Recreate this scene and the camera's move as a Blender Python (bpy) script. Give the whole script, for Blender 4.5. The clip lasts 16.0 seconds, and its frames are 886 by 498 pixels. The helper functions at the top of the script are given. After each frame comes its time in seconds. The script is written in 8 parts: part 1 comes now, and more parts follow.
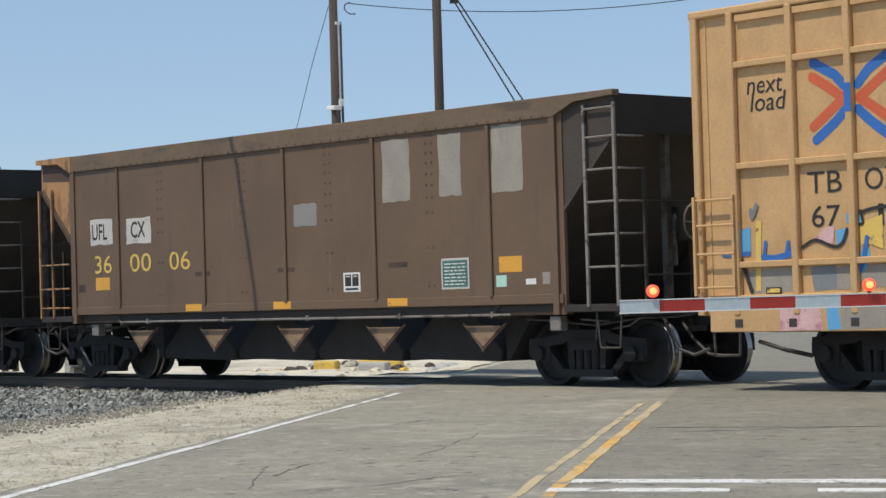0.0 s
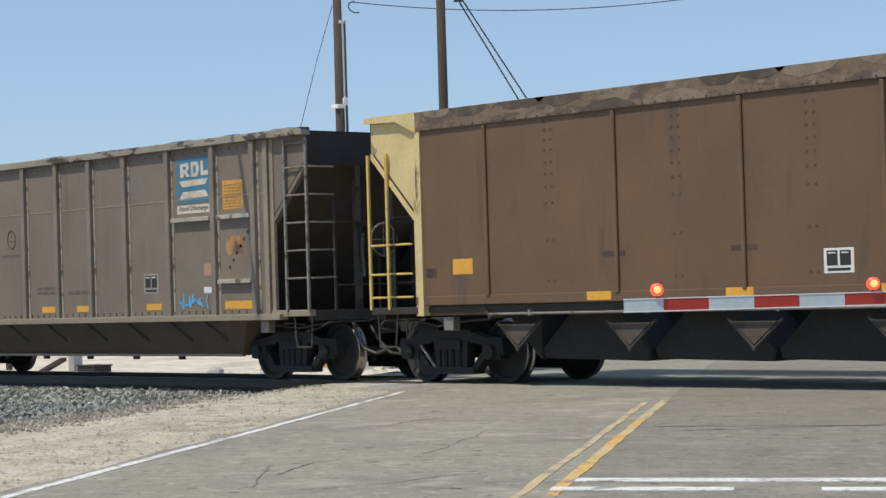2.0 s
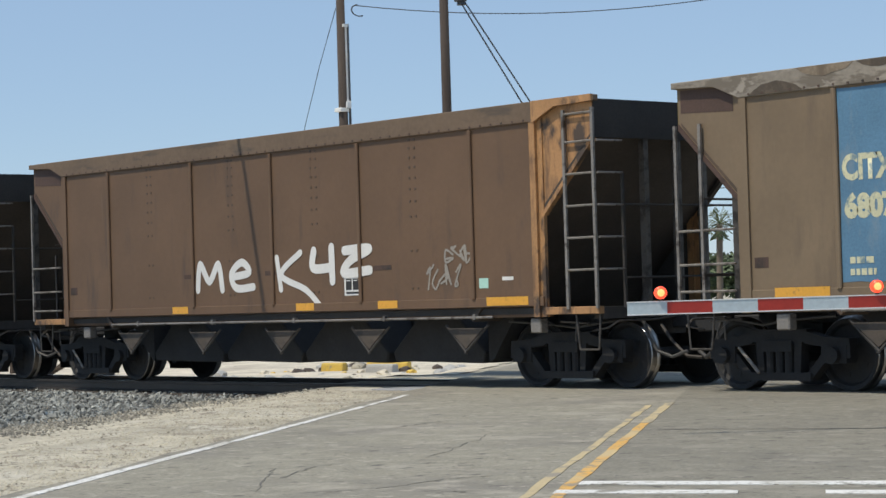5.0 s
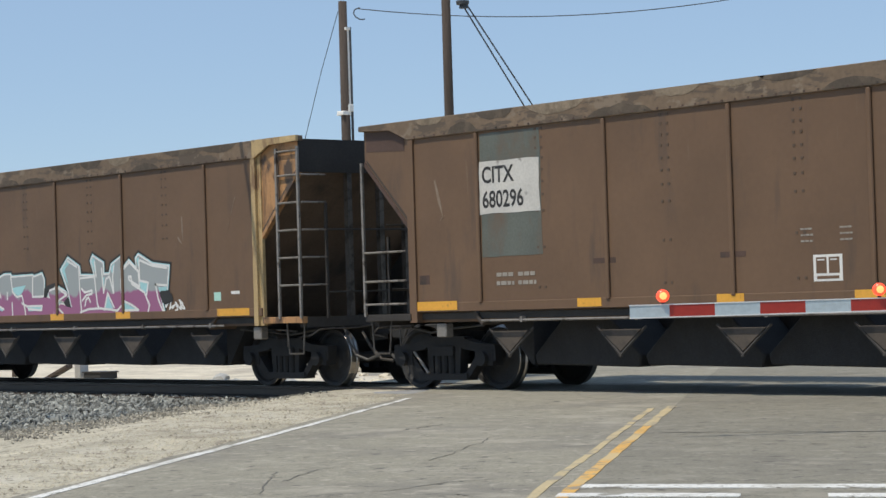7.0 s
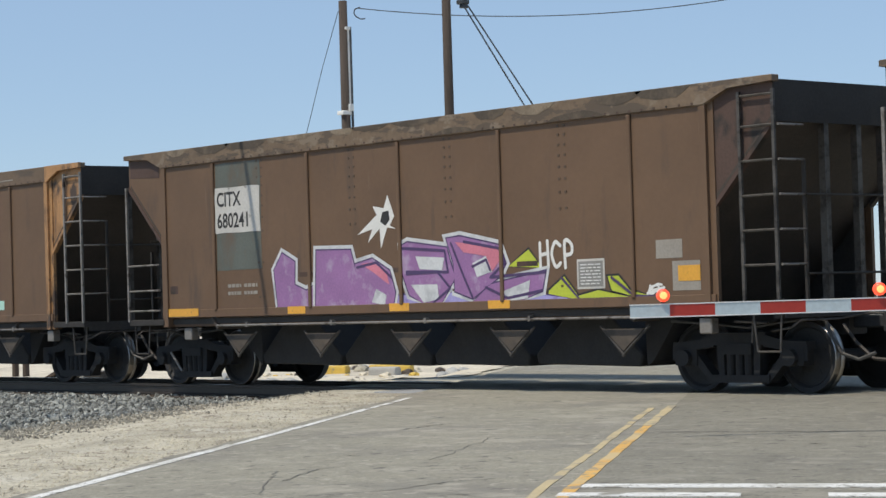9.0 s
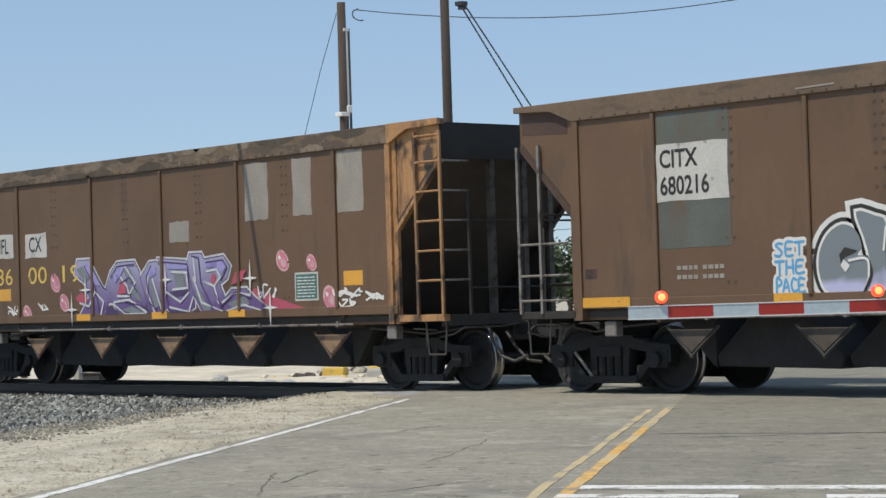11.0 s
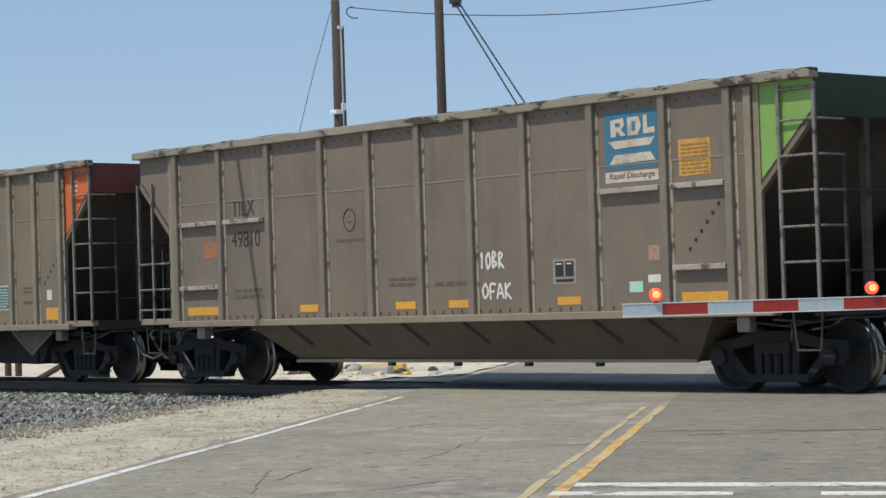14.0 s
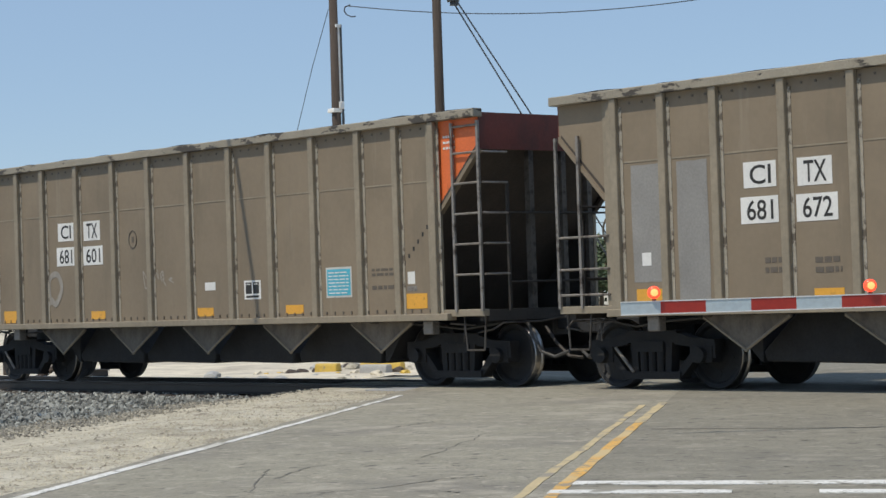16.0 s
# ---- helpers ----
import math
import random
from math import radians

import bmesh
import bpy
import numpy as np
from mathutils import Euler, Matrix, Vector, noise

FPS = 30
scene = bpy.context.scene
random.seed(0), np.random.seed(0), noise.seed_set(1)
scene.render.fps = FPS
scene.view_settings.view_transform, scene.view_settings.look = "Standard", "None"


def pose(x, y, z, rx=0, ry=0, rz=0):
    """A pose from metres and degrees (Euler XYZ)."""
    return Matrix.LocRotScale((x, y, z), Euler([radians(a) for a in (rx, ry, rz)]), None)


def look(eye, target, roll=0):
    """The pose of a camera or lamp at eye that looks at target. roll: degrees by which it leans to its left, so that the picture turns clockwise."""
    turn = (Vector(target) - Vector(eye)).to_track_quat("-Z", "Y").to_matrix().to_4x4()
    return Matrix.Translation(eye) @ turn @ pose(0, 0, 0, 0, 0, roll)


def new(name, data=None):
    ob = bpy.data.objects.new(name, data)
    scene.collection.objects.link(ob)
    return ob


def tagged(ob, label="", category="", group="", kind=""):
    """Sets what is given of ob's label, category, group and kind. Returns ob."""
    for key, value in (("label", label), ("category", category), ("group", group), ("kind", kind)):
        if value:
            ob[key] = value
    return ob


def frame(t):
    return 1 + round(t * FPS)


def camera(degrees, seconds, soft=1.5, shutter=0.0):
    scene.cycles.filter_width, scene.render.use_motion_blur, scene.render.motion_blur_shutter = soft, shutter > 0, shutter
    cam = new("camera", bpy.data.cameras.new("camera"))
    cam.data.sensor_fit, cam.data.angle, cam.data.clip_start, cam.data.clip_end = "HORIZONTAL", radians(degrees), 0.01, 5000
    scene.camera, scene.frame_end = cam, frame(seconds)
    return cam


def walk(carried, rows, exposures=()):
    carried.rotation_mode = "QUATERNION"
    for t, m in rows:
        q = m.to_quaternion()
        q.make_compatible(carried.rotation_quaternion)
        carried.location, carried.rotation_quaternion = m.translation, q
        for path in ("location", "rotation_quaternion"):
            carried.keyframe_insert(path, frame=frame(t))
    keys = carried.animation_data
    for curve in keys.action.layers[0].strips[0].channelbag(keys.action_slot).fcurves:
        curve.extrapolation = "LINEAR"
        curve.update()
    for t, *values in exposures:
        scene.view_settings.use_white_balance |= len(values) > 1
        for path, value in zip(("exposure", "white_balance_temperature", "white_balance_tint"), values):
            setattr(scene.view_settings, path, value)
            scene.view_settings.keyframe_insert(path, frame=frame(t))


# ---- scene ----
cam = camera(22.9, 16.0, soft=1.5)
EYE = (0.0, -22.237, 1.293)
TURNS = [  # seconds, yaw, pitch, roll
    (0, 48.691, 1.239, 1.681),
    (0.5, 48.726, 1.239, 1.670),
    (1, 48.749, 1.237, 1.674),
    (1.5, 48.767, 1.222, 1.662),
    (2, 48.796, 1.209, 1.676),
    (2.5, 48.811, 1.202, 1.697),
    (3, 48.814, 1.204, 1.689),
    (3.5, 48.842, 1.202, 1.709),
    (4, 48.848, 1.216, 1.701),
    (4.5, 48.859, 1.259, 1.722),
    (7, 48.949, 1.381, 1.746),
    (7.5, 48.938, 1.381, 1.730),
    (8, 48.952, 1.371, 1.745),
    (10.5, 48.958, 1.371, 1.744),
    (11, 48.911, 1.410, 1.737),
    (11.5, 48.880, 1.425, 1.767),
    (12, 48.900, 1.394, 1.780),
    (12.5, 48.908, 1.392, 1.809),
    (13, 48.882, 1.371, 1.783),
    (13.5, 48.837, 1.362, 1.785),
    (14, 48.766, 1.343, 1.792),
    (14.5, 48.709, 1.320, 1.808),
    (15, 48.689, 1.322, 1.848),
    (15.5, 48.716, 1.306, 1.884),
    (16, 48.718, 1.299, 1.874),
]
walk(cam, [(t, pose(*EYE, 90 + p, r, y)) for t, y, p, r in TURNS], exposures=((0.0, 0.0), (1.5, 0.05), (2.5, 0.05), (4.0, 0.0), (8.0, 0.03), (11.0, 0.0), (12.5, -0.06), (16.0, -0.06)))

# ---- light ----
SUN = Vector((-0.09, -0.44, 0.893)).normalized()
world = bpy.data.worlds.new("sky")
scene.world = world
world.use_nodes = True
wn = world.node_tree.nodes
sky = wn.new("ShaderNodeTexSky")
sky.sky_type = "NISHITA"
sky.sun_disc = False
sky.sun_elevation = math.asin(SUN.z)
sky.sun_rotation = math.atan2(SUN.x, SUN.y)
sky.air_density, sky.dust_density, sky.ozone_density = 0.95, 0.2, 3.5
sky.altitude = 1100
wn["Background"].inputs["Strength"].default_value = 0.119
haze = wn.new("ShaderNodeMix")  # even summer haze over the clear sky
haze.data_type = "RGBA"
haze.inputs["Factor"].default_value = 0.55
haze.inputs["B"].default_value = (3.12, 4.34, 5.95, 1)
world.node_tree.links.new(sky.outputs[0], haze.inputs["A"])
world.node_tree.links.new(haze.outputs["Result"], wn["Background"].inputs["Color"])
sun_data = bpy.data.lights.new("sun", "SUN")
sun_data.energy, sun_data.angle, sun_data.color = 3.4, radians(0.55), (1.0, 0.918, 0.775)
sun = new("sun", sun_data)
sun.matrix_world = look((0, -30, 60), Vector((0, -30, 60)) - SUN)

# ---- materials ----
def material(name, base, rough=0.7, metal=0.0, spots=None, amount=0.5, scale=2.0, fine=30.0, bump=0.15, stretch=(1, 1, 1), bump_scale=60.0, streak=None, islands=0.0, grain=1.0):
    """Paint or earth: base colour with grain at two scales, an optional second colour in ragged spots and vertical streaks."""
    m = bpy.data.materials.new(name)
    m.use_nodes = True
    n, l = m.node_tree.nodes, m.node_tree.links
    b = n["Principled BSDF"]
    b.inputs["Roughness"].default_value, b.inputs["Metallic"].default_value = rough, metal
    tc = n.new("ShaderNodeTexCoord")
    mp = n.new("ShaderNodeMapping")
    mp.inputs["Scale"].default_value = stretch
    l.new(tc.outputs["Object"], mp.inputs["Vector"])
    big = n.new("ShaderNodeTexNoise")
    big.inputs["Scale"].default_value, big.inputs["Detail"].default_value = scale, 6
    small = n.new("ShaderNodeTexNoise")
    small.inputs["Scale"].default_value, small.inputs["Detail"].default_value = fine, 4
    l.new(mp.outputs[0], big.inputs["Vector"])
    l.new(mp.outputs[0], small.inputs["Vector"])
    ramp = n.new("ShaderNodeMapRange")
    ramp.inputs["From Min"].default_value, ramp.inputs["From Max"].default_value = 0.3, 0.7
    ramp.inputs["To Min"].default_value, ramp.inputs["To Max"].default_value = 1 - 0.22 * amount, 1 + 0.22 * amount
    l.new(big.outputs["Fac"], ramp.inputs["Value"])
    ramp2 = n.new("ShaderNodeMapRange")
    ramp2.inputs["From Min"].default_value, ramp2.inputs["From Max"].default_value = 0.3, 0.7
    ramp2.inputs["To Min"].default_value, ramp2.inputs["To Max"].default_value = 1 - 0.2 * amount * grain, 1 + 0.2 * amount * grain
    l.new(small.outputs["Fac"], ramp2.inputs["Value"])
    mul = n.new("ShaderNodeMath")
    mul.operation = "MULTIPLY"
    l.new(ramp.outputs[0], mul.inputs[0])
    l.new(ramp2.outputs[0], mul.inputs[1])
    fac = mul.outputs[0]
    if islands:
        geo = n.new("ShaderNodeNewGeometry")
        r3 = n.new("ShaderNodeMapRange")
        r3.inputs["To Min"].default_value, r3.inputs["To Max"].default_value = 1 - islands, 1 + islands
        l.new(geo.outputs["Random Per Island"], r3.inputs["Value"])
        mul3 = n.new("ShaderNodeMath")
        mul3.operation = "MULTIPLY"
        l.new(fac, mul3.inputs[0])
        l.new(r3.outputs[0], mul3.inputs[1])
        fac = mul3.outputs[0]
    col = n.new("ShaderNodeVectorMath")
    col.operation = "SCALE"
    col.inputs[0].default_value = base
    l.new(fac, col.inputs["Scale"])
    out = col.outputs[0]
    for colour, where, lo, hi, sc in ([] if spots is None else spots):
        tex = n.new("ShaderNodeTexNoise")
        tex.inputs["Scale"].default_value, tex.inputs["Detail"].default_value = sc, 8
        tex.inputs["Roughness"].default_value = 0.62
        mp2 = n.new("ShaderNodeMapping")
        mp2.inputs["Scale"].default_value = where
        mp2.inputs["Location"].default_value = (sc * 3.1, lo * 7, hi * 5)
        l.new(tc.outputs["Object"], mp2.inputs["Vector"])
        l.new(mp2.outputs[0], tex.inputs["Vector"])
        r = n.new("ShaderNodeMapRange")
        r.inputs["From Min"].default_value, r.inputs["From Max"].default_value = lo, hi
        l.new(tex.outputs["Fac"], r.inputs["Value"])
        mix = n.new("ShaderNodeMix")
        mix.data_type = "RGBA"
        l.new(r.outputs[0], mix.inputs["Factor"])
        l.new(out, mix.inputs["A"])
        mix.inputs["B"].default_value = (*colour, 1)
        out = mix.outputs["Result"]
    l.new(out, b.inputs["Base Color"])
    if bump:
        bt = n.new("ShaderNodeTexNoise")
        bt.inputs["Scale"].default_value, bt.inputs["Detail"].default_value = bump_scale, 5
        l.new(tc.outputs["Object"], bt.inputs["Vector"])
        bp = n.new("ShaderNodeBump")
        bp.inputs["Strength"].default_value, bp.inputs["Distance"].default_value = bump, 0.02
        l.new(bt.outputs["Fac"], bp.inputs["Height"])
        l.new(bp.outputs[0], b.inputs["Normal"])
    return m


def glow(name, base, colour, strength):
    m = material(name, base, 0.3, bump=0)
    b = m.node_tree.nodes["Principled BSDF"]
    b.inputs["Emission Color"].default_value, b.inputs["Emission Strength"].default_value = (*colour, 1), strength
    return m


def faded(name, low, high, z0, z1, rough=0.55):
    """Spray paint that goes from one colour below to another above."""
    m = material(name, low, rough, bump=0.05)
    n, l = m.node_tree.nodes, m.node_tree.links
    tc, sep = n.new("ShaderNodeTexCoord"), n.new("ShaderNodeSeparateXYZ")
    noise_tex = n.new("ShaderNodeTexNoise")
    noise_tex.inputs["Scale"].default_value = 2.5
    add = n.new("ShaderNodeMath")
    add.operation = "MULTIPLY_ADD"
    add.inputs[1].default_value = 0.5
    l.new(tc.outputs["Object"], sep.inputs[0])
    l.new(tc.outputs["Object"], noise_tex.inputs["Vector"])
    l.new(noise_tex.outputs["Fac"], add.inputs[0])
    l.new(sep.outputs["Z"], add.inputs[2])
    r = n.new("ShaderNodeMapRange")
    r.inputs["From Min"].default_value, r.inputs["From Max"].default_value = z0 + 0.25, z1 + 0.25
    l.new(add.outputs[0], r.inputs["Value"])
    mix = n.new("ShaderNodeMix")
    mix.data_type = "RGBA"
    mix.inputs["A"].default_value, mix.inputs["B"].default_value = (*low, 1), (*high, 1)
    l.new(r.outputs[0], mix.inputs["Factor"])
    l.new(mix.outputs["Result"], n["Principled BSDF"].inputs["Base Color"])
    return m


def split_spray():
    """Two coats of spray with a ragged border at one height: magenta below, silver grey above."""
    m = faded("magenta_and_silver_spray", (0.33, 0.125, 0.235), (0.34, 0.365, 0.365), 1.62, 1.68)
    return m


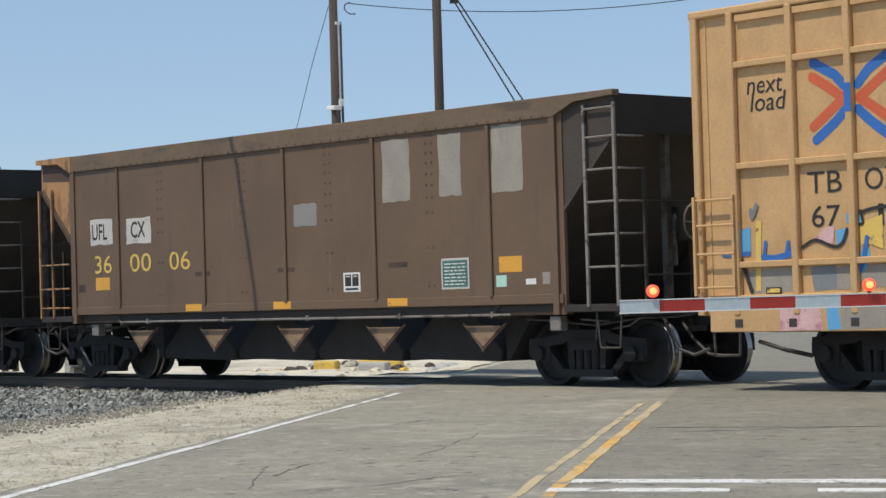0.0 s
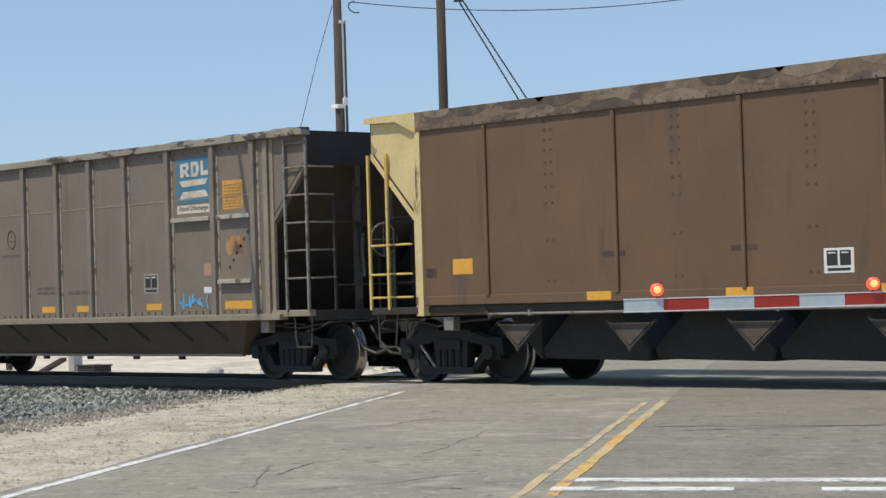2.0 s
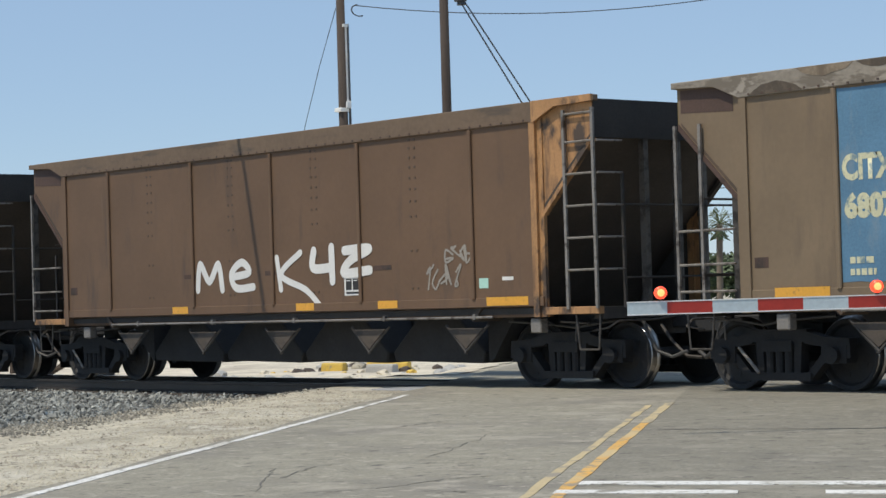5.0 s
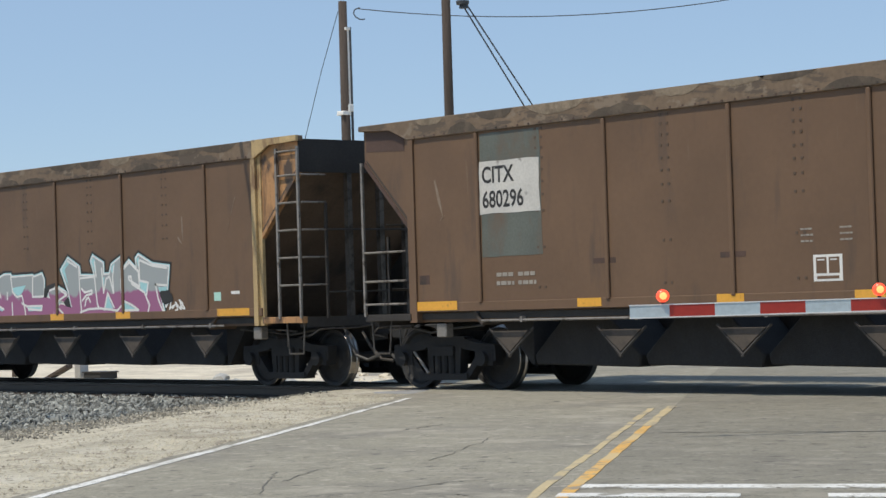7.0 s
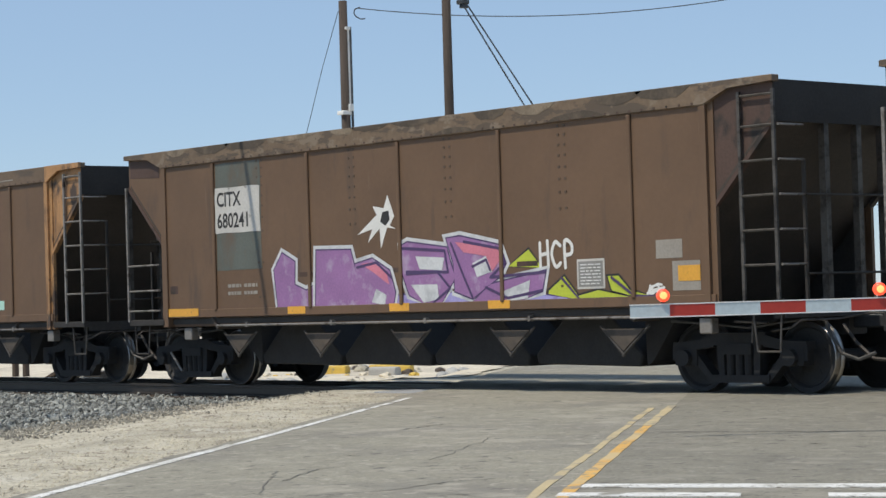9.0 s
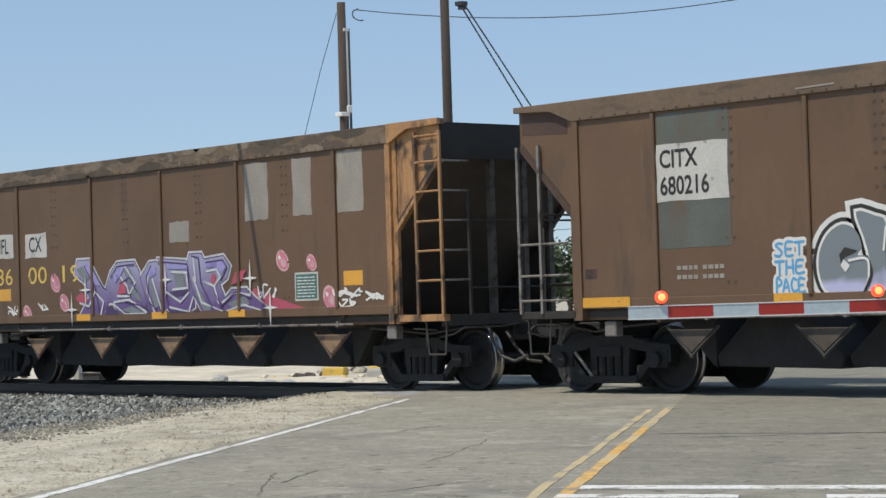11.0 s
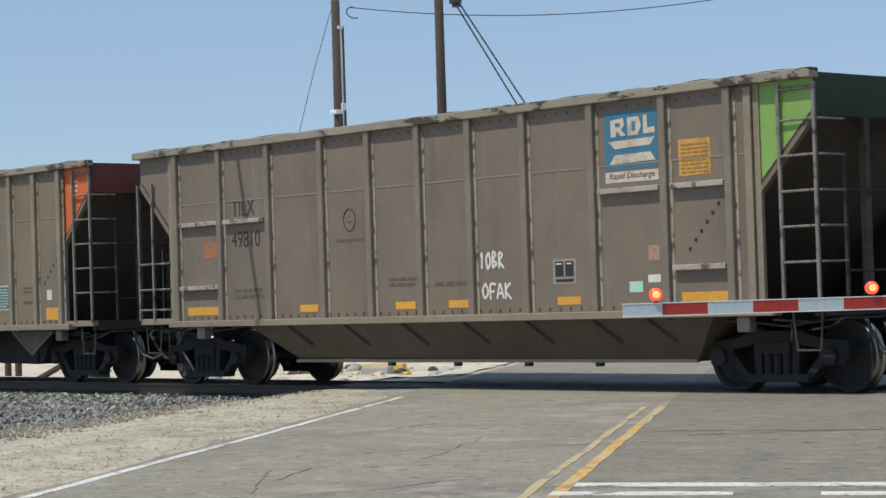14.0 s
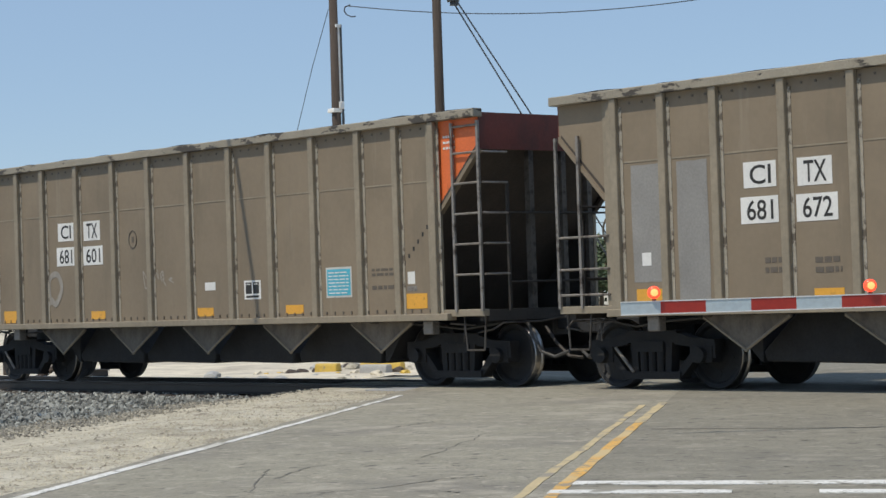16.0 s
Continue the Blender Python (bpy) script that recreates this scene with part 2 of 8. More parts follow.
M = dict(
    brown=material("brown_paint", (0.146, 0.086, 0.049), 0.62, spots=[((0.085, 0.058, 0.042), (1.2, 1, 0.25), 0.56, 0.78, 2.2), ((0.22, 0.165, 0.12), (2.5, 1, 0.2), 0.66, 0.85, 3.0)], amount=0.55, scale=0.8, fine=16, bump=0.05, grain=0.35),
    brown_b=material("umber_paint", (0.148, 0.094, 0.060), 0.62, spots=[((0.10, 0.072, 0.052), (1.2, 1, 0.25), 0.56, 0.78, 2.0), ((0.25, 0.20, 0.15), (2.5, 1, 0.2), 0.66, 0.85, 2.6)], amount=0.55, scale=0.8, fine=16, bump=0.05, grain=0.35),
    dun=material("dusty_umber_paint", (0.198, 0.142, 0.088), 0.66, spots=[((0.13, 0.095, 0.065), (1.2, 1, 0.25), 0.56, 0.78, 2.0), ((0.27, 0.215, 0.155), (2.5, 1, 0.2), 0.64, 0.85, 2.6)], amount=0.55, scale=0.8, fine=16, bump=0.05, grain=0.35),
    chord=material("chord_paint", (0.172, 0.120, 0.078), 0.7, spots=[((0.105, 0.078, 0.056), (0.7, 1, 2.2), 0.48, 0.53, 2.6), ((0.215, 0.165, 0.118), (1.0, 1, 1.6), 0.56, 0.62, 3.2)], amount=0.6, scale=1.0, fine=16, bump=0.2),
    chord_grey=material("dusty_grey_chord", (0.27, 0.235, 0.19), 0.7, spots=[((0.17, 0.142, 0.11), (0.6, 1, 2.0), 0.50, 0.56, 2.4), ((0.33, 0.29, 0.24), (1.0, 1, 1.6), 0.56, 0.62, 3.2)], amount=0.6, scale=1.0, fine=16, bump=0.2),
    # shaded copy of the gold, for the end wall turned from the sun
    gold_shade=material("shaded_sooty_gold", (0.17, 0.125, 0.045), 0.65, spots=[((0.07, 0.055, 0.03), (1, 1, 0.6), 0.46, 0.6, 1.4)], amount=0.6),
    straw=material("pale_straw_paint", (0.47, 0.335, 0.165), 0.6, spots=[((0.22, 0.135, 0.07), (1.5, 1, 0.5), 0.52, 0.62, 2.8), ((0.08, 0.055, 0.04), (1, 1, 0.6), 0.56, 0.62, 1.9)], amount=0.5),
    chord_plain=material("chord_plain_paint", (0.158, 0.108, 0.070), 0.65, spots=[((0.10, 0.075, 0.055), (0.5, 1, 2.2), 0.55, 0.66, 2.0)], amount=0.5, scale=0.8, fine=16, bump=0.15),
    alu=material("dusty_aluminium", (0.238, 0.188, 0.130), 0.66, 0.05, spots=[((0.175, 0.142, 0.10), (1.0, 1, 0.2), 0.55, 0.78, 2.0), ((0.30, 0.25, 0.185), (2.0, 1, 0.15), 0.62, 0.85, 2.8)], amount=0.5, scale=0.9, fine=14, bump=0.04, grain=0.35),
    alu_grey=material("grey_aluminium", (0.208, 0.167, 0.128), 0.64, 0.05, spots=[((0.13, 0.112, 0.09), (1.0, 1, 0.2), 0.55, 0.78, 2.0), ((0.27, 0.24, 0.20), (2.0, 1, 0.15), 0.62, 0.85, 2.8)], amount=0.5, scale=0.9, fine=14, bump=0.04, grain=0.35),
    alu_post=material("post_aluminium", (0.285, 0.240, 0.175), 0.6, 0.1, amount=0.5, scale=1.5, fine=14, bump=0.1),
    tub_post=material("dull_post_aluminium", (0.225, 0.188, 0.148), 0.6, 0.1, amount=0.5, scale=1.5, fine=14, bump=0.1),
    flange=material("riveted_flange", (0.46, 0.415, 0.34), 0.5, 0.3, spots=[((0.16, 0.135, 0.11), (1, 1, 1), 0.52, 0.6, 7.0)], amount=0.5),
    rim_alu=material("rim_aluminium", (0.31, 0.275, 0.215), 0.6, 0.1, spots=[((0.07, 0.06, 0.05), (0.8, 1, 2.2), 0.545, 0.575, 2.2)], amount=0.5, bump=0.2),
    rim_black=material("coal_dust_edge", (0.03, 0.028, 0.026), 0.9, amount=0.6, bump=0.4),
    steel=material("rail_steel", (0.075, 0.066, 0.06), 0.45, 0.7, amount=0.5, bump=0.1),
    bright_steel=material("polished_tread", (0.34, 0.32, 0.30), 0.3, 1.0, amount=0.3, bump=0.03),
    truck=material("grimy_cast_iron", (0.027, 0.027, 0.028), 0.75, spots=[((0.040, 0.034, 0.030), (1, 1, 1), 0.55, 0.75, 3.0)], amount=0.8, bump=0.3),
    frame_iron=material("black_truck_iron", (0.017, 0.017, 0.018), 0.8, spots=[((0.032, 0.028, 0.025), (1, 1, 1), 0.55, 0.72, 4.0)], amount=0.8, bump=0.3),
    # dark parts, and the shade on far sides and underframes put into the colour
    dark=material("dark_and_shaded_parts", (0.048, 0.044, 0.041), 0.8, spots=[((0.05, 0.04, 0.033), (1, 1, 0.4), 0.55, 0.8, 2.5)], amount=0.8, bump=0.3),
    # sooty gussets, and the shade of slope sheets and far gussets as colour
    soot_shade=material("sooty_shaded_end", (0.062, 0.049, 0.040), 0.75, spots=[((0.060, 0.045, 0.036), (1, 1, 0.3), 0.55, 0.8, 1.6)], amount=0.8, bump=0.25),
    # near-black upper end walls with browner spots
    cap_black=material("near_black_end", (0.030, 0.026, 0.023), 0.8, spots=[((0.060, 0.046, 0.036), (1, 1, 0.4), 0.55, 0.75, 1.6)], amount=0.8, bump=0.25),
    # brown slope sheets, darkened in the colour for their shade
    end_brown=material("shaded_brown_end", (0.105, 0.072, 0.050), 0.75, spots=[((0.05, 0.038, 0.03), (1, 1, 0.4), 0.5, 0.7, 1.6)], amount=0.8, bump=0.2),
    grab=material("worn_ladder_steel", (0.27, 0.245, 0.22), 0.5, 0.4, spots=[((0.07, 0.055, 0.045), (1, 1, 1), 0.52, 0.66, 5.0)], amount=0.6),
    grab_mid=material("grimy_rod_steel", (0.10, 0.09, 0.08), 0.5, 0.4, spots=[((0.04, 0.034, 0.03), (1, 1, 1), 0.48, 0.6, 5.0)], amount=0.6),
    grab_dark=material("dark_ladder_steel", (0.05, 0.043, 0.038), 0.6, 0.3, amount=0.6),
    ladder_yellow=material("yellow_ladder", (0.62, 0.44, 0.13), 0.55, spots=[((0.12, 0.09, 0.05), (1, 1, 1), 0.58, 0.68, 6.0)], amount=0.5),
    yellow=material("pale_yellow_paint", (0.63, 0.50, 0.24), 0.6, spots=[((0.10, 0.075, 0.05), (1, 1, 0.5), 0.60, 0.66, 1.8)], amount=0.5),
    gold=material("golden_yellow_paint", (0.58, 0.38, 0.115), 0.6, spots=[((0.10, 0.075, 0.05), (1, 1, 0.5), 0.60, 0.66, 1.8)], amount=0.5),
    tan=material("worn_orange_paint", (0.44, 0.235, 0.10), 0.6, spots=[((0.19, 0.105, 0.055), (1.5, 1, 0.35), 0.50, 0.66, 3.6), ((0.08, 0.055, 0.04), (1, 1, 0.6), 0.52, 0.60, 1.9)], amount=0.5),
    # chute grime, darkened further for the shade of the sill above
    chute=material("grimy_shaded_chute", (0.085, 0.068, 0.054), 0.75, spots=[((0.05, 0.042, 0.035), (1, 1, 1), 0.5, 0.66, 4.0)], amount=0.6),
    split=split_spray(),
    rust=material("rusty_red_paint", (0.085, 0.05, 0.038), 0.7, spots=[((0.03, 0.024, 0.02), (1, 1, 0.6), 0.52, 0.62, 1.9)], amount=0.6),
    orange=material("bright_orange_paint", (0.72, 0.16, 0.045), 0.5, spots=[((0.25, 0.07, 0.03), (1, 1, 0.5), 0.62, 0.72, 2.0)], amount=0.4),
    red=material("faded_red_paint", (0.48, 0.085, 0.05), 0.5, spots=[((0.2, 0.05, 0.035), (1, 1, 0.5), 0.62, 0.72, 2.0)], amount=0.4),
    green=material("light_green_paint", (0.235, 0.42, 0.105), 0.5, amount=0.4),
    reflect=material("orange_reflector", (0.72, 0.36, 0.045), 0.35, spots=[((0.38, 0.2, 0.05), (1, 1, 1), 0.6, 0.7, 9.0)], amount=0.3, bump=0.02),
    teal=material("teal_placard", (0.065, 0.165, 0.145), 0.5, amount=0.4),
    pale_teal=material("faded_teal_placard", (0.22, 0.37, 0.35), 0.5, amount=0.4),
    cyan=material("cyan_placard", (0.08, 0.42, 0.55), 0.5, amount=0.4),
    mint=material("pale_mint_sticker", (0.45, 0.72, 0.62), 0.5, amount=0.3),
    white=material("dull_white_paint", (0.56, 0.54, 0.50), 0.55, spots=[((0.30, 0.28, 0.25), (1, 1, 1), 0.60, 0.68, 6.0)], amount=0.4),
    clean=material("white_stencil", (0.74, 0.73, 0.70), 0.5, amount=0.3),
    grey_patch=material("grey_patch_paint", (0.315, 0.285, 0.245), 0.6, spots=[((0.26, 0.24, 0.21), (1, 1, 0.4), 0.55, 0.7, 4.0)], amount=0.5),
    dull_patch=material("dull_grey_patch", (0.26, 0.25, 0.235), 0.6, amount=0.5),
    slate=material("slate_green_patch", (0.112, 0.122, 0.105), 0.6, spots=[((0.13, 0.095, 0.066), (1, 1, 0.5), 0.5, 0.7, 2.4)], amount=0.5),
    blue=material("faded_blue_panel", (0.10, 0.215, 0.33), 0.55, spots=[((0.2, 0.27, 0.32), (1, 1, 0.4), 0.55, 0.75, 3.0)], amount=0.5),
    sign_blue=material("blue_sign_paint", (0.05, 0.185, 0.285), 0.5, amount=0.4),
    pale_yellow=material("cream_lettering", (0.62, 0.60, 0.40), 0.55, spots=[((0.2, 0.28, 0.3), (1, 1, 1), 0.52, 0.62, 7.0)], amount=0.4),
    number=material("yellow_number_paint", (0.72, 0.50, 0.12), 0.55, spots=[((0.2, 0.14, 0.08), (1, 1, 1), 0.60, 0.68, 8.0)], amount=0.3),
    ink=material("black_paint", (0.03, 0.028, 0.026), 0.55, amount=0.4),
    ink_faint=material("faint_lettering", (0.12, 0.10, 0.08), 0.6, amount=0.4),
    pink=material("pink_spray", (0.62, 0.20, 0.27), 0.5, amount=0.5),
    cream=material("aged_cream_paint", (0.62, 0.55, 0.46), 0.6, spots=[((0.42, 0.36, 0.29), (1, 1, 1), 0.5, 0.64, 5.0)], amount=0.4),
    notice=material("orange_notice", (0.62, 0.34, 0.075), 0.6, spots=[((0.5, 0.27, 0.07), (1, 1, 1), 0.5, 0.62, 6.0)], amount=0.4),
    notice_ink=material("notice_print", (0.36, 0.19, 0.05), 0.6, amount=0.4),
    faded_orange=material("faded_orange_patch", (0.42, 0.16, 0.08), 0.6, spots=[((0.24, 0.16, 0.11), (1, 1, 1), 0.5, 0.62, 6.0)], amount=0.4),
    salmon=material("faded_salmon_label", (0.46, 0.27, 0.20), 0.6, spots=[((0.3, 0.2, 0.15), (1, 1, 1), 0.5, 0.62, 12.0)], amount=0.4),
    pink_pale=material("pale_pink_spray", (0.66, 0.42, 0.42), 0.5, spots=[((0.5, 0.2, 0.26), (1, 1, 1), 0.5, 0.62, 7.0)], amount=0.5),
    violet_dark=material("dark_violet_spray", (0.075, 0.045, 0.125), 0.5, amount=0.5),
    lilac=material("lilac_spray", (0.36, 0.33, 0.62), 0.5, spots=[((0.25, 0.2, 0.46), (1, 1, 1), 0.5, 0.62, 5.0)], amount=0.5),
    slate_grey=material("slate_grey_spray", (0.20, 0.22, 0.235), 0.5, amount=0.5),
    mauve=material("mauve_spray", (0.30, 0.15, 0.33), 0.5, spots=[((0.40, 0.30, 0.44), (1, 1, 1), 0.5, 0.62, 3.0)], amount=0.5),
    rose=material("rose_spray", (0.46, 0.085, 0.13), 0.5, amount=0.5),
    skyblue=material("light_blue_spray", (0.12, 0.38, 0.66), 0.5, amount=0.3),
    lime=material("lime_spray", (0.48, 0.55, 0.05), 0.5, amount=0.4),
    silver=material("silver_spray", (0.60, 0.61, 0.62), 0.5, spots=[((0.42, 0.43, 0.45), (1, 1, 1), 0.5, 0.65, 3.5)], amount=0.4),
    key=faded("violet_to_silver_spray", (0.145, 0.085, 0.24), (0.36, 0.35, 0.50), 1.40, 2.1),
    oak=faded("lilac_to_grey_spray", (0.50, 0.50, 0.72), (0.20, 0.23, 0.25), 1.36, 1.5),
    aqua=material("aqua_spray", (0.36, 0.62, 0.64), 0.5, amount=0.4),
    boxcar=material("buff_yellow_paint", (0.575, 0.355, 0.165), 0.5, spots=[((0.43, 0.26, 0.12), (1, 1, 0.3), 0.55, 0.75, 1.6)], amount=0.4, bump=0.06),
    bx_blue=material("blue_emblem", (0.035, 0.15, 0.48), 0.5, amount=0.3),
    bx_red=material("red_emblem", (0.62, 0.12, 0.05), 0.5, amount=0.3),
    dirt=material("pale_sandy_dirt", (0.455, 0.415, 0.325), 0.95, spots=[((0.33, 0.30, 0.235), (1, 1, 1), 0.50, 0.66, 0.35), ((0.52, 0.485, 0.405), (1, 1, 1), 0.52, 0.66, 0.9), ((0.19, 0.168, 0.13), (1, 1, 1), 0.57, 0.62, 9.0), ((0.24, 0.205, 0.16), (0.6, 1, 1), 0.58, 0.64, 2.6)], amount=0.8, scale=1.5, fine=22, bump=0.7, bump_scale=14),
    asphalt=material("worn_asphalt", (0.275, 0.256, 0.203), 0.9, spots=[((0.205, 0.190, 0.162), (1, 1, 1), 0.50, 0.70, 0.5), ((0.36, 0.332, 0.272), (1, 1, 1), 0.54, 0.68, 1.3), ((0.37, 0.34, 0.28), (1, 1, 1), 0.58, 0.64, 7.0), ((0.135, 0.125, 0.106), (1, 1, 1), 0.60, 0.66, 5.5), ((0.15, 0.138, 0.118), (1, 1, 1), 0.60, 0.66, 14.0), ((0.10, 0.095, 0.085), (1, 1, 1), 0.66, 0.70, 1.7)], amount=0.45, scale=4.0, fine=34, bump=0.6, bump_scale=45, grain=2.6),
    asphalt_b=material("darker_worn_asphalt", (0.222, 0.207, 0.166), 0.9, spots=[((0.165, 0.154, 0.13), (1, 1, 1), 0.50, 0.72, 0.5), ((0.29, 0.268, 0.220), (1, 1, 1), 0.56, 0.70, 1.3), ((0.30, 0.278, 0.23), (1, 1, 1), 0.58, 0.64, 7.0), ((0.115, 0.107, 0.09), (1, 1, 1), 0.60, 0.66, 5.5), ((0.12, 0.112, 0.096), (1, 1, 1), 0.60, 0.66, 14.0)], amount=0.45, scale=4.0, fine=34, bump=0.6, bump_scale=45, grain=2.6),
    tub=material("grimy_tub_aluminium", (0.088, 0.070, 0.055), 0.7, spots=[((0.07, 0.058, 0.045), (1, 1, 0.4), 0.5, 0.75, 2.0)], amount=0.6),
    chute_tan=material("dull_tan_chute", (0.27, 0.175, 0.105), 0.7, spots=[((0.13, 0.088, 0.06), (1, 1, 1), 0.5, 0.66, 4.0)], amount=0.6),
    chute_alu=material("dusty_chute_aluminium", (0.165, 0.138, 0.108), 0.7, spots=[((0.08, 0.066, 0.052), (1, 1, 0.5), 0.5, 0.68, 3.0)], amount=0.6),
    hose=material("grey_rubber_hose", (0.06, 0.057, 0.054), 0.6, spots=[((0.05, 0.045, 0.04), (1, 1, 1), 0.5, 0.62, 6.0)], amount=0.5),
    scrape=material("scraped_paint", (0.235, 0.175, 0.125), 0.6, spots=[((0.17, 0.115, 0.075), (1, 1, 0.6), 0.46, 0.6, 7.0)], amount=0.5),
    rivet=material("brown_rivet_paint", (0.098, 0.066, 0.043), 0.6, amount=0.5),
    scallop=material("dark_dust_scallop", (0.082, 0.064, 0.048), 0.85, spots=[((0.13, 0.1, 0.072), (1, 1, 1), 0.5, 0.66, 5.0)], amount=0.7),
    scallop_pale=material("pale_dust_scallop", (0.235, 0.185, 0.132), 0.85, spots=[((0.15, 0.115, 0.08), (1, 1, 1), 0.5, 0.66, 5.0)], amount=0.7),
    tar=material("crack_sealant", (0.12, 0.112, 0.096), 0.8, amount=0.5),
    ballast=material("crushed_ballast", (0.245, 0.247, 0.225), 0.9, spots=[((0.26, 0.24, 0.21), (1, 1, 1), 0.6, 0.66, 6.0)], amount=0.9, scale=5, fine=40, bump=0.5, islands=0.72),
    stone=material("mixed_pale_stone", (0.33, 0.305, 0.25), 0.9, spots=[((0.16, 0.15, 0.13), (1, 1, 1), 0.52, 0.62, 1.6)], amount=0.7, scale=5, fine=40, bump=0.4, islands=0.5),
    line_white=material("worn_white_line", (0.70, 0.69, 0.66), 0.75, spots=[((0.27, 0.255, 0.215), (1, 1, 1), 0.56, 0.62, 3.5), ((0.52, 0.50, 0.45), (1, 1, 1), 0.52, 0.62, 0.9), ((0.30, 0.28, 0.24), (1, 1, 1), 0.57, 0.61, 18.0)], amount=0.4, bump=0.2),
    line_yellow=material("worn_yellow_line", (0.66, 0.38, 0.09), 0.75, spots=[((0.30, 0.25, 0.18), (1, 1, 1), 0.53, 0.57, 3.0), ((0.33, 0.27, 0.19), (1, 1, 1), 0.56, 0.60, 14.0), ((0.55, 0.42, 0.22), (1, 1, 1), 0.5, 0.6, 1.1)], amount=0.5, bump=0.2),
    line_pale=material("faded_yellow_line", (0.50, 0.405, 0.235), 0.75, spots=[((0.28, 0.25, 0.20), (1, 1, 1), 0.50, 0.58, 3.0)], amount=0.5, bump=0.2),
    concrete=material("pale_concrete", (0.40, 0.395, 0.38), 0.9, spots=[((0.3, 0.29, 0.27), (1, 1, 1), 0.55, 0.7, 1.5)], amount=0.5, bump=0.3),
    panel=material("crossing_concrete", (0.30, 0.30, 0.30), 0.9, spots=[((0.17, 0.165, 0.16), (0.5, 2, 1), 0.5, 0.68, 1.2)], amount=0.6, bump=0.3),
    tie=material("creosoted_timber", (0.075, 0.06, 0.05), 0.9, amount=0.8, stretch=(8, 0.6, 1), bump=0.4),
    pole=material("weathered_pole_timber", (0.070, 0.053, 0.043), 0.9, amount=0.9, scale=3, fine=20, stretch=(6, 6, 0.4), bump=0.4),
    galv=material("galvanised_steel", (0.48, 0.48, 0.48), 0.45, 0.5, amount=0.4),
    cable=material("dark_cable", (0.055, 0.06, 0.068), 0.6, amount=0.3),
    gate_white=material("reflective_white_sheeting", (0.52, 0.60, 0.63), 0.45, amount=0.3, bump=0.02),
    gate_red=material("reflective_red_sheeting", (0.42, 0.035, 0.022), 0.4, amount=0.3, bump=0.02),
    gate_edge=material("white_gate_edge", (0.78, 0.78, 0.76), 0.5, amount=0.2, bump=0.02),
    lamp=glow("red_lamp_lit", (0.5, 0.05, 0.02), (1.0, 0.075, 0.03), 1.5),
    lamp_core=glow("red_lamp_core", (0.9, 0.5, 0.2), (1.0, 0.30, 0.08), 1.6),
    kerb_yellow=material("yellow_kerb_paint", (0.62, 0.42, 0.08), 0.7, spots=[((0.3, 0.25, 0.16), (1, 1, 1), 0.58, 0.66, 5.0)], amount=0.5),
    # hopper doors, near black to hold the shade under the car
    bay=material("shaded_hopper_door", (0.027, 0.026, 0.026), 0.85, amount=0.8, bump=0.3),
    # end wall copies of the orange and green, with shade in the colour
    dark_red=material("shaded_red_paint", (0.16, 0.036, 0.024), 0.6, spots=[((0.06, 0.025, 0.02), (1, 1, 0.6), 0.5, 0.7, 1.5)], amount=0.5),
    dark_green=material("shaded_green_paint", (0.022, 0.048, 0.019), 0.6, amount=0.5),
    sand=material("pale_trodden_sand", (0.60, 0.54, 0.43), 0.95, spots=[((0.40, 0.35, 0.28), (1, 1, 1), 0.5, 0.68, 0.5), ((0.24, 0.21, 0.18), (1, 1, 1), 0.64, 0.69, 2.5)], amount=0.7, scale=1.2, fine=14, bump=0.5, bump_scale=10),
    bark=material("palm_bark", (0.17, 0.135, 0.10), 0.95, amount=0.9, bump=0.5),
    leaf=material("dusty_leaf", (0.075, 0.105, 0.05), 0.7, amount=0.6, islands=0.4),
    palm_leaf=material("palm_leaf", (0.10, 0.125, 0.055), 0.65, amount=0.6, islands=0.35),
)

# ---- building helpers ----
CACHE = {}


def box(bm, x0, x1, y0, y1, z0, z1):
    v = [bm.verts.new(p) for p in ((x0, y0, z0), (x1, y0, z0), (x1, y1, z0), (x0, y1, z0), (x0, y0, z1), (x1, y0, z1), (x1, y1, z1), (x0, y1, z1))]
    for f in ((0, 3, 2, 1), (4, 5, 6, 7), (0, 1, 5, 4), (1, 2, 6, 5), (2, 3, 7, 6), (3, 0, 4, 7)):
        bm.faces.new([v[i] for i in f])


def prism(bm, pts, y0, y1):
    """Polygon in x and z, drawn out from y0 to y1."""
    a = [bm.verts.new((x, y0, z)) for x, z in pts]
    b = [bm.verts.new((x, y1, z)) for x, z in pts]
    bm.faces.new(a)
    bm.faces.new(b[::-1])
    for i in range(len(pts)):
        j = (i + 1) % len(pts)
        bm.faces.new((a[j], a[i], b[i], b[j]))


def slab(bm, pts, z0, z1):
    """Polygon in x and y, drawn out from z0 to z1."""
    a = [bm.verts.new((x, y, z0)) for x, y in pts]
    b = [bm.verts.new((x, y, z1)) for x, y in pts]
    bm.faces.new(a[::-1])
    bm.faces.new(b)
    for i in range(len(pts)):
        j = (i + 1) % len(pts)
        bm.faces.new((a[i], a[j], b[j], b[i]))


def rod(bm, p, q, r, r2=None, seg=8):
    p, q = Vector(p), Vector(q)
    r2 = r if r2 is None else r2
    d = (q - p).normalized()
    u = d.orthogonal().normalized()
    w = d.cross(u)
    ring = [[bm.verts.new(c + (u * math.cos(2 * math.pi * i / seg) + w * math.sin(2 * math.pi * i / seg)) * s) for i in range(seg)] for c, s in ((p, r), (q, r2))]
    for i in range(seg):
        j = (i + 1) % seg
        bm.faces.new((ring[0][i], ring[0][j], ring[1][j], ring[1][i]))
    bm.faces.new(ring[0][::-1])
    bm.faces.new(ring[1])


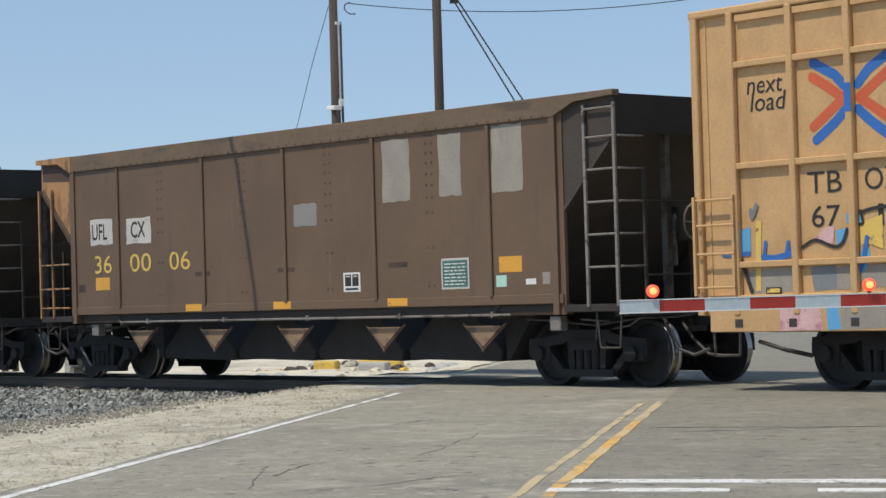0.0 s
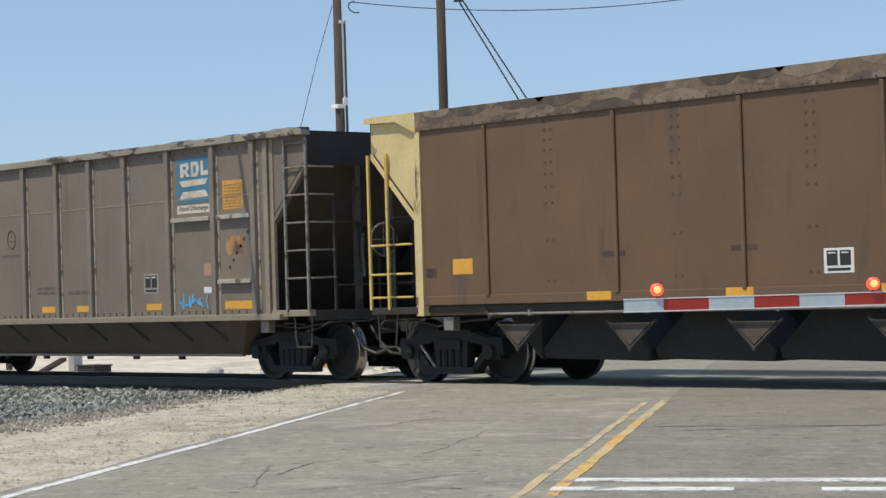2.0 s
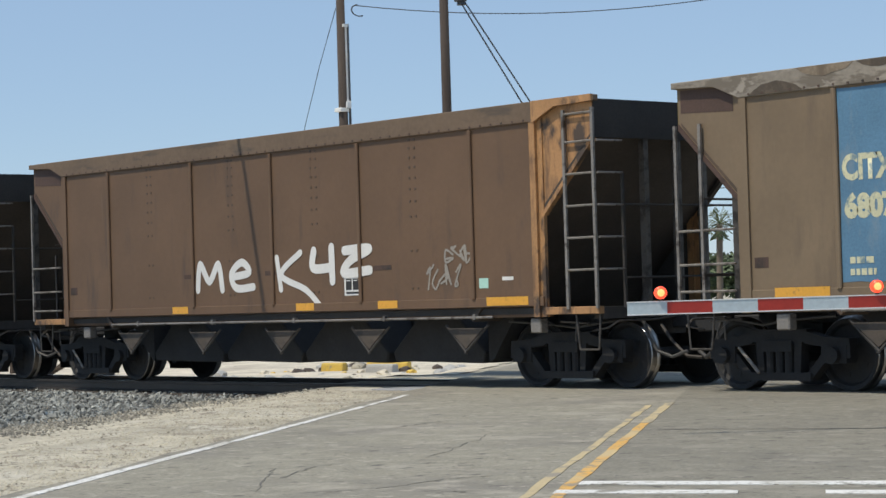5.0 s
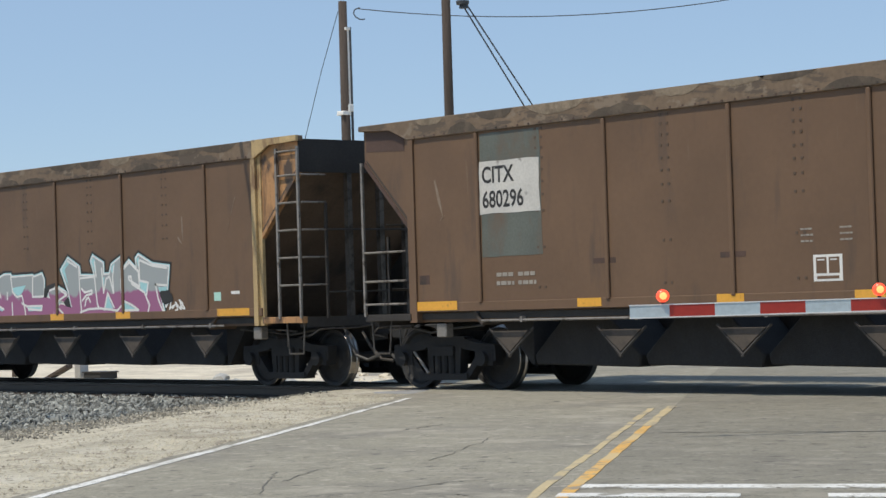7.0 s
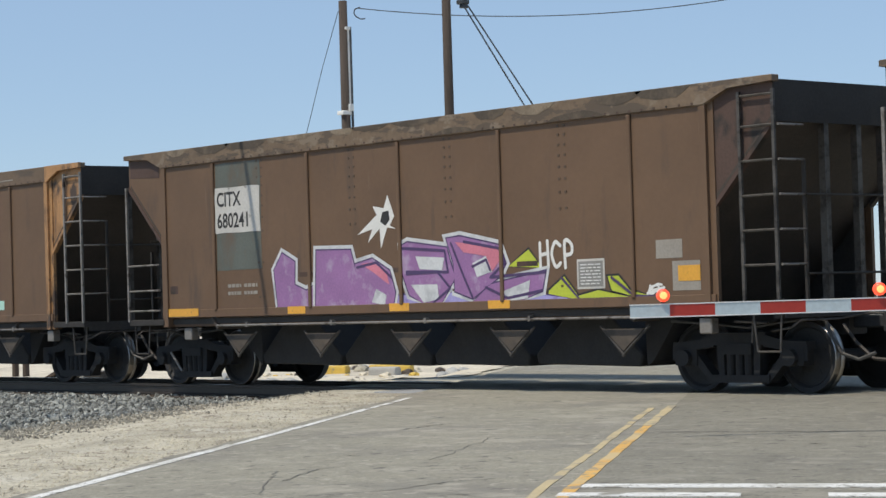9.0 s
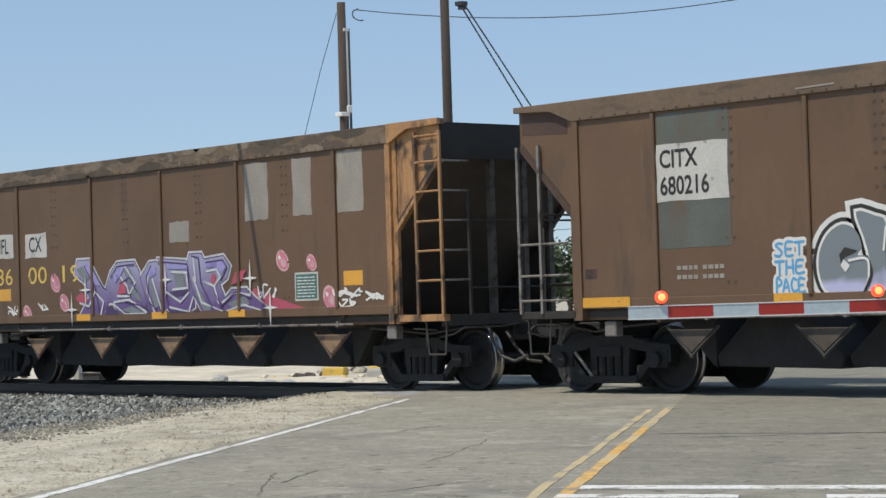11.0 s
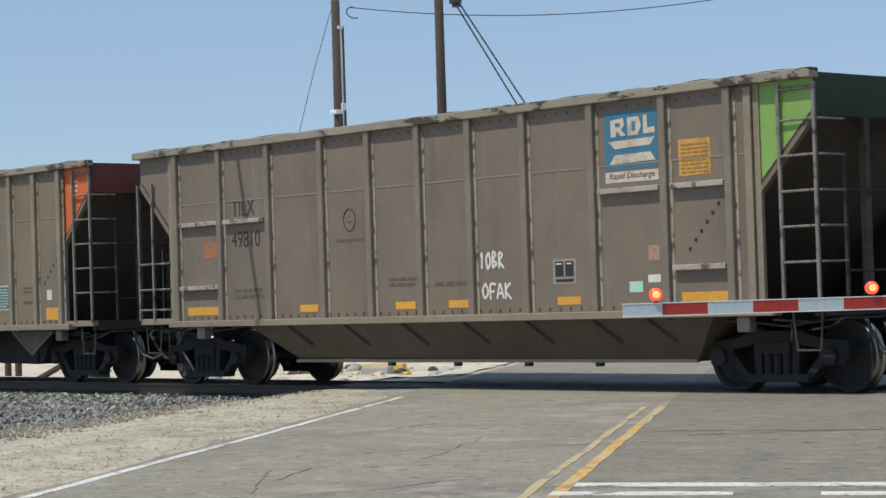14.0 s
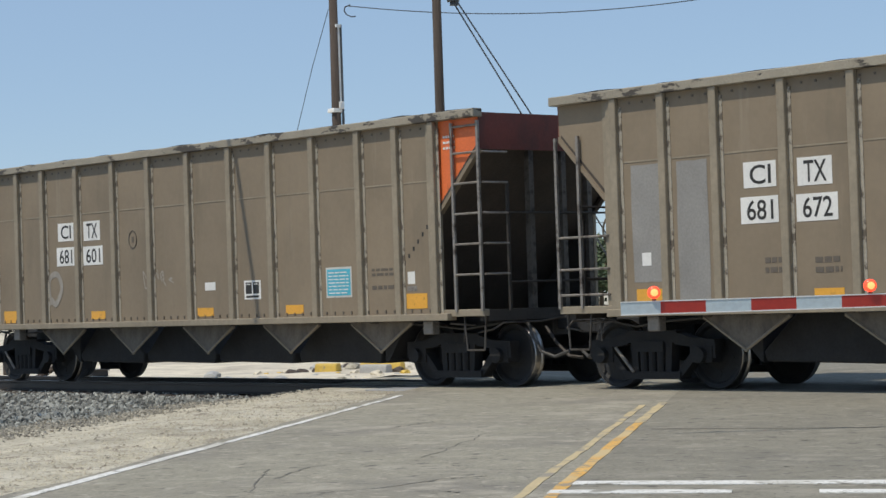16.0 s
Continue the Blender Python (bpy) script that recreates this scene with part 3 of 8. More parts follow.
def tube(bm, pts, r, seg=6):
    for p, q in zip(pts[:-1], pts[1:]):
        rod(bm, p, q, r, seg=seg)


def lathe(bm, profile, y0=0.0, seg=28):
    """Rows of (radius, y), turned about the y axis."""
    rings = [[bm.verts.new((r * math.cos(2 * math.pi * i / seg), y + y0, r * math.sin(2 * math.pi * i / seg))) for i in range(seg)] for r, y in profile]
    for a, b in zip(rings[:-1], rings[1:]):
        for i in range(seg):
            j = (i + 1) % seg
            bm.faces.new((a[i], b[i], b[j], a[j]))
    bm.faces.new(rings[0])
    bm.faces.new(rings[-1][::-1])


def mesh_of(bm, mats, bevel=0.0):
    if bevel:
        bmesh.ops.bevel(bm, geom=bm.edges[:], offset=bevel, segments=1, affect="EDGES")
    bmesh.ops.recalc_face_normals(bm, faces=bm.faces[:])
    me = bpy.data.meshes.new("mesh")
    bm.to_mesh(me)
    bm.free()
    for m in mats:
        me.materials.append(m)
    return me


def part(name, make, mat, parent=None, label="", at=(0, 0, 0), key=None, bevel=0.0, smooth=False):
    """One mesh object; make(bm) fills it. Alike pieces share their mesh by key."""
    mats = mat if isinstance(mat, (list, tuple)) else [mat]
    k = (key, tuple(m.name for m in mats)) if key else None
    if k and k in CACHE:
        me = CACHE[k]
    else:
        bm = bmesh.new()
        make(bm)
        me = mesh_of(bm, mats, bevel)
        if smooth:
            me.polygons.foreach_set("use_smooth", [True] * len(me.polygons))
        if k:
            CACHE[k] = me
    ob = new(name, me)
    ob.location = at
    if parent:
        ob.parent = parent
    if label:
        ob["label"] = label
    return ob


def bx(*b):
    return lambda bm: box(bm, *b)


def text_mesh(body, mats, offset=0.0, shear=0.0, spacing=1.0):
    cu = bpy.data.curves.new("t", "FONT")
    cu.body, cu.size, cu.offset, cu.shear, cu.space_character = body, 1.0, offset, shear, spacing
    cu.resolution_u = 3
    ob = bpy.data.objects.new("t", cu)
    scene.collection.objects.link(ob)
    dg = bpy.context.evaluated_depsgraph_get()
    me = bpy.data.meshes.new_from_object(ob.evaluated_get(dg))
    bpy.data.objects.remove(ob)
    bpy.data.curves.remove(cu)
    me.materials.clear()
    for m in mats:
        me.materials.append(m)
    return me


def lettering(name, body, x0, x1, z0, z1, mat, parent, y=-1.604, label="", offset=0.0, shear=0.0, lean=0.0, spacing=1.0):
    """Words painted on the near side, filling the box from x0, z0 to x1, z1."""
    me = text_mesh(body, [mat], offset, shear, spacing)
    co = np.empty(len(me.vertices) * 3, dtype=np.float32)
    me.vertices.foreach_get("co", co)
    co = co.reshape(-1, 3)
    lo, hi = co.min(0), co.max(0)
    u = (co[:, 0] - lo[0]) / max(hi[0] - lo[0], 1e-6)
    w = (co[:, 1] - lo[1]) / max(hi[1] - lo[1], 1e-6)
    out = np.stack([x0 + u * (x1 - x0), np.zeros(len(u)), z0 + w * (z1 - z0) + lean * (u - 0.5)], 1).astype(np.float32)
    me.vertices.foreach_set("co", out.ravel())
    me.update()
    ob = new(name, me)
    ob.parent = parent
    ob.location = (0, y, 0)
    if label:
        ob["label"] = label
    return ob


def patch(name, x0, x1, z0, z1, mat, parent, y=-1.6, label="", ragged=0.0, thick=0.003):
    """A flat painted or stuck-on area on the near side."""
    pts = [(x0, z0), (x1, z0), (x1, z1), (x0, z1)]
    if ragged:
        rnd = random.Random(int((x0 + z0 * 7) * 100))
        pts = []
        for (a, b), (c, d) in zip(((x0, z0), (x1, z0), (x1, z1), (x0, z1)), ((x1, z0), (x1, z1), (x0, z1), (x0, z0))):
            for i in range(5):
                pts.append((a + (c - a) * i / 5 + rnd.uniform(-ragged, ragged), b + (d - b) * i / 5 + rnd.uniform(-ragged, ragged)))
    return part(name, lambda bm: prism(bm, pts, y - thick, y + 0.001), mat, parent, label)


def bars(name, x0, x1, z0, z1, rows, mat, parent, y=-1.6, fill=0.55, seed=1):
    """Writing too small to read, as rows of plain bars."""
    rnd = random.Random(seed)

    def make(bm):
        step = (z1 - z0) / rows
        for i in range(rows):
            x = x0
            while x < x1 - 0.02:
                w = min(rnd.uniform(0.06, 0.16) * (x1 - x0) / 0.5, x1 - x)
                box(bm, x, x + w, y - 0.0045, y - 0.001, z0 + i * step, z0 + (i + fill) * step)
                x += w + 0.03 * (x1 - x0) / 0.5
    return part(name, make, mat, parent)


def thing(name, label, category, at=(0, 0, 0), group="", kind=""):
    ob = new(name)
    ob.empty_display_size = 0.3
    ob.location = at
    return tagged(ob, label, category, group, kind)

# ---- setting: ground, road, track ----
ROAD, ACROSS = Vector((-0.6347, 0.7728)), Vector((0.7728, 0.6347))


def at_road(n, p):
    """The plan point n metres across and p metres along the road."""
    q = ACROSS * n + ROAD * p
    return (q.x, q.y)


def ground_height(x, y):
    n = Vector((x, y)).dot(ACROSS)
    away = min(max((-21.4 - n) / 1.6, 0.0), 1.0)
    h = -0.03 - 0.19 * away * away * (3 - 2 * away)
    if n > -11.0:
        h -= 0.1 * min((n + 11.0) / 3.0, 1.0)
    if y > 2.2 and n < -20.2:
        f, g = min((y - 2.2) / 1.3, 1.0), min((-20.2 - n) / 2.4, 1.0)
        h -= (0.42 + h) * f * f * (3 - 2 * f) * g * g * (3 - 2 * g)
    far = math.hypot(x + 20, y)
    return h + 0.03 * noise.noise((x * 0.35, y * 0.35, 0.0)) * (0.3 + away) * min(1.0, 60 / max(far, 1))


def make_ground(bm):
    def ticks(lo, hi, fine_lo, fine_hi, step):
        out = [lo, lo * 0.4, lo * 0.15]
        v = fine_lo
        while v < fine_hi:
            out.append(v)
            v += step
        return sorted(set(out + [hi * 0.15, hi * 0.4, hi]))
    xs, ys = ticks(-2500, 2500, -90, 14, 0.8), ticks(-2500, 2500, -34, 60, 0.8)
    grid = [[bm.verts.new((x, y, ground_height(x, y))) for x in xs] for y in ys]
    for a, b in zip(grid[:-1], grid[1:]):
        for i in range(len(xs) - 1):
            bm.faces.new((a[i], a[i + 1], b[i + 1], b[i]))


tagged(part("ground", make_ground, M["dirt"], smooth=True), "pale sandy dirt ground with gravelly patches beside the track", "ground", kind="structure")


def make_road(bm):
    rnd = random.Random(4)
    left = [at_road(-19.72 + rnd.uniform(-0.06, 0.06), p) for p in np.arange(-30, 420, 0.9)]
    slab(bm, left + [at_road(-15.73, 419), at_road(-15.73, -30)], -0.25, 0.0)


def make_lane(bm):
    slab(bm, [at_road(-15.73, -30), at_road(-15.73, 419)] + [at_road(-11.3, p) for p in (419, 100, 40, 20, 10, 0, -10, -30)], -0.25, 0.0)


road = tagged(part("road", make_road, M["asphalt"]), "worn grey asphalt two-lane road over the crossing", "road", kind="structure")


tagged(part("road_lane", make_lane, M["asphalt_b"]), "darker worn asphalt lane of the two-lane road", "road", kind="structure")


def stripe(name, n0, n1, p0, p1, mat, label, z=0.004):
    rnd = random.Random(int(abs(n0 * 100) + abs(p0 * 10)))
    k = max(int((p1 - p0) / 0.5), 1)
    e = 0.012
    a = [at_road(n0 + rnd.uniform(-e, e), p0 + (p1 - p0) * i / k) for i in range(k + 1)]
    b = [at_road(n1 + rnd.uniform(-e, e), p0 + (p1 - p0) * i / k) for i in range(k + 1)]
    return tagged(part(name, lambda bm: slab(bm, b + a[::-1], 0.001, z), mat), label, "road marking", kind="structure")


stripe("edge_line", -19.595, -19.488, -12, 2.86, M["line_white"], "worn white edge line on asphalt")
stripe("edge_line", -19.57, -19.48, 2.93, 12.0, M["line_white"], "worn white edge line on asphalt")
stripe("centre_line", -15.995, -15.925, -14, 8.0, M["line_pale"], "faded yellow centre line on asphalt")
stripe("centre_line", -15.795, -15.705, -14, 4.6, M["line_yellow"], "worn yellow centre line on asphalt")
stripe("centre_line", -15.80, -15.70, 4.6, 8.3, M["line_pale"], "faded yellow centre line on asphalt")


def bar_line(name, pts, label):
    return tagged(part(name, lambda bm: slab(bm, pts, 0.001, 0.007), M["line_white"]), label, "road marking", kind="structure")


def across(p0, p1, n0, n1, lean):
    """A bar across the lane, slewed by lean metres at its far end."""
    return [at_road(n0, p0), at_road(n1, p0 + lean), at_road(n1, p1 + lean), at_road(n0, p1)]


bar_line("stop_line", across(-2.38, -2.12, -15.7, -11.5, -0.72), "worn white stop line on asphalt")
bar_line("stop_line", across(-3.00, -2.77, -15.8, -14.6, -0.20), "worn white stop line on asphalt")
bar_line("stop_line", across(-3.30, -3.07, -14.05, -11.5, -0.43), "worn white stop line on asphalt")


def crack(pts, w=0.018):
    rnd = random.Random(int(abs(pts[0][0]) * 50))
    fine = []
    for (a, b), (c, d) in zip(pts[:-1], pts[1:]):
        for i in range(6):
            s = i / 6
            fine.append((a + (c - a) * s + rnd.uniform(-0.04, 0.04), b + (d - b) * s + rnd.uniform(-0.04, 0.04)))
    fine.append(pts[-1])

    def make(bm):
        for (a, b), (c, d) in zip(fine[:-1], fine[1:]):
            u = Vector((c - a, d - b)).normalized()
            n = Vector((-u.y, u.x)) * w * rnd.uniform(0.5, 1.2)
            v = [bm.verts.new((x, y, 0.003)) for x, y in ((a - n.x, b - n.y), (c - n.x, d - n.y), (c + n.x, d + n.y), (a + n.x, b + n.y))]
            bm.faces.new(v)
    return tagged(part("road_crack", make, M["tar"]), "dark hairline crack in the asphalt", "crack", kind="structure")


CR = [
    [(-14.23, -7.18), (-13.76, -6.93), (-13.26, -6.74), (-12.77, -6.49), (-12.29, -6.24)],
    [(-21.16, -4.35), (-20.40, -4.25), (-20.36, -3.82)],
    [(-11.69, -13.15), (-11.73, -12.51), (-11.83, -11.92), (-11.73, -11.57)],
    [(-13.56, -10.59), (-14.51, -9.35), (-15.36, -8.24)],
    [(-15.35, -7.40), (-15.16, -6.97)],
    [(-13.71, -9.00), (-13.60, -8.65), (-12.91, -8.24)],
    [(-17.39, -9.26), (-17.35, -8.89)],
    [(-14.70, -10.59), (-14.54, -10.57)],
    [(-12.73, -11.03), (-12.57, -11.01)],
    [(-10.33, -9.98), (-10.21, -9.96)],
    [(-11.90, -7.81), (-11.82, -7.77)],
    [(-13.19, -10.15), (-13.08, -10.15)],
    [(-11.05, -12.60), (-10.94, -12.54)],
    [(-12.28, -13.40), (-12.38, -13.19), (-13.33, -12.41), (-13.82, -11.97)],
    [(-13.01, -12.54), (-13.70, -11.71), (-13.69, -11.42)],
    [(-17.07, -8.06), (-17.26, -7.53), (-17.44, -7.12)],
    [(-15.56, -5.35), (-15.38, -5.13)],
    [(-15.36, -4.71), (-15.20, -4.74)],
]
for i, pts in enumerate(CR):
    crack(pts, 0.024 if i == 0 else (0.013, 0.007, 0.009, 0.006, 0.008)[i % 5])


# crossing panels, rails, ties
track = thing("railway_track", "single railway track with steel rails on timber ties", "track", kind="structure")
XA, XB = -25.6, -9.0
rnd = random.Random(11)
for y0, y1 in ((-1.75, -0.84), (-0.66, -0.02), (0.02, 0.66), (0.84, 1.75)):
    x = XA - 0.25 * y0
    while x < XB:
        w = 2.42
        part("crossing_panel", bx(0, w - 0.025, y0, y1, -0.2, -0.012), M["panel"], track, at=(x, 0, rnd.uniform(-0.004, 0.004)), key=("panel", y0), bevel=0.012)
        x += w


def rail_profile(bm):
    for y in (0,):
        pts = [(-0.075, -0.18), (0.075, -0.18), (0.075, -0.165), (0.012, -0.15), (0.012, -0.045), (0.036, -0.038), (0.036, -0.006), (0.028, 0.0), (-0.028, 0.0), (-0.036, -0.006), (-0.036, -0.038), (-0.012, -0.045), (-0.012, -0.15), (-0.075, -0.165)]
        a = [bm.verts.new((-420, q, z)) for q, z in pts]
        b = [bm.verts.new((320, q, z)) for q, z in pts]
        bm.faces.new(a)
        bm.faces.new(b[::-1])
        for i in range(len(pts)):
            j = (i + 1) % len(pts)
            f = bm.faces.new((a[j], a[i], b[i], b[j]))
            f.material_index = 1 if i == 7 else 0


for y in (-0.755, 0.755):
    part("rail", rail_profile, [M["steel"], M["bright_steel"]], track, at=(0, y, 0), key="rail", label="steel rail with a polished head")
rnd = random.Random(2)
x = -62.0
while x < XA - 0.3:
    part("tie", bx(-0.115, 0.115, -1.3, 1.3, -0.36, -0.185), M["tie"], track, at=(x + rnd.uniform(-0.02, 0.02), rnd.uniform(-0.04, 0.04), rnd.uniform(-0.008, 0.004)), key="tie", bevel=0.012)
    x += 0.53


def ballast_edge(x, y):
    """How far across the road's plan the ballast reaches beside the track."""
    p = -x * 0.6347 + y * 0.7728
    return min(-24.35 + (p - 10.2) * 0.185, -22.75) + 0.25 * noise.noise((x, y, 3.0))


def make_ballast(bm):
    """Crushed stones, each its own lump, spread beside and between the rails."""
    rnd = random.Random(7)
    base = [Vector(p) for p in ((1, 0, 0), (-1, 0, 0), (0, 1, 0), (0, -1, 0), (0, 0, 1), (0, 0, -1))]
    faces = ((0, 2, 4), (2, 1, 4), (1, 3, 4), (3, 0, 4), (2, 0, 5), (1, 2, 5), (3, 1, 5), (0, 3, 5))
    count = 0
    while count < 52000:
        x, y = rnd.uniform(-62, -21.5), rnd.uniform(-14, 1.9)
        n = x * 0.7728 + y * 0.6347
        near_track = y > -2.0
        edge = ballast_edge(x, y) + 0.15 * math.sin(x * 2.1)
        if near_track:
            if x > XA - 0.25 * y - 0.1:
                continue
        else:
            if n > edge or rnd.random() < max(0.0, (n - edge + 0.5) / 0.9):
                continue
            if y < -9 and rnd.random() < 0.5:
                continue
        if x < -48 and rnd.random() < 0.5:
            continue
        s = rnd.uniform(0.022, 0.050)
        if rnd.random() < 0.10:
            s *= 1.5
        if not near_track and rnd.random() < 0.25:
            s *= 0.6
        z = ground_height(x, y) + s * 0.35 + rnd.uniform(0, 0.05) * min(max(edge - n, 0.0), 1.0)
        if near_track:
            z = -0.235 + rnd.uniform(-0.02, 0.035) - 0.09 * max(abs(y) - 1.45, 0)
        turn = Euler((rnd.uniform(0, 6), rnd.uniform(0, 6), rnd.uniform(0, 6))).to_matrix()
        vs = [bm.verts.new(Vector((x, y, z)) + turn @ (p * s * rnd.uniform(0.7, 1.25))) for p in base]
        for f in faces:
            bm.faces.new([vs[i] for i in f])
        count += 1


def make_bed(bm):
    pts = [(-420, -1.5), (-420, 1.5)]
    prof = [(-2.6, -0.34), (-1.55, -0.235), (1.55, -0.235), (2.6, -0.34)]
    a = [bm.verts.new((-420, y, z)) for y, z in prof]
    b = [bm.verts.new((XA + 0.3, y, z)) for y, z in prof]
    for i in range(3):
        bm.faces.new((a[i], b[i], b[i + 1], a[i + 1]))


def make_spread(bm):
    """The apron of ballast between the track bed and the dirt."""
    step = 0.4
    verts = {}

    def vert(i, j):
        if (i, j) not in verts:
            x, y = -62 + i * step, -13.6 + j * step
            n = x * 0.7728 + y * 0.6347
            edge = ballast_edge(x, y) - 0.2
            verts[i, j] = bm.verts.new((x, y, ground_height(x, y) + (0.012 if n < edge else -0.05)))
        return verts[i, j]
    for i in range(104):
        for j in range(31):
            bm.faces.new((vert(i, j), vert(i + 1, j), vert(i + 1, j + 1), vert(i, j + 1)))


tagged(part("ballast_apron", make_spread, M["ballast"], smooth=True), "grey crushed stone apron beside the track", "ballast", kind="structure")
tagged(part("ballast_bed", make_bed, M["ballast"]), "grey crushed stone bed under the track", "ballast", kind="structure")
tagged(part("ballast_stones", make_ballast, M["ballast"]), "loose grey crushed ballast stones beside the track", "ballast", kind="stuff")


def make_gravel(bm):
    rnd = random.Random(21)
    for _ in range(5200):
        p = rnd.uniform(-9, 14)
        n = -19.8 - abs(rnd.gauss(0, 1.0)) * 1.2
        x, y = at_road(n, p)
        if y > -1.8:
            continue
        s = rnd.uniform(0.008, 0.024)
        z = ground_height(x, y) + s * 0.3
        vs = [bm.verts.new((x + s * a * rnd.uniform(0.7, 1.3), y + s * b * rnd.uniform(0.7, 1.3), z + s * c)) for a, b, c in ((1, 0, 0), (-0.5, 0.9, 0), (-0.5, -0.9, 0), (0, 0, 0.8))]
        for f in ((0, 1, 3), (1, 2, 3), (2, 0, 3)):
            bm.faces.new([vs[i] for i in f])


def make_border(bm):
    """Scattered pale stones where the ballast thins out into the dirt."""
    rnd = random.Random(23)
    for _ in range(9000):
        p = rnd.uniform(2, 19)
        x, y = at_road(-23.0, p)
        n = ballast_edge(x, y) + abs(rnd.gauss(0, 0.75)) - 0.3
        x, y = at_road(n, p)
        if y > -1.5 or n > -20.3:
            continue
        s = rnd.uniform(0.010, 0.034)
        z = ground_height(x, y) + s * 0.2
        turn = Euler((rnd.uniform(0, 6), rnd.uniform(0, 6), rnd.uniform(0, 6))).to_matrix()
        vs = [bm.verts.new(Vector((x, y, z)) + turn @ (Vector(q) * s * rnd.uniform(0.7, 1.25))) for q in ((1, 0, 0), (-0.6, 0.9, 0), (-0.6, -0.9, 0), (0, 0, 0.8), (0, 0, -0.8))]
        for f in ((0, 1, 3), (1, 2, 3), (2, 0, 3), (1, 0, 4), (2, 1, 4), (0, 2, 4)):
            bm.faces.new([vs[i] for i in f])


tagged(part("border_stones", make_border, M["stone"]), "scattered pale stones between the ballast and the dirt", "gravel", kind="stuff")
tagged(part("shoulder_gravel", make_gravel, M["dirt"]), "fine pale gravel along the road shoulder", "gravel", kind="stuff")

def make_sand(bm):
    rnd = random.Random(31)
    ys = [2.6 + 0.5 * i for i in range(40)] + [24, 27, 31, 36, 42, 50, 60]
    steps = [0.5 * i for i in range(40)] + [21, 23, 26, 30, 36, 44, 56, 72, 95]
    rows = []
    for y in ys:
        edge = (-20.05 - 0.6347 * y) / 0.7728 + rnd.uniform(-0.12, 0.12)
        rows.append([bm.verts.new((edge - s, y, ground_height(edge - s, y) + 0.015 + (0.05 * noise.noise((s * 0.9, y * 0.9, 3.0)) + 0.02 if s > 1 else 0.0))) for s in steps])
    for a, b in zip(rows[:-1], rows[1:]):
        for i in range(len(steps) - 1):
            bm.faces.new((a[i + 1], a[i], b[i], b[i + 1]))


tagged(part("sand_lot", make_sand, M["sand"]), "bright trodden sand lot beyond the track", "ground", kind="structure")

# ---- crossing gate ----
gate = thing("crossing_gate", "lowered red and white striped crossing gate arm with lit lamps", "crossing gate", at=(-13.69, -8.10, 1.15))
gate.rotation_euler = (0, 0, math.atan2(1.47, 1.29))
for i in range(14):
    x0 = 0.0 if i == 0 else 0.355 + (i - 1) * 0.406
    w = 0.355 if i == 0 else 0.406
    part("stripe", bx(0, w, -0.012, 0.012, -0.052, 0.052), M["gate_red"] if i % 2 else M["gate_white"], gate, at=(x0, 0, 0), key=("stripe", w))
part("edge_strip", bx(-0.004, 5.65, -0.016, 0.016, 0.052, 0.062), M["gate_edge"], gate)
part("edge_strip", bx(-0.004, 5.65, -0.016, 0.016, -0.062, -0.052), M["gate_edge"], gate)
for x in (0.30, 2.24, 4.6):
    part("lamp_bracket", bx(x - 0.015, x + 0.015, -0.01, 0.02, 0.05, 0.10), M["dark"], gate)
    lamp = part("lamp", lambda bm: lathe(bm, [(0.02, -0.045), (0.05, -0.04), (0.058, -0.015), (0.058, 0.03), (0.03, 0.045)], seg=18), M["lamp"], gate, at=(x, 0, 0.135), key="lamp", smooth=True, label="lit red lamp")
    part("lens", lambda bm: lathe(bm, [(0.01, -0.052), (0.034, -0.048), (0.034, -0.03)], seg=14), M["lamp_core"], lamp, key="lens")
gx, gy = 5.6, 0.0
part("counterweight_arm", bx(5.6, 6.6, -0.03, 0.03, -0.06, 0.06), M["galv"], gate)
mast = thing("gate_mast", "galvanised steel crossing signal mast on a concrete footing", "signal mast", at=(-13.69 + 6.3 * 0.66 + 0.12, -8.10 + 6.3 * 0.752 - 0.12, 0))
part("post", lambda bm: rod(bm, (0, 0, -0.2), (0, 0, 4.2), 0.06, seg=14), M["galv"], mast)
part("footing", lambda bm: rod(bm, (0, 0, -0.4), (0, 0, 0.12), 0.3, seg=18), M["concrete"], mast)
part("machine_box", bx(-0.25, 0.25, -0.22, 0.22, 0.75, 1.45), M["galv"], mast, bevel=0.03)

# ---- poles and wires ----
def utility_pole(x, y, top, r0, r1, name="utility_pole", label="weathered wooden utility pole"):
    p = thing(name, label, "utility pole", at=(x, y, -0.2))
    part("shaft", lambda bm: rod(bm, (0, 0, 0), (0, 0, top + 0.2), r0, r1, seg=14), M["pole"], p, smooth=True)
    return p


pole_a = utility_pole(-58.52, 24.56, 11.7, 0.19, 0.145)
part("riser_conduit", lambda bm: tube(bm, [(0.13, 0.10, 8.2), (0.125, 0.10, 10.9)], 0.05), M["gate_edge"], pole_a, label="pale riser conduit")
part("dark_riser", lambda bm: tube(bm, [(0.17, 0.17, 2.0), (0.16, 0.16, 11.0)], 0.045), M["cable"], pole_a)
part("bracket", lambda bm: (box(bm, -0.2, 0.17, -0.24, 0.2, 7.98, 8.12), box(bm, 0.08, 0.22, 0.0, 0.2, 8.1, 8.35)), M["gate_edge"], pole_a, label="white bracket", bevel=0.02)
part("bracket", lambda bm: box(bm, 0.0, 0.2, -0.05, 0.16, 10.9, 11.0), M["gate_edge"], pole_a)
part("wire_hook", lambda bm: tube(bm, [(0.44, 0.40, 11.66), (0.28, 0.30, 11.60), (0.25, 0.28, 11.46), (0.30, 0.34, 11.34), (0.40, 0.46, 11.26), (0.50, 0.58, 11.27)], 0.022), M["cable"], pole_a)
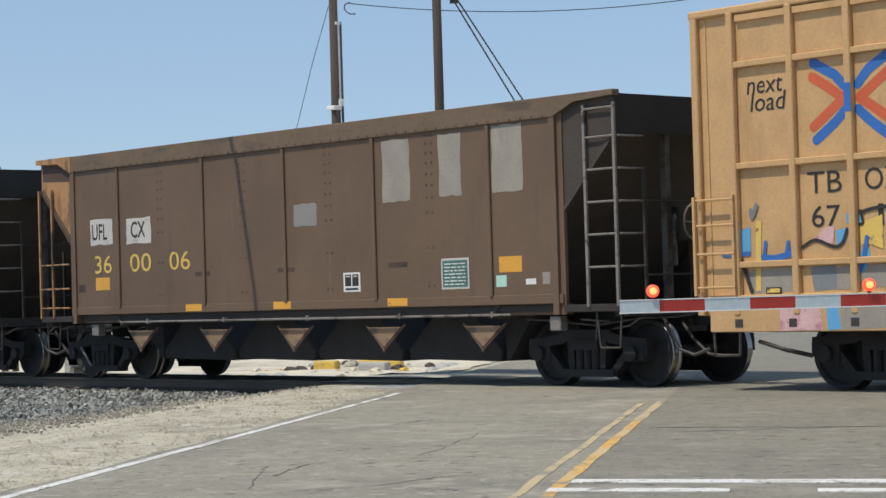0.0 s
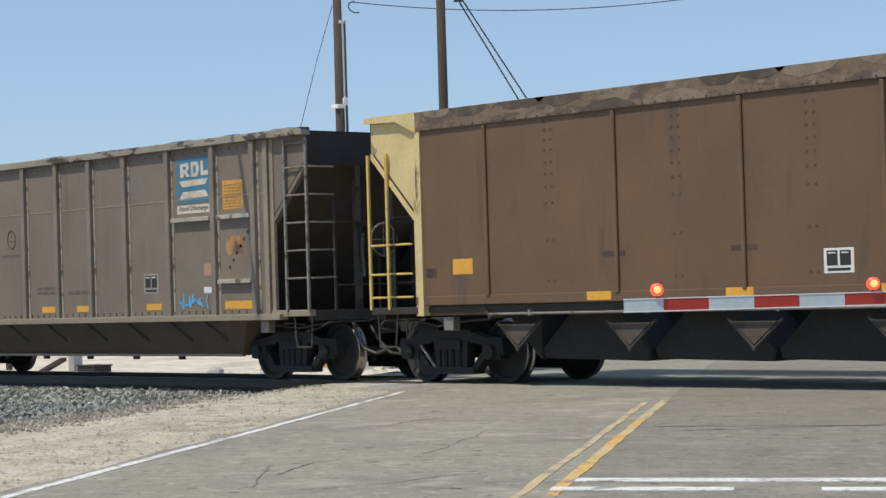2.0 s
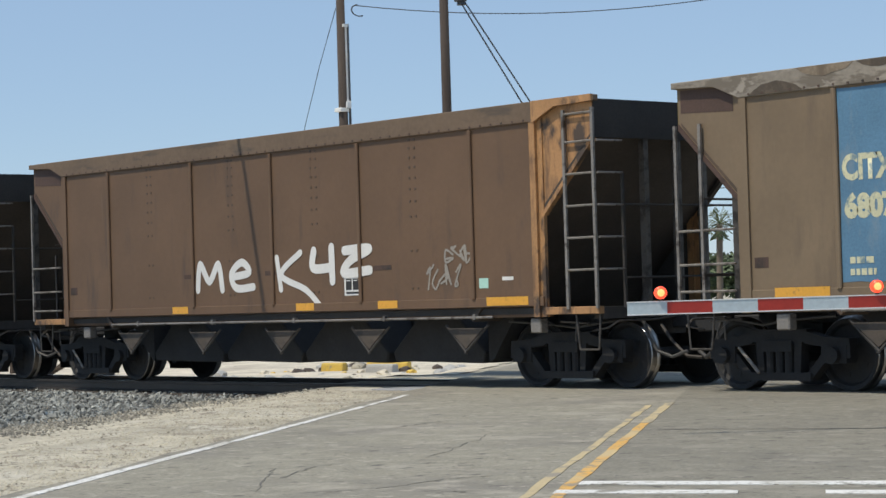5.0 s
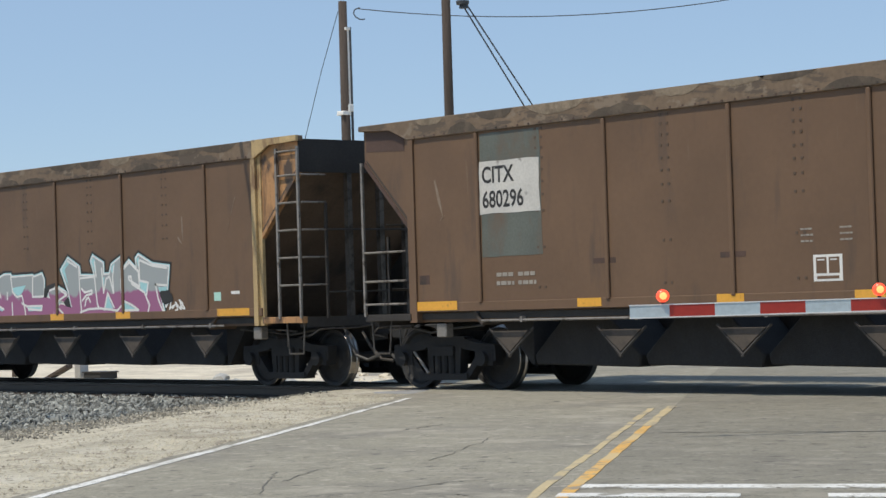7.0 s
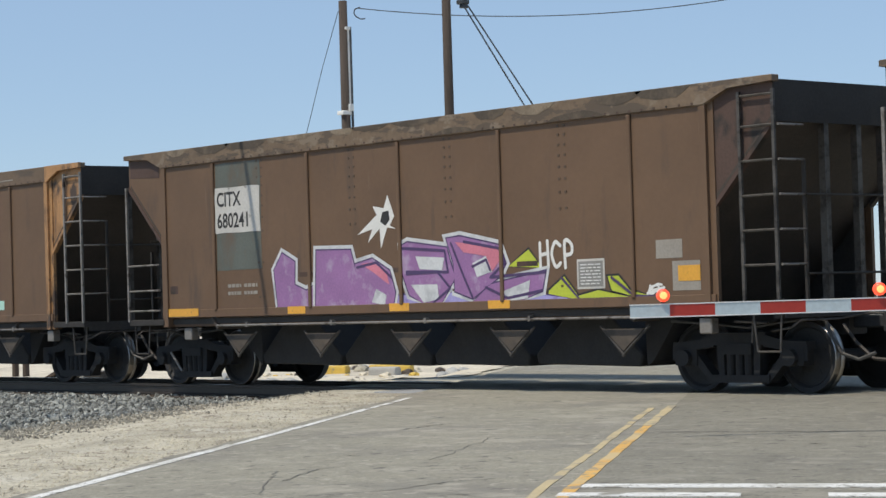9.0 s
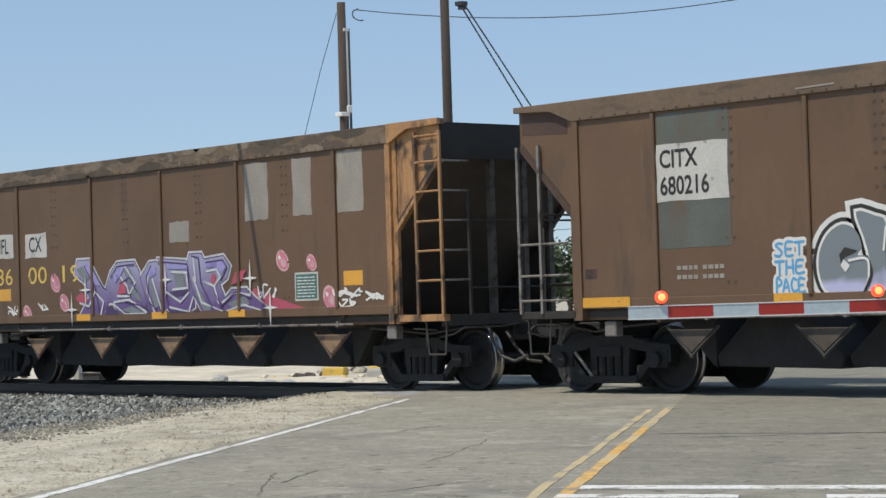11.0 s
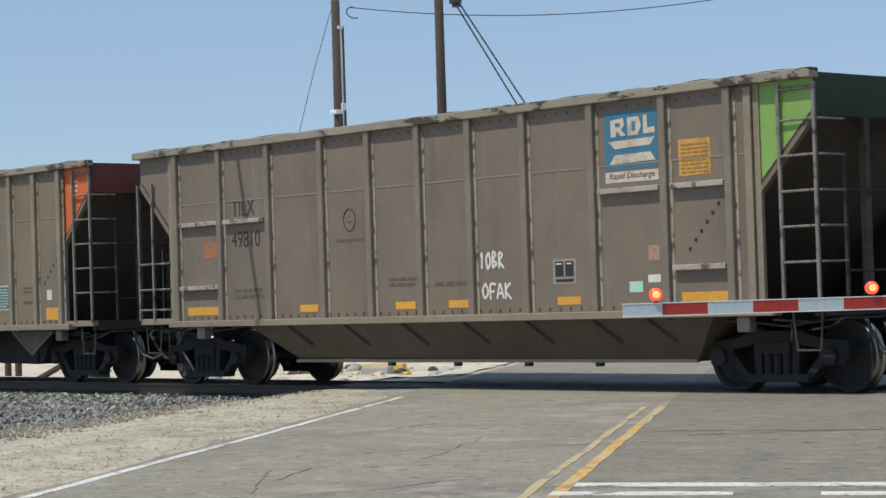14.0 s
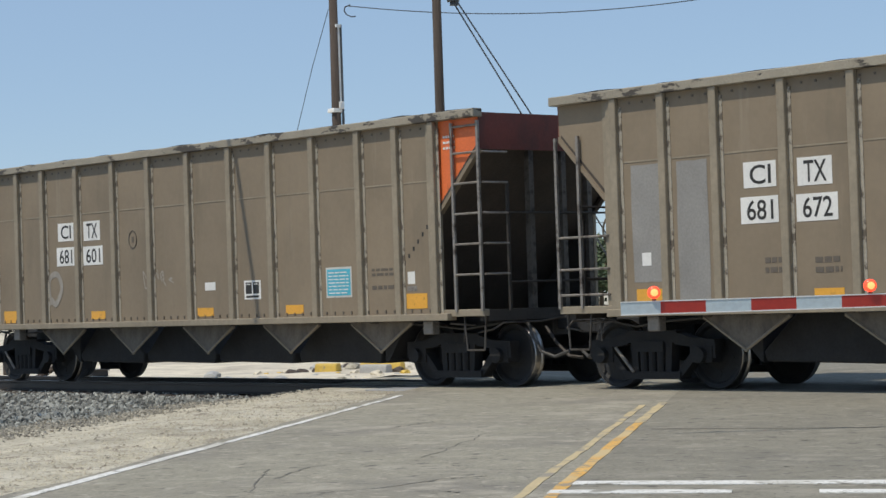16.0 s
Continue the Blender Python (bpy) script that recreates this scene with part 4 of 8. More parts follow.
pole_b = utility_pole(-52.42, 23.92, 14.5, 0.17, 0.135)
part("insulator", lambda bm: (rod(bm, (0.20, 0.22, 10.98), (0.20, 0.22, 11.10), 0.2, 0.21, seg=14), rod(bm, (0.22, 0.24, 10.86), (0.22, 0.24, 10.98), 0.15, 0.13, seg=14)), M["cable"], pole_b, label="dark strain insulator", at=(0.18, 0.16, 0.0))


def wire(name, pts, r, label):
    return tagged(part(name, lambda bm: tube(bm, pts, r), M["cable"]), label, "wire")


wire("guy_wire", [(-52.03, 24.30, 10.75), (-50.83, 25.78, 7.4), (-48.9, 28.1, 2.0), (-48.2, 29.0, -0.1)], 0.025, "dark stranded guy wire running down from a pole")
wire("guy_wire", [(-51.96, 24.42, 10.75), (-50.63, 25.98, 7.4), (-48.6, 28.4, 2.0), (-47.9, 29.3, -0.1)], 0.025, "dark stranded guy wire running down from a pole")
wire("guy_wire", [(-58.60, 24.42, 11.35), (-59.02, 23.98, 9.4), (-59.42, 23.55, 7.25), (-60.7, 22.2, 0.0)], 0.012, "thin guy wire running down from a pole")


def sagging(a, b, sag, k=16):
    a, b = Vector(a), Vector(b)
    return [tuple(a.lerp(b, i / k) - Vector((0, 0, sag * 4 * (i / k) * (1 - i / k)))) for i in range(k + 1)]


wire("overhead_wire", sagging((-58.10, 24.91, 11.42), (-48.33, 36.11, 11.66), 0.57), 0.017, "thin dark overhead wire sagging between poles")
SH1, SH2 = Vector((-28.47, -1.6, 3.9)), Vector((-27.95, -1.6, 1.17))
W1, W2 = SH1 + SUN * 5.0, SH2 + SUN * 8.06
WD = (W2 - W1)
wire("overhead_wire", [tuple(W1 - WD * 24.0 + Vector((0, 0, 1.4))), tuple(W1), tuple(W2), tuple(W2 + WD * 14.0)], 0.052, "dark bundled overhead cable crossing above the track")

for end, top in ((W1 - WD * 24.0, 10.1), (W2 + WD * 14.0, 8.7)):
    utility_pole(end.x, end.y, top, 0.17, 0.13)

# ---- far side: kerbs, barriers, vegetation ----
def barrier(x, y, length, turn, h=0.75):
    b = thing("concrete_barrier", "pale precast concrete barrier on sandy ground", "barrier", at=(x, y, ground_height(x, y) - 0.02), group="concrete barriers")
    b.rotation_euler = (0, 0, radians(turn))
    part("block", lambda bm: (lambda: [None])() or prism_x(bm, [(-0.3, 0), (0.3, 0), (0.3, 0.1), (0.16, 0.3), (0.1, h), (-0.1, h), (-0.16, 0.3), (-0.3, 0.1)], -length / 2, length / 2), M["concrete"], b, bevel=0.015)
    return b


def prism_x(bm, pts, x0, x1):
    """Polygon in y and z, drawn out along x."""
    a = [bm.verts.new((x0, y, z)) for y, z in pts]
    b = [bm.verts.new((x1, y, z)) for y, z in pts]
    bm.faces.new(a)
    bm.faces.new(b[::-1])
    for i in range(len(pts)):
        j = (i + 1) % len(pts)
        bm.faces.new((a[j], a[i], b[i], b[j]))


barrier(-46.3, 7.5, 1.5, 4, 0.62)
barrier(-43.55, 8.0, 1.4, 4, 0.40)
plank = thing("loose_timber", "weathered timber leaning on a low post", "timber", at=(-49.4, 7.5, -0.42))
plank.rotation_euler = (0, radians(-17), 0)
part("board", bx(-0.62, 0.62, -0.1, 0.1, -0.03, 0.06), M["pole"], plank, at=(0, 0, 0.16), bevel=0.01)
for x, y, w, h in ((-48.28, 7.5, 0.13, 0.55), (-51.75, 7.9, 0.07, 0.7), (-52.3, 7.9, 0.07, 0.7)):
    p = thing("marker_post", "short weathered post in the sand lot", "post", at=(x, y, -0.5), group="short posts")
    part("post", bx(-w, w, -w, w, 0, h), M["galv"] if w > 0.1 else M["pole"], p, bevel=0.01)
crate = thing("low_box", "low dark box on the sand lot", "box", at=(-47.55, 7.6, -0.44))
part("box", bx(-0.4, 0.4, -0.25, 0.25, 0, 0.2), M["truck"], crate, bevel=0.015)
part("lid", bx(-0.43, 0.43, -0.28, 0.28, 0.2, 0.235), M["grab_dark"], crate, bevel=0.008)


def kerb_block(x, y, turn, length, mat, label):
    k = thing("wheel_stop", label, "kerb", at=(x, y, ground_height(x, y) - 0.01))
    k.rotation_euler = (0, 0, radians(turn))
    part("block", lambda bm: prism_x(bm, [(-0.14, 0), (0.14, 0), (0.12, 0.2), (0.09, 0.24), (-0.09, 0.24), (-0.12, 0.2)], -length / 2, length / 2), mat, k, bevel=0.02)


kerb_block(-41.7, 10.6, 20, 0.62, M["kerb_yellow"], "yellow painted concrete kerb block on sand")
kerb_block(-40.6, 11.4, 25, 1.1, M["kerb_yellow"], "yellow painted concrete kerb block on sand")
kerb_block(-39.4, 10.2, 12, 0.8, M["concrete"], "grey concrete kerb block on sand")
rnd = random.Random(9)
for i in range(70):
    y = rnd.uniform(5.0, 13.5)
    x = -0.36 * y - 35.0 + rnd.uniform(-4.5, 2.6)
    s = rnd.uniform(0.06, 0.21)

    def lump(bm, s=s):
        bmesh.ops.create_icosphere(bm, subdivisions=2, radius=s)
        for v in bm.verts:
            v.co *= 1 + 0.5 * noise.noise(v.co * 4 / s * 0.3 + Vector((s * 40, 0, 0)))
            v.co.z *= 0.6
    tagged(part("rubble_stone", lump, (M["concrete"], M["sand"], M["tie"], M["concrete"], M["sand"], M["kerb_yellow"] if i % 4 == 1 else M["dirt"])[i % 6], at=(x, y, ground_height(x, y) + s * 0.3)), "broken lump of rubble on sandy ground", "stone", group="rubble")


def leaf_clump(bm, centre, radius, count, size, rnd):
    for _ in range(count):
        while True:
            d = Vector((rnd.uniform(-1, 1), rnd.uniform(-1, 1), rnd.uniform(-1, 1)))
            if 0.3 < d.length < 1:
                break
        c = Vector(centre) + d * radius
        u = Vector((rnd.uniform(-1, 1), rnd.uniform(-1, 1), rnd.uniform(-0.6, 0.6))).normalized() * size * rnd.uniform(0.6, 1.3)
        w = u.orthogonal().normalized() * size * rnd.uniform(0.3, 0.6)
        bm.faces.new([bm.verts.new(c - u), bm.verts.new(c + w), bm.verts.new(c + u), bm.verts.new(c - w)])


def tree(x, y, height, spread, seed):
    rnd = random.Random(seed)
    t = thing("tree", "dusty green broadleaf tree with an uneven crown", "tree", at=(x, y, ground_height(x, y) - 0.1), group="trees beyond the track")
    clumps = [(rnd.uniform(-1, 1) * spread, rnd.uniform(-1, 1) * spread, height * rnd.uniform(0.38, 0.92)) for _ in range(16)]

    def trunk(bm):
        rod(bm, (0, 0, 0), (0.1, 0.05, height * 0.4), 0.16 + height * 0.012, 0.12, seg=9)
        for c in clumps[:8]:
            rod(bm, (0.1, 0.05, height * 0.35), (c[0] * 0.8, c[1] * 0.8, c[2]), 0.08, 0.02, seg=5)
    part("trunk", trunk, M["bark"], t)

    def crown(bm):
        for c in clumps:
            leaf_clump(bm, c, spread * rnd.uniform(0.4, 0.7), 190, 0.22, rnd)
    part("crown", crown, M["leaf"], t)


def palm(x, y, height, seed):
    rnd = random.Random(seed)
    t = thing("palm_tree", "tall fan palm with a ragged crown", "palm tree", at=(x, y, ground_height(x, y) - 0.1))
    part("trunk", lambda bm: tube(bm, [(0, 0, 0), (0.06, 0.0, height * 0.4), (0.1, 0.08, height)], 0.19, seg=10), M["bark"], t)

    def crown(bm):
        for i in range(46):
            a, e = rnd.uniform(0, 6.283), rnd.uniform(-1.1, 1.3)
            d = Vector((math.cos(a) * math.cos(e), math.sin(a) * math.cos(e), math.sin(e)))
            top = Vector((0.1, 0.08, height))
            tip = top + d * rnd.uniform(0.5, 0.8)
            side = d.cross(Vector((0, 0, 1))).normalized()
            for k in range(7):
                s = (k - 3) / 3
                out = tip + d * 0.3 * (1 - abs(s) * 0.5) + side * s * 0.42 - Vector((0, 0, 0.25 * abs(s)))
                bm.faces.new([bm.verts.new(tip - side * 0.05), bm.verts.new(out + side * 0.06), bm.verts.new(out - side * 0.06)])
            rod(bm, top, tip, 0.03, 0.015, seg=4)
    part("crown", crown, M["palm_leaf"], t)


def plan(yaw, dist):
    a = radians(yaw)
    return EYE[0] - math.sin(a) * dist, EYE[1] + math.cos(a) * dist


for yaw, dist, h, sp, seed in ((46.6, 150, 6.0, 2.4, 3), (45.6, 160, 5.9, 2.6, 4), (44.6, 150, 5.7, 2.4, 5), (43.7, 150, 5.6, 2.3, 6), (42.9, 165, 5.0, 2.2, 8), (42.0, 160, 3.9, 2.0, 9), (41.2, 150, 3.6, 1.9, 10), (40.5, 150, 3.3, 1.8, 12), (39.6, 150, 1.9, 1.2, 13), (38.7, 155, 1.9, 1.3, 14), (48.2, 170, 4.0, 2.4, 15), (50.2, 190, 4.2, 2.6, 16), (53.4, 190, 3.9, 2.6, 17), (56.0, 180, 3.7, 2.4, 18)):
    tree(*plan(yaw, dist), h, sp, seed)
palm(*plan(41.68, 130), 5.35, 1)
for yaw, dist in ((37, 150.5), (55, 170.5), (37, 190), (55, 230)):
    far_pole = utility_pole(*plan(yaw, dist), 9.4, 0.17, 0.13)
    part("crossarm", bx(-1.1, 1.1, -0.06, 0.06, 9.0, 9.15), M["pole"], far_pole)
for a, b, z in (((37, 150.5), (55, 170.5), 8.9), ((37, 150.5), (55, 170.5), 7.7), ((37, 190), (55, 230), 8.5)):
    wire("overhead_wire", sagging((*plan(*a), z), (*plan(*b), z), 0.7), 0.03, "distant dark overhead wire sagging between poles")


# ---- railway cars ----
CARS = []         # (thing, start, wheelsets)
WHEEL_R = 0.457


def wheelset_mesh(bm):
    prof = [(0.055, -0.83), (0.10, -0.83), (0.13, -0.79), (0.20, -0.765), (0.36, -0.755), (0.392, -0.795), (0.445, -0.80), (0.457, -0.79), (0.457, -0.70), (0.484, -0.685), (0.484, -0.66), (0.40, -0.655), (0.36, -0.70), (0.12, -0.69), (0.085, -0.64)]
    lathe(bm, prof, seg=30)
    for f in bm.faces:
        rs = [math.hypot(v.co.x, v.co.z) for v in f.verts]
        if min(rs) > 0.44 and len(f.verts) == 4:
            f.material_index = 1
    n0 = len(bm.faces)
    lathe(bm, [(r, -y) for r, y in prof], seg=30)
    for f in list(bm.faces)[n0:]:
        rs = [math.hypot(v.co.x, v.co.z) for v in f.verts]
        if min(rs) > 0.44 and len(f.verts) == 4:
            f.material_index = 1
    rod(bm, (0, -0.95, 0), (0, 0.95, 0), 0.08, seg=12)
    for a in range(5):
        c, s = math.cos(a * 1.2566), math.sin(a * 1.2566)
        box(bm, 0.25 * c - 0.03, 0.25 * c + 0.03, -0.768, -0.75, 0.25 * s - 0.03, 0.25 * s + 0.03)


def frame_mesh(bm):
    for s in (-1, 1):
        prism(bm, [(s * 0.42, 0.60), (s * 0.72, 0.56), (s * 1.12, 0.56), (s * 1.12, 0.66), (s * 0.72, 0.68), (s * 0.42, 0.76)], -0.09, 0.09)
        prism(bm, [(s * 0.70, 0.36), (s * 1.08, 0.36), (s * 1.08, 0.58), (s * 0.70, 0.58)], -0.10, 0.10)
        prism(bm, [(s * 0.44, 0.22), (s * 0.52, 0.16), (s * 0.78, 0.42), (s * 0.74, 0.54)], -0.08, 0.08)
        prism(bm, [(s * 0.24, 0.20), (s * 0.34, 0.20), (s * 0.38, 0.72), (s * 0.26, 0.72)], -0.08, 0.08)
        rod(bm, (s * 0.889, -0.17, 0.455), (s * 0.889, 0.0, 0.455), 0.105, seg=14)
        box(bm, min(s * 1.02, s * 1.13), max(s * 1.02, s * 1.13), -0.09, -0.05, 0.42, 0.60)
    prism(bm, [(-0.46, 0.62), (0.46, 0.62), (0.46, 0.78), (-0.46, 0.78)], -0.09, 0.09)
    prism(bm, [(-0.52, 0.14), (0.52, 0.14), (0.52, 0.24), (-0.52, 0.24)], -0.11, 0.11)
    for x in (-0.15, 0.0, 0.15):
        rod(bm, (x, -0.05, 0.24), (x, -0.05, 0.52), 0.06, seg=10)
    box(bm, -0.24, 0.24, -0.12, 0.10, 0.50, 0.64)


def bolster_mesh(bm):
    box(bm, -0.22, 0.22, -1.0, 1.0, 0.48, 0.72)
    box(bm, -0.16, 0.16, -0.4, 0.4, 0.70, 0.84)
    for s in (-1, 1):
        box(bm, s * 0.5 - 0.05, s * 0.5 + 0.05, -0.8, 0.8, 0.34, 0.44)


def truck(parent, x):
    t = part("truck", bolster_mesh, M["truck"], parent, at=(x, 0, 0), key="bolster")
    for y, turn in ((-1.0, 0), (1.0, math.pi)):
        f = part("side_frame", frame_mesh, M["frame_iron"], t, at=(0, y, 0), key="side_frame")
        f.rotation_euler = (0, 0, turn)
    return [(part("wheelset", wheelset_mesh, [M["truck"], M["bright_steel"]], t, at=(dx, 0, WHEEL_R), key="wheelset", label="steel wheelset with polished treads"), dx) for dx in (-0.889, 0.889)]


def rungs(ladder, x0, x1, y0, y1, zs, mat, key):
    for z in zs:
        part("rung", lambda bm: rod(bm, (x0, y0, 0), (x1, y1, 0), 0.017, seg=6), mat, ladder, at=(0, 0, z), key=key)


def hand_brake(car, x):
    """A hand brake on the end of a car: wheel, housing, chain rod and a hanging tag of hose."""
    part("brake_wheel", lambda bm: [rod(bm, (x + 0.14, -0.2 + 0.26 * math.cos(i * math.pi / 8), 2.2 + 0.26 * math.sin(i * math.pi / 8)), (x + 0.14, -0.2 + 0.26 * math.cos((i + 1) * math.pi / 8), 2.2 + 0.26 * math.sin((i + 1) * math.pi / 8)), 0.016, seg=5) for i in range(16)] + [rod(bm, (x + 0.12, -0.2, 2.2), (x + 0.14, -0.2 + 0.26 * math.cos(i * 1.57), 2.2 + 0.26 * math.sin(i * 1.57)), 0.012, seg=5) for i in range(4)], M["grab"], car, label="round hand brake wheel")
    part("brake_housing", lambda bm: (box(bm, x - 0.14, x + 0.11, -0.42, 0.02, 1.95, 2.42), rod(bm, (x, -0.2, 1.1), (x, -0.2, 2.0), 0.025)), M["grab_dark"], car, bevel=0.015)
    part("brake_chain", lambda bm: tube(bm, [(x + 0.06, -0.55, 2.30), (x + 0.08, -0.60, 2.05), (x + 0.06, -0.56, 1.72), (x + 0.08, -0.58, 1.62)], 0.03), M["grab_mid"], car, label="hanging brake chain")


def car_end(car, W, right, c):
    """One end of a coal car: the parts past its corner posts, at the start (left) or the far end (right) of its side."""
    S = "R" if right else "L"

    def X(u):
        return W - u if right else u
    gus, post, lad = (c["gusset_r"], c["post_r"], c["ladder_r"]) if right else (c["gusset_l"], c["post_l"], c["ladder_l"])
    k = (c["kind"], W, S)
    for y in (-1, 1):
        # far gussets and edges get a dark colour for the shade on them
        part("end_gusset", lambda bm: prism(bm, [(X(0.06), 3.86), (X(0.06), 3.42), (X(c["in"]), 3.48 - c["in"]), (X(c["in"]), 3.86)], y * 1.565, y * 1.54), gus if y < 0 else M["soot_shade"], car, key=k + ("gus", y), label="painted triangular end panel" if y < 0 else "")
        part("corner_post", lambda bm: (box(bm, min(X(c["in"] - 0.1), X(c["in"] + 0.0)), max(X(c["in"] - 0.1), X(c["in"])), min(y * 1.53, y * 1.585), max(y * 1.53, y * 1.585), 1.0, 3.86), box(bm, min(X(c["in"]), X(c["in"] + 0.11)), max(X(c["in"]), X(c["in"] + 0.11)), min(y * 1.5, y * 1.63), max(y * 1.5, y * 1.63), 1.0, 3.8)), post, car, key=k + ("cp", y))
        # left edges of brown cars: dark rust colour stands in for missing sun
        part("gusset_edge", lambda bm: prism(bm, [(X(0.06), 3.42), (X(0.06), 3.34), (X(c["in"] - 0.1), 3.50 - c["in"]), (X(c["in"] - 0.1), 3.58 - c["in"])], y * 1.585, y * 1.5), (c["edge"] if right else gus if gus in (M["yellow"], M["green"]) else M["rust"] if c["kind"] == "b" else gus) if y < 0 else M["soot_shade"], car, key=k + ("ge", y))
    if c["kind"] == "b":
        paint = c.get("cap_r" if right else "cap_l")
        if paint:
            part("chord_end", lambda bm: prism(bm, [(X(-0.004), 3.866), (X(0.72), 3.846), (X(1.12), 3.666), (X(1.16), 3.666), (X(1.16), 3.954), (X(-0.004), 3.954)], -1.646, -1.6), paint, car, key=k + ("ce",), label="painted end of the chord")
        if not right and c.get("band", True):
            # darker band across the top of the left gusset
            part("dark_band", lambda bm: prism(bm, [(0.1, 3.56), (0.98, 3.52), (0.98, 3.80), (0.6, 3.84), (0.1, 3.85)], -1.568, -1.565), M["rust"], car, key=k + ("sb",))
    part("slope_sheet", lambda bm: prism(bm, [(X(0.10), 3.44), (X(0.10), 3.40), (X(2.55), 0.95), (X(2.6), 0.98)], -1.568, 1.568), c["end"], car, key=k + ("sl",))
    # coloured caps are darker copies of the gusset paint, shade included
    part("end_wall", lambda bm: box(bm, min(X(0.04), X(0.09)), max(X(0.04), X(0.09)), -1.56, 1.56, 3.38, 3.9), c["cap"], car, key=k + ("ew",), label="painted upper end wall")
    part("end_sill", lambda bm: (box(bm, min(X(0.02), X(0.2)), max(X(0.02), X(0.2)), -1.5, 1.5, 0.96, 1.12), box(bm, min(X(0.2), X(1.15)), max(X(0.2), X(1.15)), -1.45, 1.45, 1.05, 1.08)), M["dark"], car, key=k + ("es",))
    for y in (-0.55, 0.1, 0.62):
        part("end_post", lambda bm: box(bm, min(X(0.06), X(0.16)), max(X(0.06), X(0.16)), -0.045, 0.045, 1.1, 3.4), c["end_post"], car, at=(0, y, 0), key=k + ("ep",))
    part("side_step_plate", lambda bm: box(bm, min(X(0.0), X(1.05)), max(X(0.0), X(1.05)), -1.6, -1.5, 1.03, 1.13), c["step"], car, key=k + ("ss",), bevel=0.006)
    tall = right
    top = 3.78 if tall else 3.40
    inner = 0.55 if tall else 0.42
    reach = 0.57 if tall else 0.98
    a = part("ladder", lambda bm: [box(bm, min(X(u), X(u + 0.045)), max(X(u), X(u + 0.045)), -1.625, -1.59, 1.1, top) for u in ((0.0, inner) if tall or c["kind"] != "b" or c.get("two_rails") else (0.0,))], lad, car, key=k + ("ld", bool(c.get("two_rails"))), label="steel side ladder")
    zs = [1.62 + 0.43 * i for i in range(5)] + [3.72] if tall else [1.28, 1.62, 2.05]
    rungs(a, X(0.02), X(reach), -1.61, -1.61, zs, lad, k + ("rung",))
    b = part("ladder", lambda bm: [box(bm, min(X(-0.03), X(0.01)), max(X(-0.03), X(0.01)), y - 0.02, y + 0.02, 1.1, t) for y, t in ((-1.10, 2.9 if tall else 2.3),)], M["grab_dark"], car, key=k + ("le",), label="steel end ladder")
    rungs(b, X(-0.02), X(-0.02), -1.58, -1.10, [z for z in zs if z < 3.6], M["grab"] if right else M["grab_dark"], k + ("rungend",))
    part("crossover_rail", lambda bm: (rod(bm, (X(-0.04), -1.1, 2.48), (X(-0.04), 1.3, 2.48), 0.016, seg=6), rod(bm, (X(-0.04), -1.1, 1.5), (X(-0.04), 1.3, 1.5), 0.016, seg=6)), M["grab_dark"], car, key=k + ("cr",))
    part("stirrup_step", lambda bm: tube(bm, [(X(0.06), -1.52, 1.05), (X(0.10), -1.52, 0.55), (X(0.46), -1.52, 0.55), (X(0.52), -1.52, 1.05)], 0.014), M["grab_mid"], car, key=k + ("st",))
    part("coupler", lambda bm: (box(bm, min(X(-0.5), X(0.3)), max(X(-0.5), X(0.3)), -0.08, 0.08, 0.80, 0.96), box(bm, min(X(-0.76), X(-0.42)), max(X(-0.76), X(-0.42)), -0.17, 0.15, 0.74, 1.02)), M["truck"], car, key=k + ("cou",), bevel=0.02)
    part("brake_hose", lambda bm: tube(bm, [(X(0.0), -0.42, 0.85), (X(-0.2), -0.42, 0.62), (X(-0.45), -0.4, 0.42), (X(-0.70), -0.38, 0.40)], 0.025), M["grab_dark"], car, key=k + ("bh",))
    part("air_hose", lambda bm: tube(bm, [(X(0.12), -0.75, 0.96), (X(-0.02), -0.78, 0.90), (X(-0.10), -0.78, 0.70), (X(-0.22), -0.74, 0.50), (X(-0.42), -0.66, 0.42), (X(-0.62), -0.58, 0.50)], 0.024), M["hose"], car, key=k + ("ah",), label="hanging rubber air hose")
    part("uncoupling_lever", lambda bm: tube(bm, [(X(0.28), -1.46, 0.80), (X(-0.02), -1.46, 0.84), (X(-0.06), -1.30, 0.93), (X(-0.10), -0.60, 0.93), (X(-0.30), -0.25, 0.99), (X(-0.52), -0.12, 0.97)], 0.014), M["grab_mid"], car, key=k + ("ul",), label="bent steel uncoupling lever")
    part("release_rod", lambda bm: (rod(bm, (X(0.62), -1.44, 0.66), (X(0.60), -1.44, 0.95), 0.012, seg=6), rod(bm, (X(0.36), -1.44, 0.90), (X(0.90), -1.44, 0.93), 0.016, seg=6)), M["grab_mid"], car, key=k + ("rr",))
    part("train_line", lambda bm: tube(bm, [(X(0.05), -0.95, 0.94), (X(0.5), -1.02, 0.90), (X(0.95), -1.12, 0.84), (X(1.5), -1.20, 0.90), (X(2.2), -1.20, 0.94)], 0.018), M["hose"], car, key=k + ("tl",), label="bent brake pipe")
